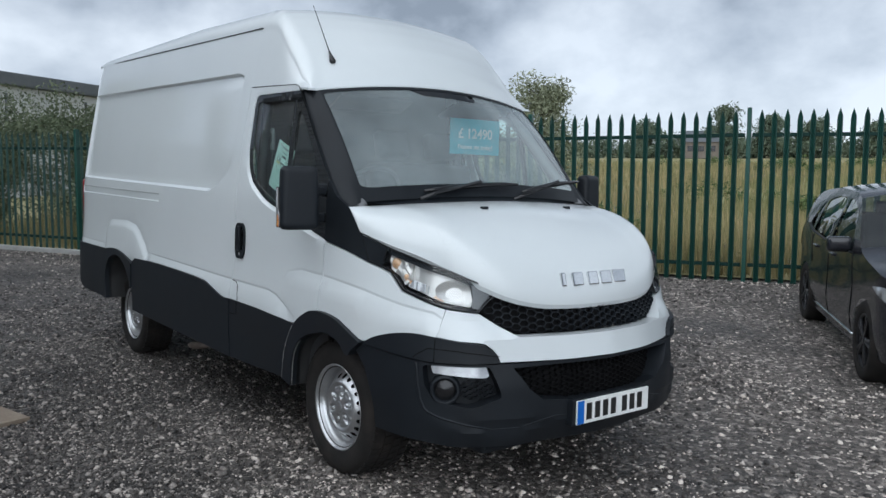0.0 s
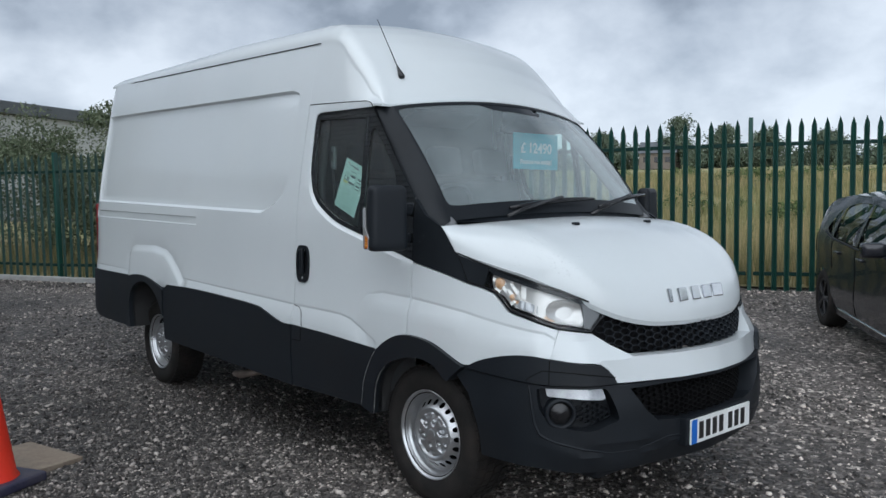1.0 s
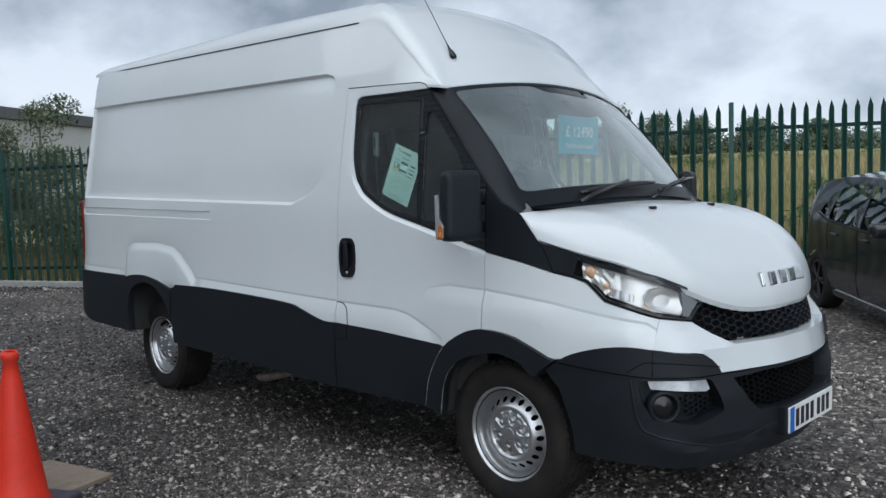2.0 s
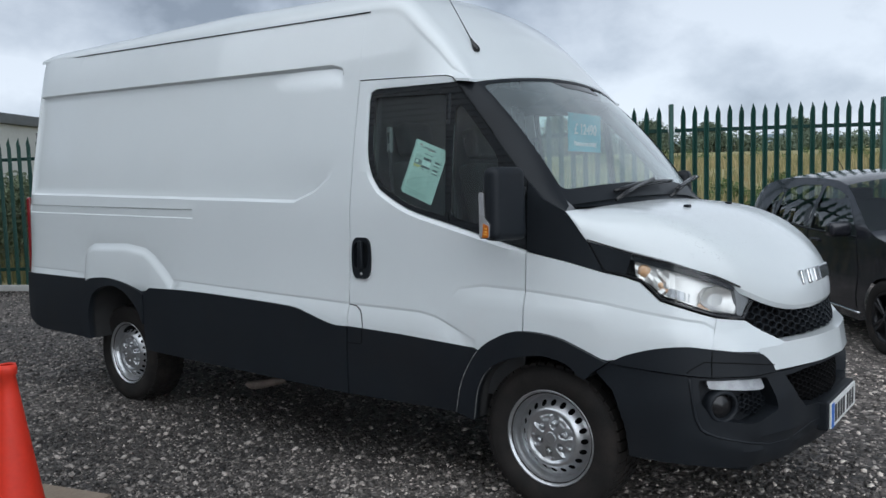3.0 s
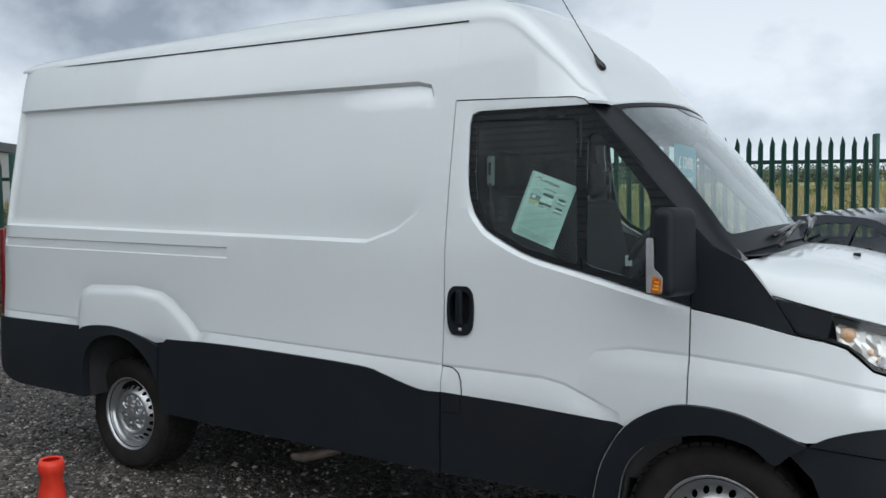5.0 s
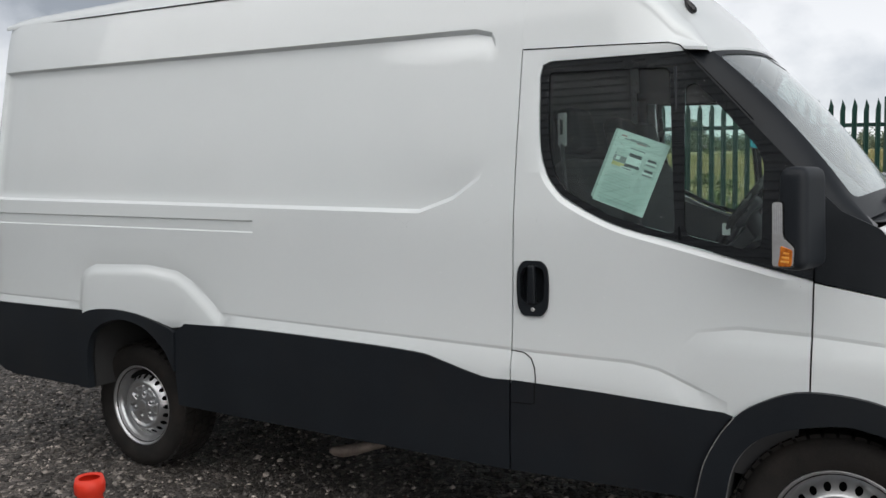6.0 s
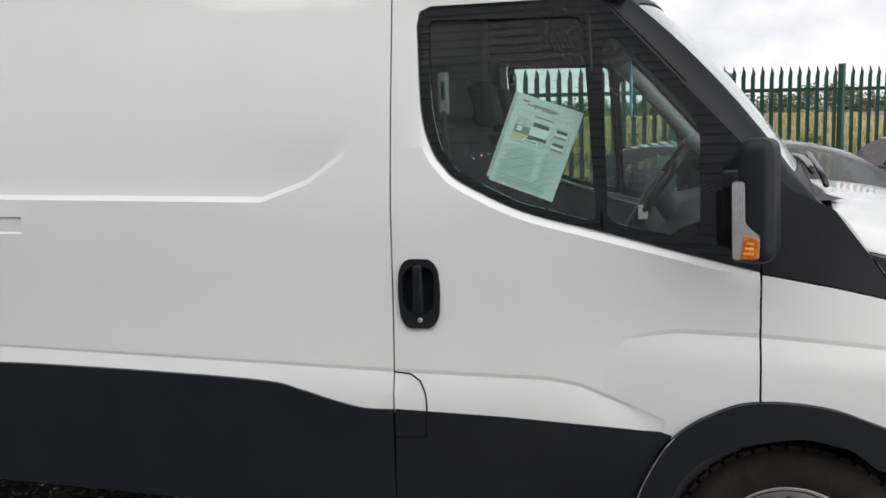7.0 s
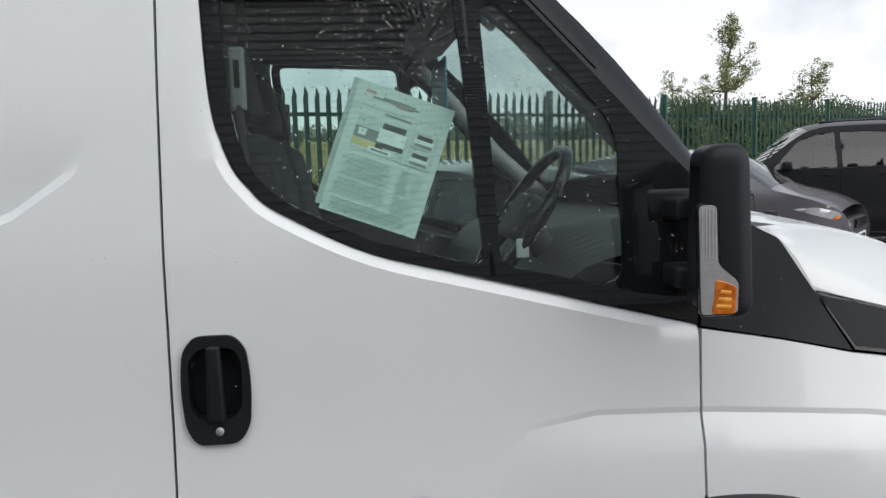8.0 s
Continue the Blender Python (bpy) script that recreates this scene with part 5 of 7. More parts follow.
def headlamp(van, side):
    lamp = panel("headlamp", [tuple(p) for p in inset(HEADLAMP, 0.004)], DARK, van, out=-0.075, thick=0, side=side, step=0.06, edge=0.03, label="wide clear headlamp")
    # housing wall
    d = dense(HEADLAMP, 0.03)
    A = np.array(d)
    n = len(d)
    Q = np.vstack([skin(A[:, 0], A[:, 1], -0.004), skin(A[:, 0], A[:, 1], -0.08)])
    raw("housing", [(x, y * side, z) for x, y, z in Q], [(i, (i + 1) % n, n + (i + 1) % n, n + i) for i in range(n)], GLOSS_BLACK, lamp)
    inner = [tuple(p) for p in inset(HEADLAMP, 0.008)]
    panel("lamp_rim", HEADLAMP, GLOSS_BLACK, lamp, holes=[inner], out=-0.001, thick=0.01, side=side, step=0.05, edge=0.02)
    panel("tip_cover", [(0.212, 1.248), (0.300, 1.132), (0.405, 1.116), (0.425, 1.196), (0.41, 1.202)], PILLAR, lamp, out=0.0, thick=0.01, side=side, step=0.05, edge=0.02, label="black lamp tip")
    c = panel("lamp_cover", inner, GLASS_LAMP, lamp, out=-0.002, thick=0, side=side, step=0.06, edge=0.03, label="clear cover")
    c.visible_shadow = False
    panel("reflector_field", [(0.43, 1.182), (0.44, 1.110), (0.51, 1.075), (0.575, 1.025), (0.80, 0.963), (0.95, 0.937), (1.015, 0.995), (0.99, 1.032), (0.815, 1.094), (0.60, 1.150)], LAMP_SATIN, lamp, out=-0.050, thick=0, side=side, step=0.03, edge=0.03, label="satin silver reflector", bulge=lambda V: 0.012 * np.sin(V[:, 0] * 46) * smooth(0.66, 0.56, V[:, 0]))
    panel("brow", [(0.42, 1.196), (0.60, 1.160), (0.815, 1.102), (0.99, 1.036), (0.985, 1.022), (0.815, 1.080), (0.60, 1.134), (0.435, 1.170)], CLAD, lamp, out=-0.014, thick=0.03, side=side, step=0.05, edge=0.03)
    panel("clear_cell", [(0.435, 1.172), (0.442, 1.108), (0.515, 1.070), (0.560, 1.034), (0.598, 1.062), (0.600, 1.134)], LAMP_SATIN, lamp, out=-0.028, thick=0.02, side=side, step=0.02, label="bright faceted reflector", bulge=lambda V: 0.007 * np.sin(V[:, 0] * 120) * np.sin(V[:, 1] * 95))
    # the second, smaller bowl paints the amber refracted inside the lamp
    for at, q, deep in (((0.480, 1.126), 1.6, 0.019), ((0.556, 1.070), 0.8, 0.022)):
        b0, b1 = skin_line([at], -deep, side)[0], skin_line([at], -0.08, side)[0]
        bm_ = Matrix.Translation(b0) @ (Vector(b1) - Vector(b0)).normalized().to_track_quat("Y", "Z").to_matrix().to_4x4()
        lathe("indicator", [(r_ * q, y_) for r_, y_ in ((0.0, 0.000), (0.008, 0.001), (0.014, 0.005), (0.018, 0.012), (0.019, 0.030))], ORANGE_PALE, lamp, 20, m=bm_, label="pale amber indicator bowl and its refracted tint")
    panel("amber_cell", [(0.540, 1.072), (0.552, 1.054), (0.590, 1.042), (0.592, 1.062)], ORANGE_PALE, lamp, out=-0.030, thick=0.01, side=side, step=0.03)
    panel("side_cell", [(0.580, 1.034), (0.590, 1.027), (0.715, 0.994), (0.722, 1.018), (0.690, 1.036), (0.600, 1.058)], CLEAR_LENS, lamp, out=-0.032, thick=0.02, side=side, step=0.012, label="bright faceted reflector cell", bulge=lambda V: -0.020 * smooth(0.60, 0.70, V[:, 0]) + 0.003 * np.sin(V[:, 0] * 210))
    # the bulb's orange reflection, laid in as a thin amber piece
    panel("amber_glint", [(0.735, 0.985), (0.765, 0.975), (0.800, 0.966), (0.790, 0.980), (0.750, 1.000)], ORANGE_PALE, lamp, out=-0.040, thick=0.006, side=side, step=0.03)
    # the main reflector: a wide dished field with a bright upper crescent
    bowl = rounded([(0.742, 1.030), (0.752, 0.992), (0.80, 0.970), (0.938, 0.944), (0.938, 0.995), (0.926, 1.040), (0.83, 1.064), (0.77, 1.058)], 0.03, 5)
    dish = lambda V: -0.040 * (1 - np.clip(((V[:, 0] - 0.845) / 0.105) ** 2 + ((V[:, 1] - 1.005) / 0.062) ** 2, 0, 1)) ** 0.8
    panel("main_reflector", bowl, LAMP_SATIN, lamp, out=-0.016, thick=0.03, side=side, step=0.012, edge=0.012, label="satin reflector bowl", bulge=dish)
    panel("inner_shade", [(0.938, 0.942), (0.966, 0.936), (1.018, 0.995), (0.992, 1.027), (0.925, 1.046), (0.938, 0.995)], LAMP_SHADE, lamp, out=-0.012, thick=0.03, side=side, step=0.04, edge=0.02, label="smoky grey inner lamp wall")


LAMP_SATIN = material("lamp_satin", (0.70, 0.69, 0.665), (0.80, 0.79, 0.765), scale=14, rough=0.38, rough2=0.46, metal=0.75, fine=120)
LAMP_SHADE = material("lamp_grey", (0.16, 0.165, 0.17), (0.20, 0.205, 0.21), scale=14, rough=0.25, fine=150, coat=0.4)
ORANGE_PALE = material("pale_amber_lens", (0.72, 0.34, 0.10), (0.74, 0.58, 0.44), scale=38, rough=0.15, coat=0.5, spread=0.3)


def fog(van, side):
    tube("fog_surround", skin_line(dense([(0.660, 0.700), (0.662, 0.600), (0.672, 0.535), (0.692, 0.490), (0.720, 0.470)], 0.03, False), 0.010, side), 0.0075, CLAD, van, 8)
    house = panel("fog_housing", [tuple(p) for p in inset(FOG_HOUSE, -0.01)], CLAD, van, out=-0.040, thick=0, side=side, step=0.05, edge=0.03, bulge=lambda V: 0.5 * swell(V), label="recessed fog lamp housing")
    panel("day_lamp", rounded([(0.735, 0.655), (0.728, 0.690), (0.972, 0.690), (0.985, 0.645), (0.965, 0.638)], 0.008), CLEAR_LENS, house, out=0.004, thick=0.05, side=side, step=0.05, edge=0.03, bulge=lambda V: 0.7 * swell(V), label="clear daytime lamp")
    P0, P1 = skin_line([(0.785, 0.580)], 0.012, side)[0], skin_line([(0.785, 0.580)], -0.10, side)[0]
    ax = (Vector(P1) - Vector(P0)).normalized()
    m = Matrix.Translation(P0) @ ax.to_track_quat("Y", "Z").to_matrix().to_4x4()
    lathe("fog_ring", [(0.050, 0.03), (0.051, 0.004), (0.060, -0.004), (0.068, 0.004), (0.070, 0.05)], CLAD, house, 32, m=m)
    lathe("fog_blank", [(0.0, 0.010), (0.03, 0.014), (0.052, 0.024)], GLOSS_BLACK, house, 24, m=m)
    hexmesh("fog_mesh", [(0.85, 0.63), (0.86, 0.535), (0.90, 0.525), (1.015, 0.56), (0.995, 0.62)], 0.032, 0.022, CLAD, house, -0.018, side=side, stand=0.6)


def mirror(van, side):
    """A tall door mirror on two arms, with a clear and amber repeater in its outer edge."""
    y0, y1 = -1.180, -0.978
    bm = box(bmesh.new(), (0.098, y1 - y0, 0.322), (-0.122, side * (y0 + y1) / 2, 1.420), 0.040, 6, taper=(0.86, 0.94))
    bm.normal_update()
    back = max((q for q in bm.faces if q.normal.x < -0.8), key=lambda q: q.calc_area())
    bmesh.ops.inset_individual(bm, faces=[back], thickness=0.006, depth=-0.024)
    mir = part("door_mirror", bm, CLAD, van, "black twin-arm door mirror", shade=True)
    boxed("mirror_glass", (0.004, 0.125, 0.235), (-0.150, side * (y0 + y1) / 2, 1.420), CHROME, mir, 0.002, label="mirror glass")
    c = Matrix.Translation((-0.135, side * (y0 + y1) / 2, 0))
    turned = c @ Matrix.Rotation(radians(-15 * side), 4, "Z") @ c.inverted()
    mir.matrix_local = turned
    for z in (1.318, 1.455):
        arm = boxed("arm", (0.060, 0.12, 0.046), (-0.145, side * -0.950, z), CLAD, mir, 0.012, 3, shade=True)
        arm.matrix_local = turned.inverted()
    foot = boxed("arm_foot", (0.10, 0.03, 0.24), (-0.155, side * -0.915, 1.375), CLAD, mir, 0.012, 3, shade=True)
    foot.matrix_local = turned.inverted()
    yo = side * (y0 - 0.001)
    face = [(-0.176, 1.472), (-0.143, 1.472), (-0.140, 1.364), (-0.104, 1.332), (-0.106, 1.274), (-0.172, 1.270)]
    glow = [(-0.146, 1.338), (-0.109, 1.325), (-0.111, 1.274), (-0.154, 1.273), (-0.148, 1.305)]
    prism("repeater", rounded(face, 0.010), yo + side * 0.020, yo - side * 0.003, REPEATER, mir, "clear ribbed repeater lens")
    prism("amber_bulb", rounded(glow, 0.008), yo, yo - side * 0.0045, ORANGE_LENS, mir, "amber indicator")
    for k in range(5):      # fine upright ribs inside the clear part
        x = -0.1705 + 0.006 * k
        prism("lens_rib", [(x, 1.372), (x + 0.0026, 1.372), (x + 0.0026, 1.464), (x, 1.464)], yo, yo - side * 0.0042, CLEAR_LENS, mir)
    for k in range(3):      # highlights on the facets of the bulb's bowl, painted as brighter amber bars
        z = 1.286 + 0.013 * k
        prism("amber_highlight", [(-0.146 + 0.004 * k, z), (-0.120, z - 0.003), (-0.118, z + 0.004), (-0.144 + 0.004 * k, z + 0.006)], yo, yo - side * 0.0056, AMBER_BRIGHT, mir)
    prism("lens_edge", rounded([tuple(q) for q in inset(face, -0.004)], 0.012), yo + side * 0.020, yo - side * 0.001, GLOSS_BLACK, mir)


def prism(name, poly, ya, yb, mat, parent, label=""):
    """An upright plate: an outline in (x, z) between two depths, with a small rounded front edge."""
    n = len(poly)
    e = (yb - ya) * 0.2
    small = [tuple(q) for q in inset(poly, 0.0015)]
    rings = [[(x, ya, z) for x, z in poly], [(x, yb - e, z) for x, z in poly], [(x, yb, z) for x, z in small]]
    verts = [q for ring in rings for q in ring]
    faces = [(k * n + i, k * n + (i + 1) % n, (k + 1) * n + (i + 1) % n, (k + 1) * n + i) for k in range(2) for i in range(n)]
    faces += [tuple(range(2 * n, 3 * n)), tuple(range(n))[::-1]]
    ob = raw(name, verts, faces, mat, parent, label, shade=False)
    bm = bmesh.new(); bm.from_mesh(ob.data)
    bmesh.ops.recalc_face_normals(bm, faces=bm.faces)
    bm.to_mesh(ob.data); bm.free()
    return ob


def seat(van, y, width, name, label):
    s = part(name, box(bmesh.new(), (0.50, width, 0.17), (-0.68, y, 1.00), 0.05, 4), FABRIC, van, label, shade=True)
    t = Matrix.Rotation(radians(-13), 4, "Y")
    boxed("backrest", (0.13, width * 0.96, 0.62), (-0.985, y, 1.335), FABRIC, s, 0.05, 4, t, shade=True)
    n = 2 if width > 0.7 else 1
    for i in range(n):
        yy = y + (i - (n - 1) / 2) * 0.42
        boxed("headrest", (0.10, 0.25, 0.19), (-1.085, yy, 1.765), FABRIC, s, 0.04, 4, t, shade=True)
    boxed("seat_base", (0.42, width * 0.8, 0.34), (-0.68, y, 0.74), DARK, s, 0.02)


def cab_inside(van):
    seat(van, -0.50, 0.48, "driver_seat", "dark cloth driver's seat")
    seat(van, 0.36, 0.90, "double_seat", "dark cloth double passenger seat")
    boxed("bulkhead", (0.03, 1.66, 1.75), (-1.225, 0, 1.45), DASH, van, 0.005, taper=(1, 0.86), label="dark grey steel bulkhead")
    boxed("cab_floor", (1.5, 1.7, 0.04), (-0.55, 0, 0.60), DARK, van, 0.005)
    def dash(u, v):
        prof = curve_through([-0.42, -0.43, -0.34, -0.18, 0.02, 0.14], [0.70, 1.12, 1.30, 1.355, 1.39, 1.40], 4)
        k = v * (len(prof) - 1)
        i = min(int(k), len(prof) - 2)
        p = prof[i] + (prof[i + 1] - prof[i]) * (k - i)
        hump = 0.05 * math.exp(-((2 * u - 1 + 0.52) / 0.22) ** 2) * float(smooth(0.3, 0.5, v)) * (1 - float(smooth(0.6, 0.9, v)))
        return (p[0], 0.82 * (2 * u - 1), p[1] + hump)
    sheet("dashboard", dash, 36, 20, DASH, van, "dark grey moulded dashboard")
    t = Matrix.Translation((-0.38, -0.50, 1.42)) @ Matrix.Rotation(radians(34), 4, "Y")
    ring = [t @ Vector((0, 0.20 * math.cos(a), 0.20 * math.sin(a))) for a in np.linspace(0, 2 * math.pi, 33)]
    sw = tube("steering_wheel", ring, 0.016, GLOSS_BLACK, van, 10, "black four-spoke steering wheel")
    part("hub", box(bmesh.new(), (0.05, 0.16, 0.13), (0, 0, 0), 0.02, 3), DASH, sw, shade=True).matrix_local = t
    for a in (0.15, math.pi - 0.15, -0.9, math.pi + 0.9):
        tube("spoke", [t @ Vector((0, 0.06 * math.cos(a), 0.05 * math.sin(a))), t @ Vector((0, 0.19 * math.cos(a), 0.19 * math.sin(a)))], 0.012, DASH, sw, 8)
    tube("column", [t @ Vector((0, 0, 0)), (-0.20, -0.50, 1.16)], 0.035, DASH, van, 10)
    for y, w in ((-0.40, 0.50), (0.40, 0.50)):
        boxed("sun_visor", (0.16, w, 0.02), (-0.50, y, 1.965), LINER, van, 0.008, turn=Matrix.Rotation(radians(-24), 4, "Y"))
    for side in (1, -1):
        tube("belt_pillar", [(-1.12, side * -0.80, 0.9), (-1.14, side * -0.79, 1.6), (-1.15, side * -0.74, 2.0)], 0.03, DASH, van, 8)
        anchor = boxed("belt_anchor", (0.034, 0.022, 0.135), (-1.045, side * -0.765, 1.755), TRIM_GREY, van, 0.009, 3, label="grey seat belt anchor", shade=True)
        boxed("slot", (0.014, 0.026, 0.060), (-1.045, side * -0.765, 1.765), DARK, anchor, 0.004)
        tube("belt", [(-1.045, side * -0.768, 1.70), (-1.03, side * -0.765, 1.45), (-1.00, side * -0.76, 1.15)], 0.010, FABRIC, van, 6)
    boxed("key_tag", (0.03, 0.004, 0.045), (-0.421, -0.70, 1.36), CARD_WHITE, van, 0.002, label="pale paper key tag")


def flyer(van):
    """A printed sheet stuck inside the driver's window, tilted."""
    a, b, c = (Vector(p) for p in ((-0.787, -0.862, 1.745), (-0.592, -0.868, 1.672), (-0.884, -0.886, 1.482)))
    ux, uy = (b - a), (c - a)
    w, h = ux.length, uy.length
    ux.normalize(); uy.normalize()
    nrm = ux.cross(uy).normalized()
    if nrm.y > 0:
        nrm = -nrm
    a = a - nrm * 0.016
    def quad(name, x0, y0, x1, y1, mat, parent, lift, label=""):
        P = [a + ux * w * x + uy * h * y + nrm * lift for x, y in ((x0, y0), (x1, y0), (x1, y1), (x0, y1))]
        Q = [p - nrm * 0.0006 for p in P]
        return raw(name, P + Q, [(0, 1, 2, 3), (7, 6, 5, 4), (0, 4, 5, 1), (1, 5, 6, 2), (2, 6, 7, 3), (3, 7, 4, 0)], mat, parent, label, shade=False)
    sheet_ = quad("flyer", 0, 0, 1, 1, PAPER, None, 0.0)
    tagged(sheet_, "pale green printed flyer stuck inside the driver's window", "flyer")
    rng = random.Random(12)
    marks = [(0.10, 0.055, 0.20, 0.075, INK_RED, "print_bar"), (0.28, 0.075, 0.62, 0.090, INK, "print_bar"), (0.18, 0.090, 0.66, 0.104, INK, "print_bar"), (0.42, 0.104, 0.60, 0.116, INK_RED, "print_bar"),
             (0.06, 0.160, 0.52, 0.170, INK_PALE, "print_bar"), (0.50, 0.150, 0.94, 0.160, INK_PALE, "print_bar"), (0.34, 0.186, 0.62, 0.200, INK, "print_bar")]
    # the large picture: pale yard, a van's body, its dark screen and arches; then two small ones
    marks += [(0.10, 0.235, 0.645, 0.500, INK_PALE, "picture"), (0.10, 0.420, 0.40, 0.470, SWATCH, "picture"), (0.10, 0.330, 0.46, 0.415, INK, "picture"), (0.36, 0.255, 0.60, 0.300, INK_DARK, "picture"), (0.34, 0.300, 0.62, 0.400, PRINT_WHITE, "picture"),
              (0.40, 0.400, 0.62, 0.435, INK_DARK, "picture"), (0.34, 0.415, 0.42, 0.465, INK_DARK, "picture"), (0.14, 0.340, 0.22, 0.390, PRINT_WHITE, "picture"), (0.28, 0.450, 0.52, 0.490, PRINT_WHITE, "picture"), (0.31, 0.462, 0.49, 0.478, INK, "picture")]
    for y in (0.235, 0.375):
        marks += [(0.665, y, 0.935, y + 0.125, INK_PALE, "picture"), (0.72, y + 0.022, 0.88, y + 0.055, INK_DARK, "picture"), (0.70, y + 0.055, 0.90, y + 0.085, PRINT_WHITE, "picture"), (0.71, y + 0.085, 0.89, y + 0.108, INK, "picture")]
    for i in range(9):
        x0 = 0.08 if i % 3 else 0.14
        marks.append((x0, 0.545 + 0.019 * i, 0.60 - 0.10 * rng.random(), 0.550 + 0.019 * i, INK_PALE if i % 2 else INK_MID, "print_line"))
        marks.append((0.66, 0.545 + 0.021 * i, 0.74 + 0.05 * rng.random(), 0.550 + 0.021 * i, INK_MID, "print_line"))
        marks.append((0.82, 0.545 + 0.021 * i, 0.88 + 0.05 * rng.random(), 0.550 + 0.021 * i, INK_PALE, "print_line"))
    for i in range(6):
        marks.append((0.07, 0.735 + 0.020 * i, 0.60 - 0.06 * rng.random(), 0.740 + 0.020 * i, INK_PALE if i % 2 else INK_MID, "print_line"))
        marks.append((0.66, 0.750 + 0.020 * i, 0.86 + 0.06 * rng.random(), 0.755 + 0.020 * i, INK_PALE, "print_line"))
    for i in range(4):
        marks.append((0.08, 0.885 + 0.022 * i, 0.90 - 0.12 * rng.random(), 0.893 + 0.022 * i, INK_MID if i in (0, 2) else INK_PALE, "print_line"))
    for i, (x0, y0, x1, y1, m, n) in enumerate(marks):
        quad(n, x0, y0, x1, y1, m, sheet_, 0.0007 + 0.00004 * i)
    # a second, darker sheet behind it
    under = quad("backing_sheet", -0.055, 0.0, 0.93, 0.97, INK_MID, None, -0.0022)
    tagged(under, "grey green paper sheet behind the printed flyer", "paper")


def words(name, text, size, m, mat, parent):
    cu = bpy.data.curves.new(name, "FONT")
    cu.body, cu.size, cu.align_x, cu.extrude = text, size, "CENTER", 0.0008
    cu.offset = size * 0.022
    cu.materials.append(mat)
    ob = new(name, cu)
    ob.parent = parent
    ob.matrix_local = m
    return ob


def price_card():
    card = boxed("price_card", (0.006, 0.415, 0.225), (-0.475, 0.380, 1.810), TEAL, None, 0.001)
    tagged(card, "turquoise price card hung behind the windscreen", "price card")
    m = lambda y, z: Matrix.Translation((-0.470, y, z)) @ Matrix.Rotation(math.pi / 2, 4, "Z") @ Matrix.Rotation(math.pi / 2, 4, "X")
    words("price", "£ 12490", 0.088, m(0.380, 1.800), CARD_WHITE, card)
    words("slogan", "Finance me today!", 0.040, m(0.380, 1.732), CARD_WHITE, card)


def droplets(name, points, normals, radii, label):
    """Small flattened beads of water, each lying on its surface."""
    bm = bmesh.new()
    bmesh.ops.create_icosphere(bm, subdivisions=1, radius=1)
    B = np.array([v.co[:] for v in bm.verts])
    F0 = np.array([[v.index for v in q.verts] for q in bm.faces])
    bm.free()
    V, F = [], []
    for i, (p, n, r) in enumerate(zip(points, normals, radii)):
        n = n / np.linalg.norm(n)
        t = np.cross(n, (0.3, 0.2, 0.9)); t /= np.linalg.norm(t)
        b = np.cross(n, t)
        V.append(p + r * (B[:, :1] * t + B[:, 1:2] * b + 0.5 * B[:, 2:] * n))
        F.append(F0 + i * len(B))
    tagged(raw(name, np.vstack(V), np.vstack(F), WATER), label, "raindrops", kind="stuff")


def rain():
    rng = np.random.default_rng(31)
    # on the side glass, thicker towards its head and front
    S = np.column_stack([rng.uniform(-1.09, -0.10, 20000), rng.uniform(1.21, 2.0, 20000)])
    keep = inside(S, WINDOW_OUT) & (edge_gap(S, WINDOW_OUT) > 0.012)
    clump = np.array([noise.noise(Vector((s * 7, z * 7, 1.0))) for s, z in S])
    keep &= rng.random(len(S)) < 0.16 + 0.5 * smooth(1.55, 1.95, S[:, 1] + 0.25 * (S[:, 0] + 0.6)) + 0.25 * clump
    S = S[keep]
    r = 0.0006 + 0.0015 * rng.random(len(S)) ** 3.5
    on_glass = inside(S, WINDOW_IN) | inside(S, QUARTER_IN)
    P = skin(S[:, 0], S[:, 1], np.where(on_glass, -0.0150, -0.0055))
    droplets("window_drops", P, np.tile((0.0, -0.985, 0.17), (len(P), 1)), r, "small raindrops beading on the driver's window")
    # fine drops on the white flank and the black trim under the pillar
    S = np.column_stack([rng.uniform(-1.9, 0.05, 2600), rng.uniform(0.95, 2.35, 2600)])
    S = S[(inside(S, DOOR_WHITE) | inside(S, SIDE_WHITE) | inside(S, WING_WHITE)) & (edge_gap(S, WINDOW_OUT) > 0.02)]
    T = np.column_stack([rng.uniform(-0.09, 0.28, 420), rng.uniform(1.13, 1.50, 420)])
    T = T[inside(T, TRIANGLE)]
    S = np.vstack([S, T])
    P = skin(S[:, 0], S[:, 1], relief(S))
    droplets("flank_drops", P, np.tile((0.0, -0.985, 0.17), (len(P), 1)), np.where(np.arange(len(S)) < len(S) - len(T), 0.0007, 0.0004) + 0.0009 * rng.random(len(S)) ** 3, "fine raindrops on the van's flank")
    # on the bonnet
    U = np.column_stack([rng.uniform(0.05, 0.97, 8500), rng.random(8500) ** 1.2 * 0.85])
    P = np.array([BONNET(u, v) for u, v in U])
    A = np.array([BONNET(u + 0.004, v) for u, v in U]) - P
    C = np.array([BONNET(u, v + 0.004) for u, v in U]) - P
    nn = np.cross(A, C)
    nn *= np.sign(nn[:, 2:])
    droplets("bonnet_drops", P, nn, 0.0010 + 0.0020 * rng.random(len(P)) ** 3, "raindrops standing on the white bonnet")


build_van()
flyer(None)
price_card()
rain()


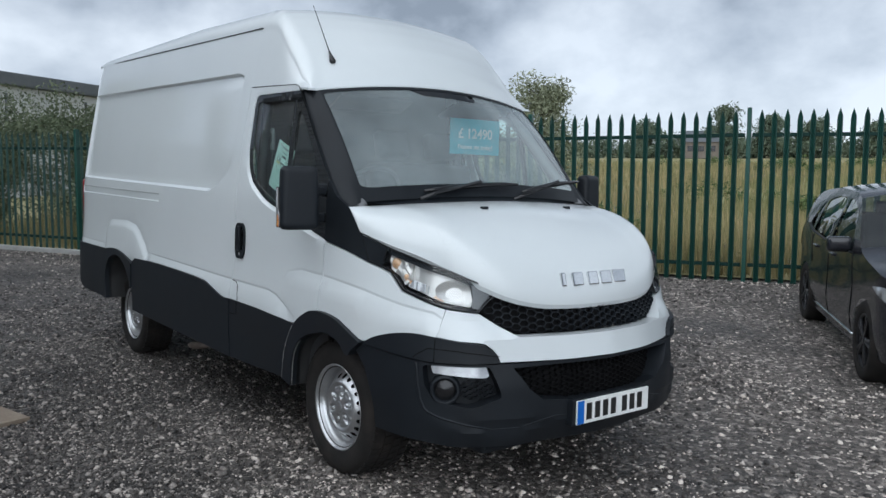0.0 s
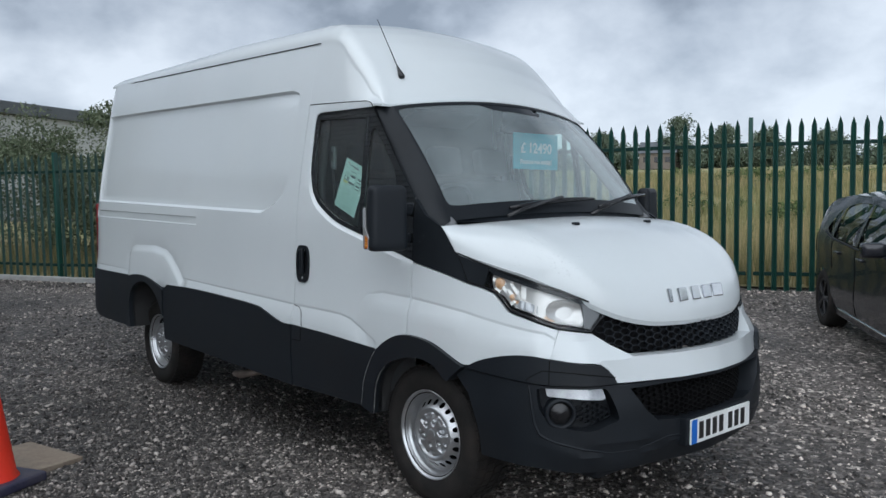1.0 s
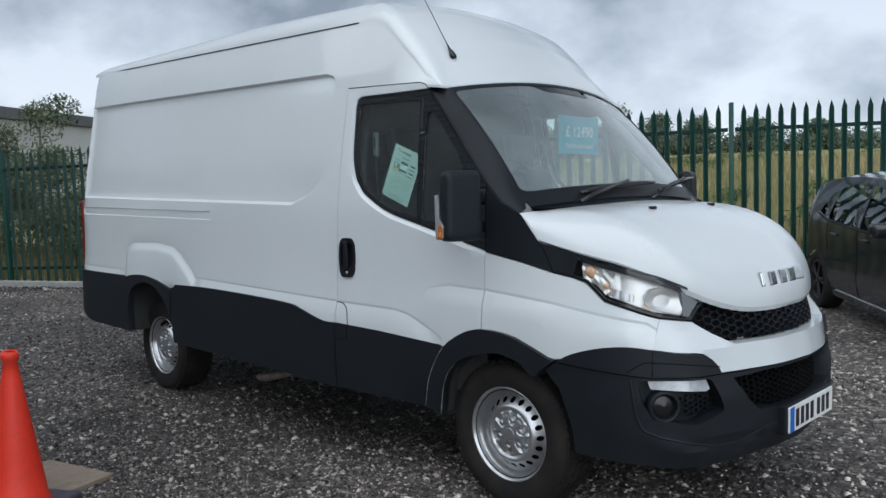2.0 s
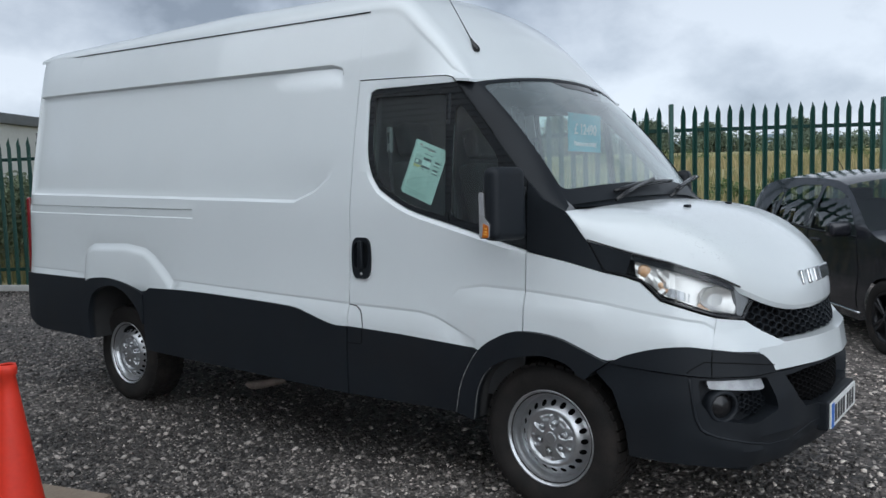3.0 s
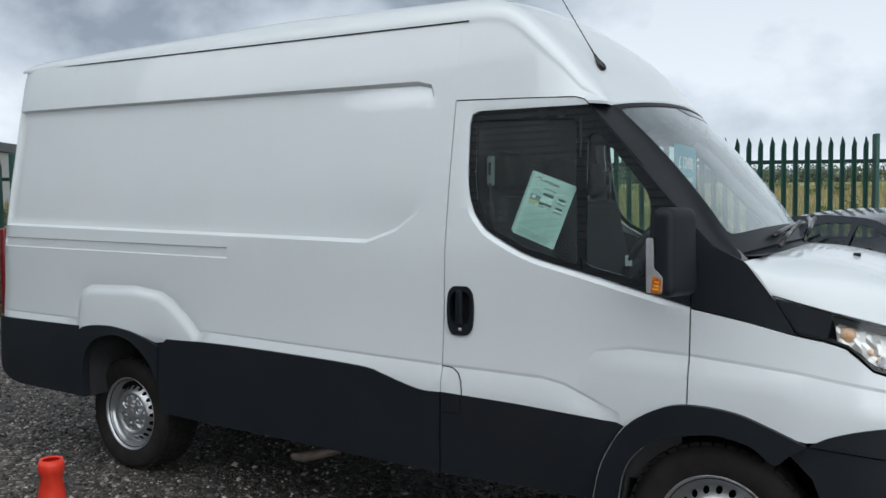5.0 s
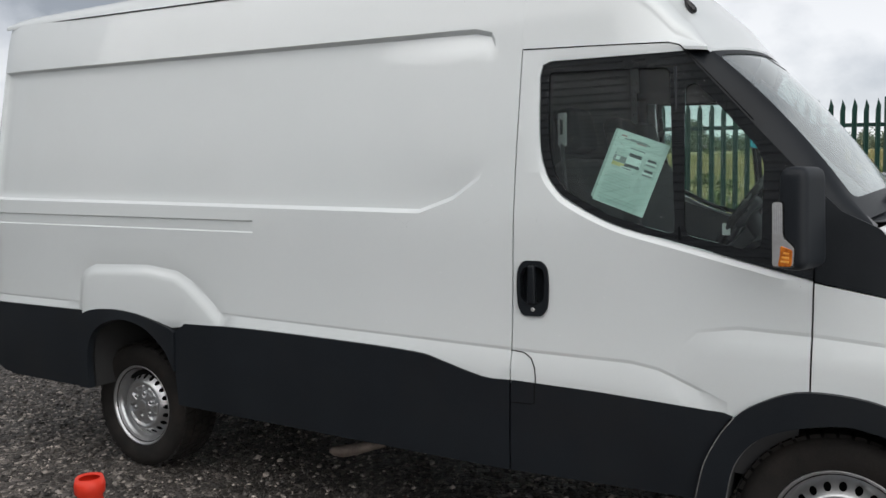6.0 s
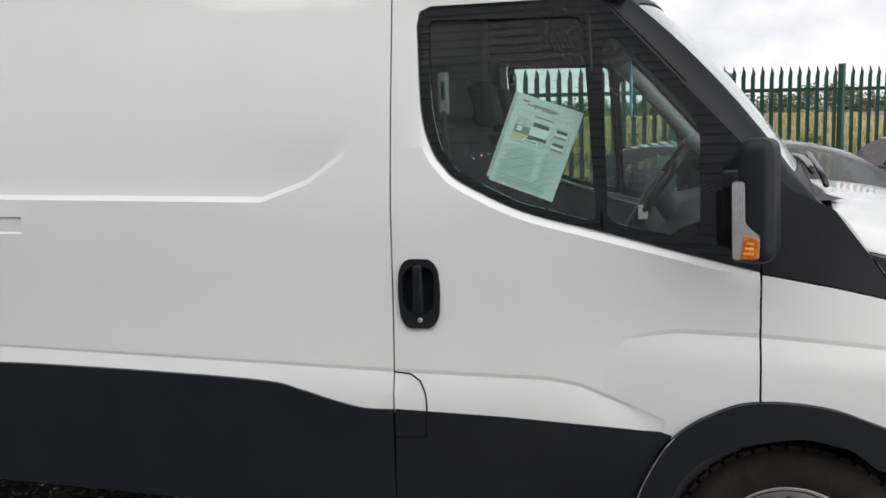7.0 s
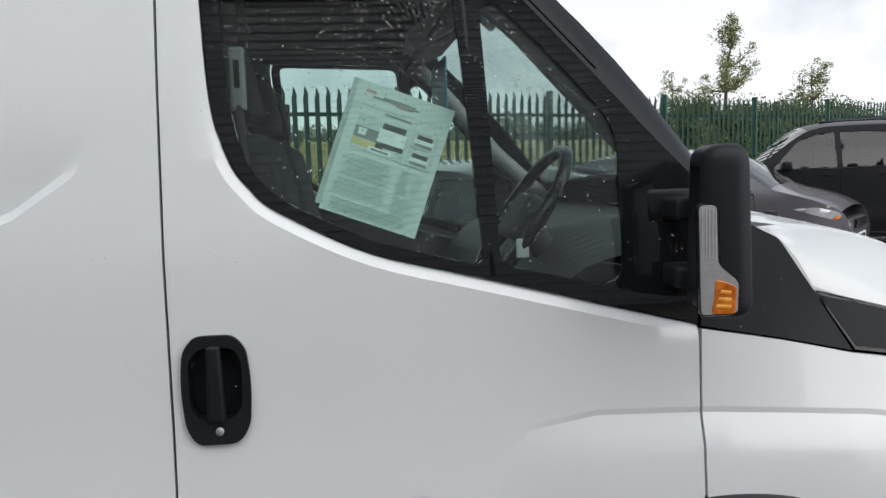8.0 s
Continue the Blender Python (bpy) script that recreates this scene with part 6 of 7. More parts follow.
# ---- parked cars ----
def car(name, label, m, paint, length, width, height, wb, roof_rails=False, group="parked cars", back=0.0, nose=0.53, panes=None):
    """A five-door car: x forward, front axle at x = wb / 2; its flanks are curved sheets with window openings; back moves the cabin rearwards."""
    panes = panes or GLASS_CAR
    root = thing(name, label, "car", m, group)
    H, W = height, width / 2
    fo = (length - wb) * nose
    xf, xr = wb / 2 + fo, -wb / 2 - (length - wb - fo)
    # the roofline in (x, z)
    top = curve_through([xr, xr + 0.04, xr + 0.16, xr + 0.42, xr + 0.95, -0.15 - back, 0.32 - back, 0.62 - back, 1.08 - back, 1.30 - back, xf - 0.35, xf - 0.08, xf],
                        [0.62, 0.92, H * 0.74, H * 0.935, H * 0.992, H, H * 0.978, H * 0.90, H * 0.715, H * 0.665, H * 0.60, H * 0.50, 0.52], 6)
    def halfw(x, z):
        nose = 1 - 0.20 * smooth(xf - 0.55, xf + 0.05, x) ** 1.5 - 0.16 * smooth(xr + 0.40, xr - 0.05, x) ** 1.5
        belt = H * 0.64
        tum = 1 - 0.21 * np.clip((z - belt) / (H - belt), 0, 1.1) ** 1.35
        low = 1 - 0.05 * smooth(0.45, 0.2, z)
        return W * nose * tum * low * (1 - 0.012 * smooth(0.55, 0.75, z) * smooth(0.8, 0.6, z))
    ztop = lambda x: np.interp(x, top[:, 0], top[:, 1])
    r = 0.335
    def arch(cx):
        return [(cx + r * math.cos(a), 0.30 + r * math.sin(a)) for a in np.linspace(math.pi * 1.06, -0.06 * math.pi, 14)]
    low = [(xr + 0.03, 0.30)] + arch(-wb / 2) + [(-wb / 2 + 0.45, 0.20), (wb / 2 - 0.45, 0.20)] + arch(wb / 2) + [(xf - 0.06, 0.24), (xf - 0.01, 0.35)]
    up = [(x, z) for x, z in top[::-1]]
    outline = low + [p for p in up if p[1] > 0.5]
    bz = H * 0.665
    tail_x = xr + 0.62
    front_w = [(0.02 - back, bz), (0.86 - back, bz - 0.015), (0.92 - back, bz + 0.012), (0.56 - back, H * 0.885), (0.30 - back, H * 0.935), (0.04 - back, H * 0.955)]
    rear_w = [(tail_x + 0.32, bz + 0.045), (-0.05 - back, bz + 0.005), (-0.03 - back, H * 0.955), (-0.45 - back, H * 0.950), (tail_x + 0.40, H * 0.915)]
    quarter_w = [(tail_x + 0.02, bz + 0.105), (tail_x + 0.25, bz + 0.060), (tail_x + 0.33, H * 0.895), (tail_x + 0.22, H * 0.875)]
    holes = [rounded(p, 0.04) for p in (front_w, rear_w, quarter_w)]
    for side in (1, -1):
        V, F = fill(outline, holes, [], 0.09, 0.05)
        Y = halfw(V[:, 0], V[:, 1])
        Fs = F if side > 0 else F[:, ::-1]
        flank = raw("flank", np.column_stack([V[:, 0], -side * Y, V[:, 1]]), Fs, paint, root)
        for nm, poly in zip(("front_window", "rear_window", "quarter_window"), holes):
            V, F = fill([tuple(p) for p in inset(poly, -0.012)], [], [], 0.12, 0.06)
            raw(nm, np.column_stack([V[:, 0], -side * (halfw(V[:, 0], V[:, 1]) - 0.012), V[:, 1]]), F if side > 0 else F[:, ::-1], panes, flank, "dark side glass")
        # black window line, door gaps, handles, sill strip
        wl = [(tail_x, bz + 0.085), (tail_x + 0.3, bz + 0.03), (-back, bz - 0.012), (0.92 - back, bz - 0.012)]
        line = lambda pts, o: [(x, -side * (float(halfw(x, z)) + o), z) for x, z in dense(pts, 0.1, False)]
        tube("window_trim", line(wl, 0.0), 0.010, PILLAR, root, 6)
        for pts in ([(-0.02 - back, 0.26), (-0.02 - back, bz)], [(0.92 - back, 0.30), (0.97 - back, 0.60), (0.92 - back, bz)], [(-0.95, 0.66), (-0.98, bz)]):
            tube("door_gap", line(pts, 0.001), 0.004, DARK, root, 5)
        for x in (-0.62 - back, 0.16 - back):
            boxed("door_handle", (0.17, 0.03, 0.028), (x, -side * (float(halfw(x, 0.80 * H * 0.7)) + 0.008), bz - 0.10), paint, root, 0.01, 3, shade=True)
        tube("sill_strip", line([(-wb / 2 + 0.44, 0.27), (wb / 2 - 0.44, 0.27)], 0.004), 0.012, CHROME if paint is CAR_BLACK else PILLAR, root, 6)
        boxed("door_mirror", (0.13, 0.20, 0.13), (0.74 - back, -side * (W + 0.07), bz + 0.045), paint, root, 0.045, 4, shade=True)
        for cx in (-wb / 2, wb / 2):
            wm = Matrix.Translation((cx, -side * (W - 0.015), 0.312)) @ (Matrix.Rotation(math.pi, 4, "Z") if side < 0 else Matrix())
            wheel = part("wheel", box(bmesh.new(), (0.05, 0.08, 0.05), (0, 0.1, 0), 0.004), DARK, root)
            wheel.matrix_local = wm
            lathe("tyre", [(0.205, 0.0), (0.22, -0.01), (0.27, -0.018), (0.295, -0.010), (0.311, 0.012), (0.312, 0.18), (0.295, 0.2), (0.2, 0.2)], TYRE, wheel, 40)
            lathe("rim", [(0.19, 0.14), (0.195, 0.02), (0.212, 0.0), (0.207, -0.006), (0.19, 0.012)], CAR_WHEEL, wheel, 40)
            for k in range(5):
                a = 2 * math.pi * k / 5
                for d in (-0.13, 0.13):
                    t = Matrix.Rotation(a + d, 4, "Y")
                    boxed("spoke", (0.165, 0.022, 0.026), t @ Vector((0.115, 0.006, 0)), CAR_WHEEL, wheel, 0.006, 1, t)
            lathe("centre_cap", [(0.0, -0.006), (0.03, -0.004), (0.038, 0.01)], CAR_WHEEL, wheel, 18)
            lathe("brake_disc", [(0.0, 0.06), (0.14, 0.06), (0.14, 0.075)], DARK, wheel, 20)
        # lamps
        lampz = H * 0.485
        lp = rounded([(xf - 0.62, lampz + 0.075), (xf - 0.16, lampz - 0.055), (xf - 0.085, lampz - 0.02), (xf - 0.12, lampz + 0.04), (xf - 0.35, lampz + 0.10)], 0.03)
        V, F = fill(lp, [], [], 0.05)
        raw("headlight", np.column_stack([V[:, 0], -side * (halfw(V[:, 0], V[:, 1]) + 0.006), V[:, 1]]), F if side > 0 else F[:, ::-1], CLEAR_LENS, root, "clear headlight")
        V, F = fill(rounded([(xf - 0.20, lampz - 0.045), (xf - 0.16, lampz - 0.05), (xf - 0.09, lampz - 0.02), (xf - 0.13, lampz)], 0.01), [], [], 0.05)
        raw("indicator", np.column_stack([V[:, 0], -side * (halfw(V[:, 0], V[:, 1]) + 0.010), V[:, 1]]), F if side > 0 else F[:, ::-1], ORANGE_LENS, root, "amber indicator")
        V, F = fill(rounded([(xr + 0.03, H * 0.53), (xr + 0.30, H * 0.55), (xr + 0.22, H * 0.70), (xr + 0.10, H * 0.69)], 0.02), [], [], 0.05)
        raw("tail_light", np.column_stack([V[:, 0], -side * (halfw(V[:, 0], V[:, 1]) + 0.006), V[:, 1]]), F if side > 0 else F[:, ::-1], RED_LENS, root, "red tail light")
    # skins across the car, one for each stretch of the roofline
    def across(nm, x0, x1, mat, lab="", shrink=1.0, lift=0.0):
        xs = np.linspace(x0, x1, 14)
        verts, faces = [], []
        for x in xs:
            z = float(ztop(x))
            h = float(halfw(x, z)) * shrink
            for k in range(13):
                q = k / 6 - 1
                verts.append((x, q * h, z + 0.045 * (1 - q * q) * (1 + 0.7 * float(smooth(H * 0.84, H * 0.95, z))) + lift))
        for i in range(13):
            for k in range(12):
                faces.append((i * 13 + k, (i + 1) * 13 + k, (i + 1) * 13 + k + 1, i * 13 + k + 1))
        return raw(nm, verts, faces, mat, root, lab)
    across("roof", xr + 0.62, 0.42 - back, paint)
    across("windscreen", 0.42 - back, 1.12 - back, panes, "dark windscreen")
    across("bonnet", 1.12 - back, xf - 0.10, paint)
    across("rear_glass", xr + 0.62, xr + 0.20, panes, "dark rear glass")
    across("tailgate", xr + 0.20, xr + 0.005, paint)
    boxed("rear_bumper", (0.20, W * 1.55, 0.36), (xr + 0.12, 0, 0.47), paint, root, 0.08, 4, shade=True)
    boxed("front_bumper", (0.26, W * 1.56, 0.40), (xf - 0.15, 0, 0.46), paint, root, 0.10, 4, shade=True)
    gr = boxed("grille", (0.03, W * 0.80, 0.10), (xf - 0.005, 0, 0.60), DARK, root, 0.01)
    for k in range(3):
        boxed("grille_bar", (0.02, W * 0.78, 0.012), (xf + 0.008, 0, 0.570 + 0.03 * k), CHROME, gr, 0.003)
    pl = boxed("number_plate", (0.012, 0.52, 0.11), (xf + 0.005, 0, 0.42), PLATE, root, 0.003)
    for k in range(7):
        boxed("plate_bar", (0.003, 0.038, 0.072), (xf + 0.0125, -0.19 + 0.06 * k + (0.02 if k > 3 else 0), 0.42), INK_BLACK, pl, 0.0)
    boxed("cabin", (2.0, W * 1.5, 0.25), (0.0, 0, 0.62), DARK, root, 0.03)
    for y in (-0.36, 0.36):
        s = boxed("seat", (0.16, 0.46, 0.55), (-0.05, y, 0.95), FABRIC, root, 0.05, 3, Matrix.Rotation(radians(-14), 4, "Y"), shade=True)
        boxed("headrest", (0.09, 0.24, 0.15), (-0.16, y, H * 0.88), FABRIC, s, 0.03, 3, shade=True)
    boxed("rear_seat", (0.16, W * 1.3, 0.55), (-0.95, 0, 0.88), FABRIC, root, 0.05, 3, Matrix.Rotation(radians(-14), 4, "Y"), shade=True)
    tube("aerial", [(xr + 0.75, 0, H + 0.02), (xr + 0.55, 0, H + 0.20)], 0.004, GLOSS_BLACK, root, 5)
    if roof_rails:
        for side in (1, -1):
            pts = [(x, side * (float(halfw(x, float(ztop(x)))) - 0.03), float(ztop(x)) + 0.045 + (0.03 if abs(x + 0.55) < 0.9 else 0)) for x in np.linspace(xr + 0.5, 0.25, 9)]
            tube("roof_rail", pts, 0.017, GLOSS_BLACK, root, 8)
    return root


def car_pose(x, y, heading, z=None, dip=0.0):
    z = float(ground_z(x, y)) if z is None else z
    return Matrix.Translation((x, y, z)) @ Matrix.Rotation(radians(heading), 4, "Z") @ Matrix.Rotation(radians(dip), 4, "Y")


car("hatchback", "black hatchback parked on gravel with its back to the fence", car_pose(0.634, 4.862, -53, 0.100, 1.7), CAR_BLACK, 4.02, 1.72, 1.42, 2.55, back=0.13, nose=0.56)
car("hatchback", "grey hatchback parked on gravel by the green fence", car_pose(4.06, 8.17, -43), CAR_GREY, 3.90, 1.68, 1.49, 2.48)
car("estate_car", "black tall estate car with roof rails by the fence", car_pose(6.80, 9.65, 160), CAR_BLACK_WORN, 4.75, 1.88, 1.86, 2.85, True, panes=GLASS_DARK)


# ---- ground, field ----
def ground():
    """One sheet out to the horizon, fine near the van."""
    near = np.arange(-16, 16.01, 0.5)
    ax = np.r_[-900, -500, -300, -200, -140, -100, -75, -55, -42, -32, -25, -20, near, 20, 25, 32, 42, 55, 75, 100, 140, 200, 300, 500, 900]
    X, Y = np.meshgrid(ax, ax)
    Z = ground_z(X, Y)
    Z = np.where(np.hypot(X, Y) > 140, ground_z(X, Y) * (140 / np.maximum(np.hypot(X, Y), 140)), Z)
    n = len(ax)
    bumps = np.array([[noise.noise(Vector((x * 0.35, y * 0.35, 0.3))) for x in ax] for y in ax]) * 0.02
    flat = np.maximum(np.abs(X + 1.8) / 4.5, np.abs(Y) / 2.2)
    Z = Z + bumps * np.clip(flat - 1, 0, 1)
    idx = np.arange(n * n).reshape(n, n)
    F = np.stack([idx[:-1, :-1], idx[:-1, 1:], idx[1:, 1:], idx[1:, :-1]], -1).reshape(-1, 4)
    g = raw("ground", np.column_stack([X.ravel(), Y.ravel(), Z.ravel()]), F, GRAVEL)
    tagged(g, "dark wet grey gravel yard", "ground", kind="structure")


def left_line(x):
    """The y of the fence's far stretch at x; far below where that stretch does not run."""
    return 6.82 + (x + 2.42) * 0.533 if x < -2.42 else -1e3


def field():
    """Rough grass beyond the fence, over the same slope."""
    u = np.r_[-80, -50, -30, -20, np.arange(-15, 31, 1.5), 36, 45, 60, 90, 140]
    v = np.r_[0.25, 0.6, 1, 1.5, 2, 3, 4, 6, 8, 11, 15, 20, 27, 36, 48, 65, 85, 110, 140, 200, 300]
    V = []
    for b in v:
        for a in u:
            x, y = FENCE_AT + FENCE_WAY * a + np.array([-FENCE_WAY[1], FENCE_WAY[0]]) * b
            y = max(y, left_line(x) + 0.2)
            V.append((x, y, float(ground_z(x, y)) + 0.03 + 0.10 * noise.noise(Vector((x * 0.25, y * 0.25, 2))) * min(1, b / 3)))
    n = len(u)
    F = [(j * n + i, j * n + i + 1, (j + 1) * n + i + 1, (j + 1) * n + i) for j in range(len(v) - 1) for i in range(n - 1)]
    tagged(raw("field", V, F, GRASS), "rough yellow grass field beyond the fence", "field", kind="structure")


def tall_grass():
    """Standing grass, each blade a narrow bent leaf; thicker near the fence."""
    rng = np.random.default_rng(4)
    verts, faces = [], []
    n = 90000
    b = 0.35 + 60 * rng.random(n) ** 2.2
    a = -16 + rng.random(n) * 40 + (rng.random(n) - 0.5) * b * 1.2
    patch = np.array([noise.noise(Vector((p * 0.18, q * 0.18, 5.0))) for p, q in zip(a, b)])
    for i in range(n):
        if patch[i] < -0.35 and rng.random() < 0.7:
            continue
        x, y = FENCE_AT + FENCE_WAY * a[i] + np.array([-FENCE_WAY[1], FENCE_WAY[0]]) * b[i]
        if y < left_line(x) + 0.35:
            continue
        h = (0.28 + 0.45 * rng.random() + 0.25 * max(0, patch[i])) * (0.8 if b[i] < 2 else 1.0)
        w = 0.007 + 0.0006 * b[i]
        t = rng.random() * 6.28
        lx, ly = (rng.random(2) - 0.5) * 0.35 * h
        z = float(ground_z(x, y)) + 0.02
        k = len(verts)
        c, s = math.cos(t) * w, math.sin(t) * w
        verts += [(x - c, y - s, z), (x + c, y + s, z), (x + c * 0.6 + lx * 0.4, y + s * 0.6 + ly * 0.4, z + h * 0.6), (x - c * 0.6 + lx * 0.4, y - s * 0.6 + ly * 0.4, z + h * 0.6), (x + lx, y + ly, z + h)]
        faces += [(k, k + 1, k + 2, k + 3), (k + 3, k + 2, k + 4)]
    tagged(raw("field_grass", verts, faces, BLADES, shade=False), "tall dry yellow and green grass", "grass", kind="stuff")


# ---- palisade fence ----
def pale_mesh():
    """A W-section pale with a splayed triple point, 2.36 m tall from its foot; front towards -y."""
    w, H = 0.034, 2.30
    sec = [(-w, 0.0), (-w * 0.62, -0.010), (-w * 0.30, 0.004), (0.0, -0.008), (w * 0.30, 0.004), (w * 0.62, -0.010), (w, 0.0)]
    n = len(sec)
    vs = [(x, y, 0.0) for x, y in sec] + [(x, y, H - 0.10) for x, y in sec]
    fs = [(i, i + 1, n + i + 1, n + i) for i in range(n - 1)]
    k = len(vs)
    # three points, the outer two splayed
    vs += [(-w * 0.86, -0.014, H - 0.045), (0.0, 0.008, H + 0.055), (w * 0.86, -0.014, H - 0.045)]
    fs += [(n, n + 1, k), (n + 1, n + 2, k + 1, k), (n + 2, n + 3, k + 1), (n + 3, n + 4, k + 1), (n + 4, n + 5, k + 2, k + 1), (n + 5, n + 6, k + 2)]
    m = len(vs)
    vs += [(x, y + 0.004, z) for x, y, z in vs]
    fs += [tuple(reversed([m + i for i in f])) for f in fs]
    fs += [(i, m + i, m + n + i, n + i) for i in (0, n - 1)]
    me = bpy.data.meshes.new("pale")
    me.from_pydata(vs, [], fs)
    me.materials.append(FENCE)
    me.update()
    return me


def fence_run(start, way, bays, top_of, spacing, label, pale, post, low_rail=True):
    root = thing("palisade_fence", label, "fence")
    turn = math.atan2(way[1], way[0])
    lean = Matrix.Rotation(radians(1.1), 4, "X")
    for i in range(bays + 1):
        x, y = start[0] + way[0] * spacing * i, start[1] + way[1] * spacing * i
        zt = top_of(x, y)
        m = Matrix.Translation((x, y, zt - 2.36)) @ lean @ Matrix.Rotation(turn, 4, "Z")
        o = new("post", post); o.parent = root; o.matrix_world = m
        if i == bays:
            break
        x1, y1 = x + way[0] * spacing, y + way[1] * spacing
        zt1 = top_of(x1, y1)
        for h, nm in ((0.30, "rail"), (2.02, "rail")):
            off = Vector((-way[1], way[0], 0)) * 0.028 + Vector((0, -0.0192 * h, 0))
            a, b = Vector((x, y, zt - 2.36 + h)) + off, Vector((x1, y1, zt1 - 2.36 + h)) + off
            r = boxed(nm, ((b - a).length - 0.09, 0.040, 0.050), (0, 0, 0), RAIL, root, 0.004, 1)
            r.matrix_world = Matrix.Translation((a + b) / 2) @ Matrix.Rotation(turn, 4, "Z") @ Matrix.Rotation(-math.atan2(zt1 - zt, spacing), 4, "Y")
        for k in range(17):
            t = (k + 1) / 18 + 0.0
            jig = 0.006 * math.sin(i * 7.1 + k * 3.3)
            m = Matrix.Translation((x + (x1 - x) * t, y + (y1 - y) * t, zt + (zt1 - zt) * t - 2.36 + jig)) @ lean @ Matrix.Rotation(turn + 0.05 * jig, 4, "Z")
            o = new("pale", pale); o.parent = root; o.matrix_world = m
    return root


def fences():
    pale = pale_mesh()
    bm = box(bmesh.new(), (0.055, 0.100, 2.38), (0, 0.045, 1.19), 0.006, 1)
    post = bpy.data.meshes.new("post")
    bm.to_mesh(post); bm.free()
    post.materials.append(POST)
    n = len(post.vertices)
    right_top = lambda x, y: 2.565 + 0.009 * ((x - FENCE_AT[0]) * FENCE_WAY[0] + (y - FENCE_AT[1]) * FENCE_WAY[1])
    fence_run((-2.42, 6.82), (0.860, 0.510), 8, right_top, 2.775, "dark green steel palisade fence before a grass field", pale, post)
    way = np.array([-2.42 + 13.02, 6.82 - 1.17]); d = np.linalg.norm(way); way = way / d
    sp = d / 4
    left_top = lambda x, y: float(np.interp(x, [-40, -13.0, -6.0, -2.42], [2.34, 2.36, 2.50, 2.565]))
    fence_run((-13.02 - 3 * sp * way[0], 1.17 - 3 * sp * way[1]), way, 7, left_top, sp, "dark green steel palisade fence above a concrete kerb", pale, post)
    # kerb and rail at the foot of the far stretch
    a = np.array([-24.0, 1.17 - (24.0 - 13.02) * way[1] / way[0]])
    b = np.array([-8.0, 1.17 + (13.02 - 8.0) * way[1] / way[0]])
    mid, L = (a + b) / 2, np.linalg.norm(b - a)
    off = np.array([way[1], -way[0]]) * 0.10
    k = boxed("kerb", (L, 0.12, 0.09), (0, 0, 0), KERB, None, 0.012)
    k.matrix_world = Matrix.Translation((mid[0] + off[0], mid[1] + off[1], 0.05)) @ Matrix.Rotation(math.atan2(way[1], way[0]), 4, "Z")
    tagged(k, "pale weathered concrete kerb under the fence", "kerb", kind="structure")
    rng = random.Random(5)
    for i in range(9):
        t = rng.random() * 0.5 + 0.45
        p = a + (b - a) * t + np.array([way[1], -way[0]]) * (0.30 + 0.5 * rng.random())
        rubble("rubble_stone", (p[0], p[1], 0.03), 0.022 + 0.03 * rng.random(), PALE_STONE, i, "pale broken rubble lying below the kerb")


def rubble(name, at, r, mat, seed, label, flat=0.6):
    bm = bmesh.new()
    bmesh.ops.create_icosphere(bm, subdivisions=2, radius=1)
    for v in bm.verts:
        k = 1 + 0.45 * noise.noise(v.co * 1.3 + Vector((seed * 3.1, 0, 0)))
        v.co = Vector((v.co.x * k * r * 1.25, v.co.y * k * r, v.co.z * k * r * flat))
    ob = part(name, bm, mat)
    ob.matrix_world = Matrix.Translation(at) @ Matrix.Rotation(seed * 1.7, 4, "Z")
    return tagged(ob, label, "stone", group="rubble")


# ---- small things on the gravel ----
def traffic_cone():
    c = thing("traffic_cone", "scuffed orange traffic cone with a dark base", "cone", Matrix.Translation((-1.70, -2.51, 0.0)))
    prof = [(0.026, 0.782), (0.034, 0.786), (0.039, 0.766), (0.038, 0.744), (0.031, 0.736), (0.042, 0.66), (0.080, 0.42), (0.112, 0.22), (0.136, 0.075), (0.150, 0.060), (0.152, 0.045)]
    seg = 40
    vs, fs = [], []
    for i in range(seg):
        a = 2 * math.pi * i / seg
        for r, z in prof:
            dent = 1 - 0.05 * math.exp(-((a - 5.2) / 0.5) ** 2 - ((z - 0.25) / 0.1) ** 2) + 0.012 * noise.noise(Vector((math.cos(a) * 2, math.sin(a) * 2, z * 6)))
            vs.append((r * dent * math.cos(a), r * dent * math.sin(a), z))
    n = len(prof)
    for i in range(seg):
        j = (i + 1) % seg
        for k in range(n - 1):
            fs.append((i * n + k, i * n + k + 1, j * n + k + 1, j * n + k))
    raw("cone", vs, fs, CONE, c)
    boxed("base", (0.40, 0.40, 0.055), (0, 0, 0.03), CONE_BASE, c, 0.02, 3, Matrix.Rotation(0.5, 4, "Z"))


def board():
    b = boxed("board", (0.50, 0.32, 0.03), (0, 0, 0), SLAB, None, 0.006)
    b.matrix_world = Matrix.Translation((-2.02, -2.22, 0.022)) @ Matrix.Rotation(radians(18), 4, "Z") @ Matrix.Rotation(radians(1.5), 4, "Y")
    tagged(b, "muddy tan board lying on gravel by the cone", "board")


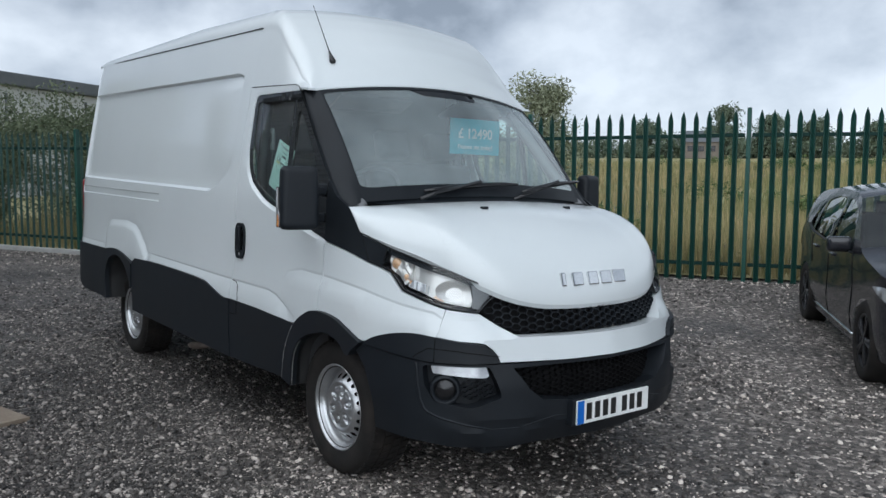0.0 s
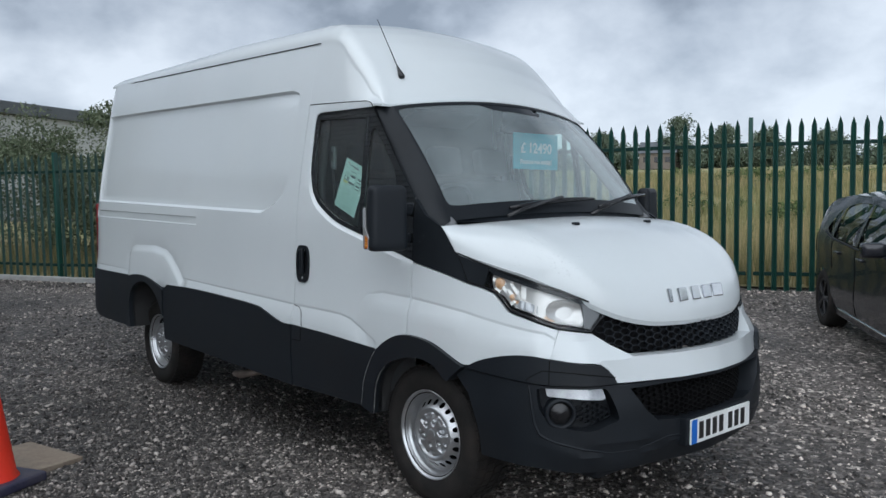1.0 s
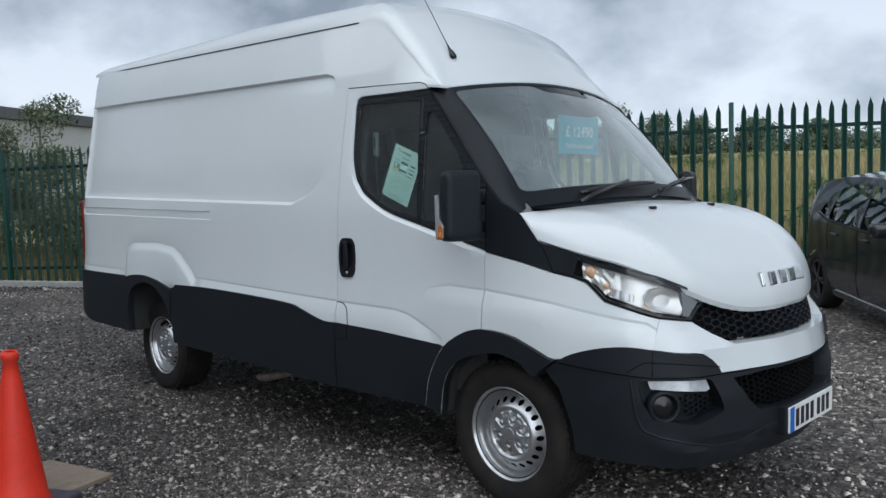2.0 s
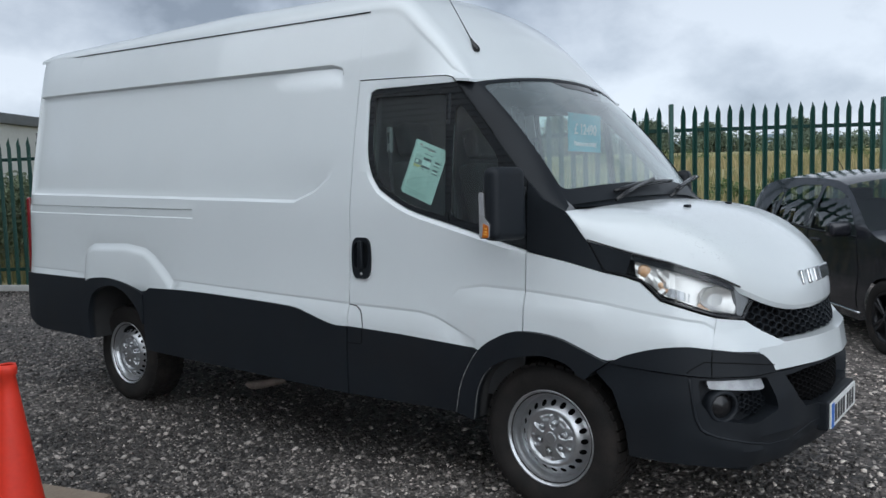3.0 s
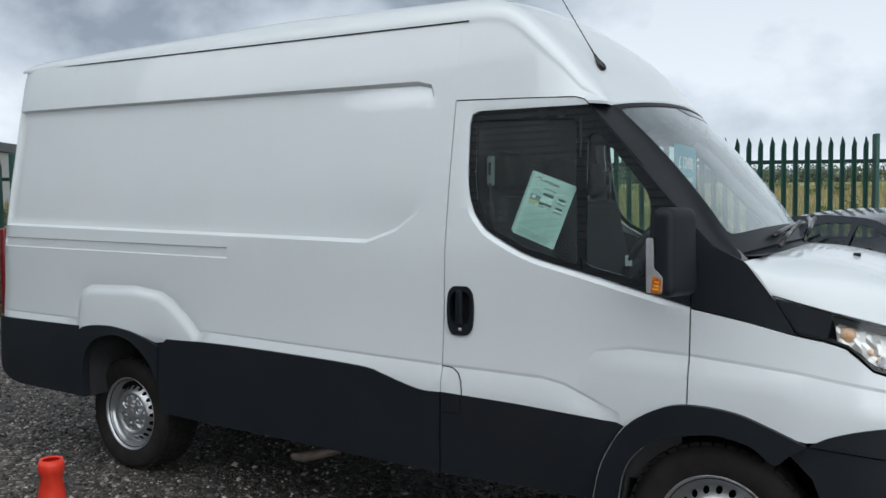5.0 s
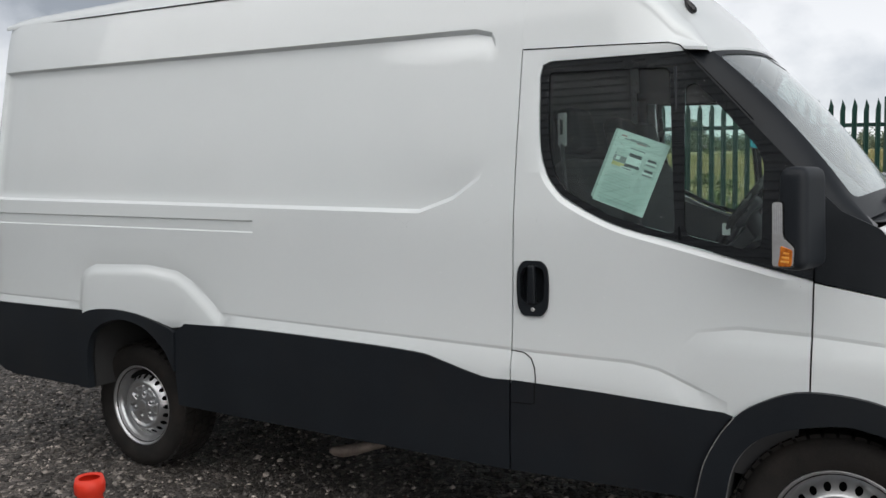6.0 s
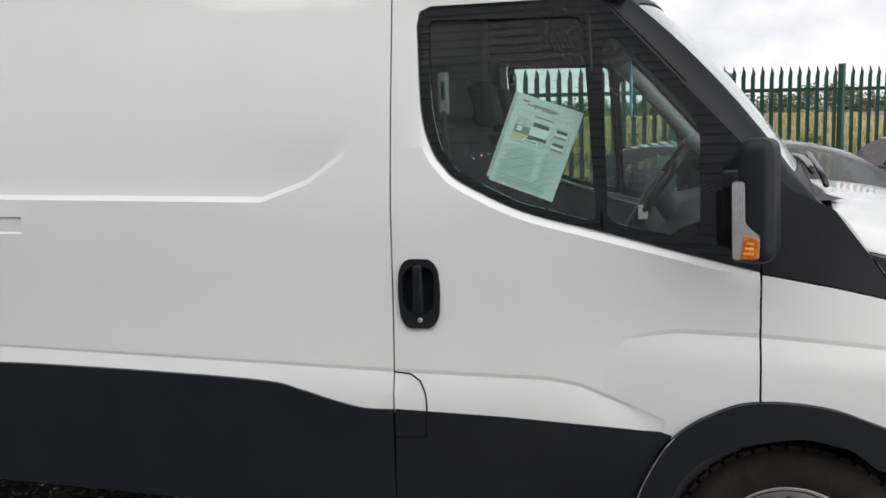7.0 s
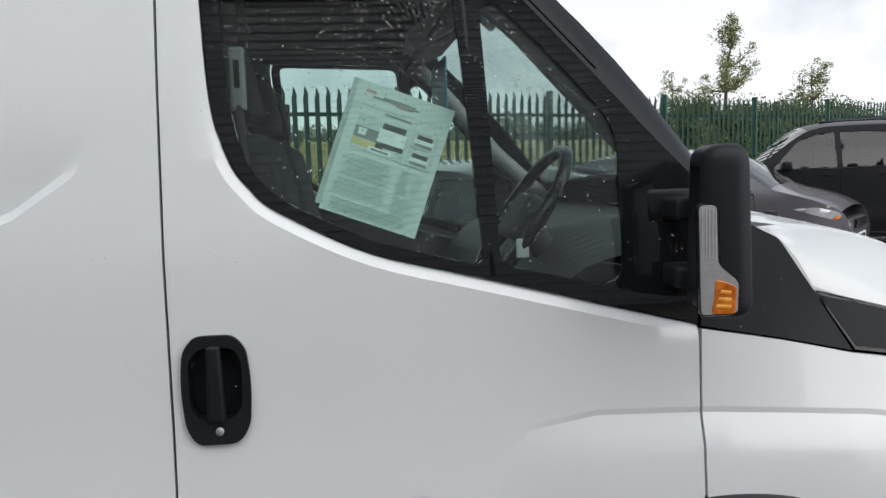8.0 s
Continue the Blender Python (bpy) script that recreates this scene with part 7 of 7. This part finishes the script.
def loose_stones():
    """Crushed stone on the yard, each piece a small broken block."""
    rng = np.random.default_rng(9)
    octa = np.array([(1, 0, 0), (-1, 0, 0), (0, 1, 0), (0, -1, 0), (0, 0, 1), (0, 0, -1)], float)
    octf = np.array([(0, 2, 4), (2, 1, 4), (1, 3, 4), (3, 0, 4), (2, 0, 5), (1, 2, 5), (3, 1, 5), (0, 3, 5)])
    bm = bmesh.new()
    bmesh.ops.create_icosphere(bm, subdivisions=1, radius=1)
    ico, icof = np.array([v.co[:] for v in bm.verts]), np.array([[v.index for v in f.verts] for f in bm.faces])
    bm.free()
    V, F, k = [], [], 0
    # many small chips, fewer large lumps
    for n, B, f, r0, r1, wide in ((125000, octa, octf, 0.0035, 0.009, 0), (17000, ico, icof, 0.006, 0.015, 0), (56000, octa, octf, 0.008, 0.016, 1)):
        x, y = rng.uniform(-6.5, 5.5, n), rng.uniform(-4.6, 4.2, n)
        if wide:
            x, y = rng.uniform(-14.0, 10.0, n), rng.uniform(-3.6, 10.0, n)
            y = np.minimum(y, FENCE_AT[1] + (x - FENCE_AT[0]) * 0.55 - 0.1)
        near = rng.random(n) < 0.35 * (1 - wide)
        x, y = np.where(near, rng.normal(-0.4, 1.8, n), x), np.where(near, rng.normal(-2.2, 0.9, n), y)
        r = r0 + r1 * rng.random(n) ** 2.4
        z = ground_z(x, y)
        a = rng.random(n) * 6.28
        c, sn = np.cos(a)[:, None], np.sin(a)[:, None]
        q = B[None] * (0.66 + 0.62 * rng.random((n, len(B), 1))) * np.array([1.25, 0.95, 0.70]) * r[:, None, None]
        W = np.stack([q[..., 0] * c - q[..., 1] * sn + x[:, None], q[..., 0] * sn + q[..., 1] * c + y[:, None], q[..., 2] + 0.25 * q[..., 0] + (z + r * 0.25)[:, None]], -1)
        V.append(W.reshape(-1, 3))
        F.append((f[None] + (np.arange(n) * len(B))[:, None, None]).reshape(-1, 3) + k)
        k += n * len(B)
    V, F = np.vstack(V), np.vstack(F)
    me = bpy.data.meshes.new("gravel_stones")
    me.vertices.add(len(V)); me.loops.add(F.size); me.polygons.add(len(F))
    me.vertices.foreach_set("co", V.ravel())
    me.loops.foreach_set("vertex_index", F.ravel().astype(np.int32))
    me.polygons.foreach_set("loop_start", np.arange(0, F.size, 3, dtype=np.int32))
    me.materials.append(STONE)
    me.update(calc_edges=True)
    tagged(new("gravel_stones", me), "loose wet crushed stone of mixed greys and browns", "gravel", kind="stuff")


# ---- trees and distance ----
def leaf_cloud(name, centres, leaf, count, mat, parent, seed, droop=0.0):
    """Leaves as small bent quads spread through clumps given as (x, y, z, r)."""
    rng = np.random.default_rng(seed)
    C = np.array(centres)
    pick = rng.integers(0, len(C), count)
    d = rng.normal(size=(count, 3))
    d /= np.linalg.norm(d, axis=1)[:, None]
    rad = C[pick, 3] * rng.random(count) ** 0.45
    P = C[pick, :3] + d * rad[:, None] * np.array([1, 1, 0.8])
    P[:, 2] -= droop * rad * rng.random(count)
    verts, faces = [], []
    for i, p in enumerate(P):
        a, b = rng.normal(size=3), rng.normal(size=3)
        a /= np.linalg.norm(a)
        b = np.cross(a, b); b /= np.linalg.norm(b) + 1e-9
        l = leaf * (0.6 + 0.8 * rng.random())
        k = len(verts)
        verts += [p - a * l, p + b * l * 0.38, p + a * l, p - b * l * 0.38]
        faces.append((k, k + 1, k + 2, k + 3))
    return raw(name, verts, faces, mat, parent, shade=False)


def tree(name, label, at, height, spread, leaf, count, mat, seed, sparse=False, lean=(0, 0)):
    rng = random.Random(seed)
    t = thing(name, label, "tree", Matrix.Translation(at))
    pts = [(lean[0] * k * k * height + 0.06 * height * rng.uniform(-1, 1) * k * 0.3, lean[1] * k * k * height, height * 0.92 * k) for k in np.linspace(0, 1, 8)]
    tube("trunk", pts, 0.1, BARK, t, 8, radii=[height * 0.016 * (1 - 0.85 * k) + 0.006 for k in np.linspace(0, 1, 8)])
    clumps = []
    for i in range(26 if sparse else 22):
        k = rng.uniform(0.28, 0.98) if sparse else rng.uniform(0.18, 0.98)
        base = Vector(pts[min(7, int(k * 7))])
        a = rng.uniform(0, 6.28)
        reach = spread * (1.1 - 0.85 * k) * rng.uniform(0.5, 1.0)
        tip = base + Vector((math.cos(a) * reach, math.sin(a) * reach, height * rng.uniform(0.03, 0.13)))
        mid = base.lerp(tip, 0.5) + Vector((0, 0, -0.02 * height))
        tube("limb", [base, mid, tip], 0.03, BARK, t, 5, radii=[height * 0.006, height * 0.004, height * 0.0015])
        clumps.append((*tip, spread * (0.20 if sparse else 0.34) * rng.uniform(0.7, 1.2)))
        clumps.append((*mid, spread * (0.15 if sparse else 0.30) * rng.uniform(0.7, 1.2)))
        if sparse:
            clumps.append((*tip.lerp(mid, 0.5), spread * 0.16 * rng.uniform(0.7, 1.2)))
            clumps.append((*(tip + Vector((0.10, 0.05, 0.12)) * spread), spread * 0.10))
    leaf_cloud("crown", clumps, leaf, count, mat, t, seed)
    return t


def far_point(az, dist):
    """A place at that bearing and distance from the yard."""
    x, y = 1.0 + dist * math.cos(radians(az)), -3.5 + dist * math.sin(radians(az))
    return x, y, float(ground_z(x, y))


def distance():
    # hedge and woods along the field's far edge
    rng = random.Random(11)
    clumps = []
    for az in np.arange(62, 168, 0.55):
        d = 118 + 10 * noise.noise(Vector((az * 0.1, 0, 0)))
        x, y, z = far_point(az, d)
        h = 2.6 + 2.2 * noise.noise(Vector((az * 0.23, 4, 0))) + 1.2 * noise.noise(Vector((az * 0.9, 9, 0)))
        h *= 0.55 + 0.45 * float(smooth(100, 116, az)) + 0.4 * float(smooth(90, 80, az))
        for k in range(3):
            clumps.append((x + rng.uniform(-2, 2), y + rng.uniform(-2, 2), z + max(0.6, h) * (k + 0.4) / 3, 1.5 + 0.4 * rng.random()))
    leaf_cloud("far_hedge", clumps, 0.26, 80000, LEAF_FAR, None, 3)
    tagged(bpy.data.objects["far_hedge"], "hedge and woods beyond the field, green paled for haze", "hedge", kind="stuff")
    for i, (az, d, h, sp) in enumerate(((121.5, 112, 6.8, 4.2), (118.6, 115, 5.6, 4.0), (116.0, 116, 5.0, 3.6), (112.5, 118, 4.6, 3.5), (108.5, 116, 4.6, 3.0), (126.5, 116, 5.2, 3.2), (103, 118, 4.2, 3.0), (86, 110, 5.0, 3.4))):
        tree("tree", "leafy tree at the field's far edge, green paled for haze", far_point(az, d), h, sp, 0.20, 6500, LEAF_FAR, 40 + i)
    # low weeds and shrubs scattered through the field
    weeds = []
    for i in range(46):
        a, b = rng.uniform(-6, 26), 4 + 50 * rng.random() ** 1.6
        x, y = FENCE_AT + FENCE_WAY * a + np.array([-FENCE_WAY[1], FENCE_WAY[0]]) * b
        for k in range(4):
            q = 0.5 + 0.02 * b
            weeds.append((x + rng.uniform(-q, q) * 1.6, y + rng.uniform(-q, q) * 1.6, float(ground_z(x, y)) + rng.uniform(0.2, 0.75), 0.3 + 0.25 * rng.random()))
    leaf_cloud("field_weeds", weeds, 0.07, 26000, LEAF, None, 77)
    tagged(bpy.data.objects["field_weeds"], "dark green weeds in the rough field", "weeds", kind="stuff")
    # a pale bushy tree just beyond the fence, and young trees farther along it
    x, y = 1.0 + 34 * math.cos(radians(131.2)), -3.5 + 34 * math.sin(radians(131.2))
    tree("willow_tree", "pale green bushy willow beyond the fence", (x, y, float(ground_z(x, y))), 5.3, 2.9, 0.085, 13000, LEAF_WILLOW, 7)
    for i, (az, d, h, sp, n, lean) in enumerate(((64.2, 33, 6.9, 1.9, 3800, (0.05, 0)), (67.4, 34, 4.8, 1.5, 1500, (0, 0)), (58.9, 35, 5.0, 1.9, 2200, (0, 0)), (65.8, 33, 3.5, 2.2, 6500, (0, 0)), (63.4, 32.5, 3.6, 2.2, 6500, (0, 0)), (61.2, 33, 3.3, 2.2, 6000, (0, 0)), (59.0, 34, 3.2, 2.2, 6000, (0, 0)), (69.3, 36, 2.6, 1.6, 2200, (0, 0)), (56.5, 34, 3.3, 2.4, 6000, (0, 0)))):
        x, y = -0.8 + d * math.cos(radians(az)), -2.6 + d * math.sin(radians(az))
        tree("young_tree" if i < 3 else "bush", "thin young tree with sparse leaves behind the fence" if i < 3 else "dense green bush behind the fence", (x, y, float(ground_z(x, y))), h, sp, 0.050 if i < 3 else 0.065, int(n * 2.0), LEAF_PALE if i < 3 else LEAF, 60 + i, sparse=i < 3, lean=lean)
    # scrub behind the far stretch of fence
    clumps = []
    rng = random.Random(8)
    way = np.array([0.882, 0.470])
    for i in range(300):
        a, b = rng.uniform(-14, 9), rng.uniform(0.9, 4.5)
        x, y = np.array([-13.0, 1.2]) + way * a + np.array([-way[1], way[0]]) * b
        hh = rng.uniform(0.2, 4.2 if a < 1.3 - 0.8 * b else 2.1) * (0.75 + 0.25 * noise.noise(Vector((a * 0.4, b, 0))))
        clumps.append((x, y, hh, rng.uniform(0.35, 0.7)))
    leaf_cloud("scrub", clumps, 0.044, 150000, LEAF_SCRUB, None, 21)
    tagged(bpy.data.objects["scrub"], "pale green scrub and willow behind the fence", "bushes", kind="stuff")
    # hills far beyond the field, tinted blue in place of haze
    V = []
    azs = np.arange(80, 124, 0.5)
    for az in azs:
        s = float(np.interp(az, [80, 88, 92, 95, 98, 101, 104, 110, 118, 124], [0.030, 0.038, 0.040, 0.043, 0.048, 0.052, 0.055, 0.051, 0.042, 0.034])) + 0.0012 * noise.noise(Vector((az * 0.5, 0, 3)))
        for d, z in ((560, 0.0), (700, 0.75 * s * 740), (740, 1.5 + s * 740), (900, 0.0)):
            V.append((1.0 + d * math.cos(radians(az)), -3.5 + d * math.sin(radians(az)), z))
    tagged(raw("hills", V, [(4 * i + k, 4 * i + k + 1, 4 * i + k + 5, 4 * i + k + 4) for i in range(len(azs) - 1) for k in range(3)], HILL), "far hills on the horizon with blue haze in their colour", "hills", kind="structure")
    shed()
    cottage()
    workshop()
    # willows beyond the yard's rear corner, mirrored in the paint
    for i, (x, y, h) in enumerate(((-21.0, -5.6, 6.4), (-27.0, -6.6, 7.6), (-23.0, -2.8, 5.2))):
        tree("willow_tree", "green willow at the corner of the yard", (x, y, 0.0), h, 3.0, 0.12, 9000, LEAF, 90 + i)


def shed():
    """A long pale industrial shed with a low grey roof, beyond the scrub."""
    s = thing("industrial_shed", "long pale industrial shed with a low grey roof", "building", Matrix.Translation((-47.3, 3.3, 0)) @ Matrix.Rotation(radians(118), 4, "Z"))
    boxed("wall", (46, 16, 5.6), (0, 0, 2.8), SHED_WALL, s, 0.05)
    boxed("roof", (46.6, 16.6, 0.6), (0, 0, 5.9), ROOF_GREY, s, 0.06)
    for i in range(10):
        boxed("wall_sheet_rib", (0.12, 0.06, 5.2), (-21 + i * 4.6, -8.02, 2.65), ROOF_GREY, s, 0.0)


def cottage():
    x, y, z = far_point(122.8, 112)
    s = thing("house", "small far brick house with a grey roof", "house", Matrix.Translation((x, y, z)) @ Matrix.Rotation(radians(25), 4, "Z"))
    boxed("wall", (4.6, 4, 2.2), (0, 0, 1.1), BRICK_FAR, s, 0.02)
    raw("roof", [(-2.5, -2.3, 2.1), (2.5, -2.3, 2.1), (2.5, 2.3, 2.1), (-2.5, 2.3, 2.1), (-2.5, 0, 3.7), (2.5, 0, 3.7)], [(0, 1, 5, 4), (2, 3, 4, 5), (1, 2, 5), (3, 0, 4), (3, 2, 1, 0)], ROOF_GREY, s, shade=False)
    for px in (-1.4, 0, 1.4):
        boxed("window", (0.7, 0.06, 0.7), (px, -2.02, 1.25), GLOSS_BLACK, s, 0.01)


def workshop():
    """The yard's own building behind the camera: grey horizontal ribbed cladding."""
    s = thing("workshop", "pale grey workshop clad in horizontal ribbed sheet", "building", Matrix.Translation((-9.5, -11.0, 0)))
    L, H, p = 29.0, 7.95, 0.15
    prof = []
    z = 0.0
    while z < H:
        prof += [(0.0, z), (0.0, z + p * 0.42), (0.055, z + p * 0.54), (0.055, z + p * 0.86)]
        z += p
    vs = [(x, y, z) for x in (-L / 2, L / 2) for y, z in prof]
    n = len(prof)
    fs = [(i, n + i, n + i + 1, i + 1) for i in range(n - 1)]
    raw("cladding", vs, fs, WALL_CLAD, s, shade=False)
    boxed("wall_core", (L, 8, H), (0, -4.05, H / 2), WALL_CLAD, s, 0.02)
    boxed("eaves", (L + 0.4, 8.6, 0.18), (0, -4.0, H + 0.09), ROOF_GREY, s, 0.03)


ground()
field()
traffic_cone()
board()
distance()
fences()
tall_grass()
loose_stones()
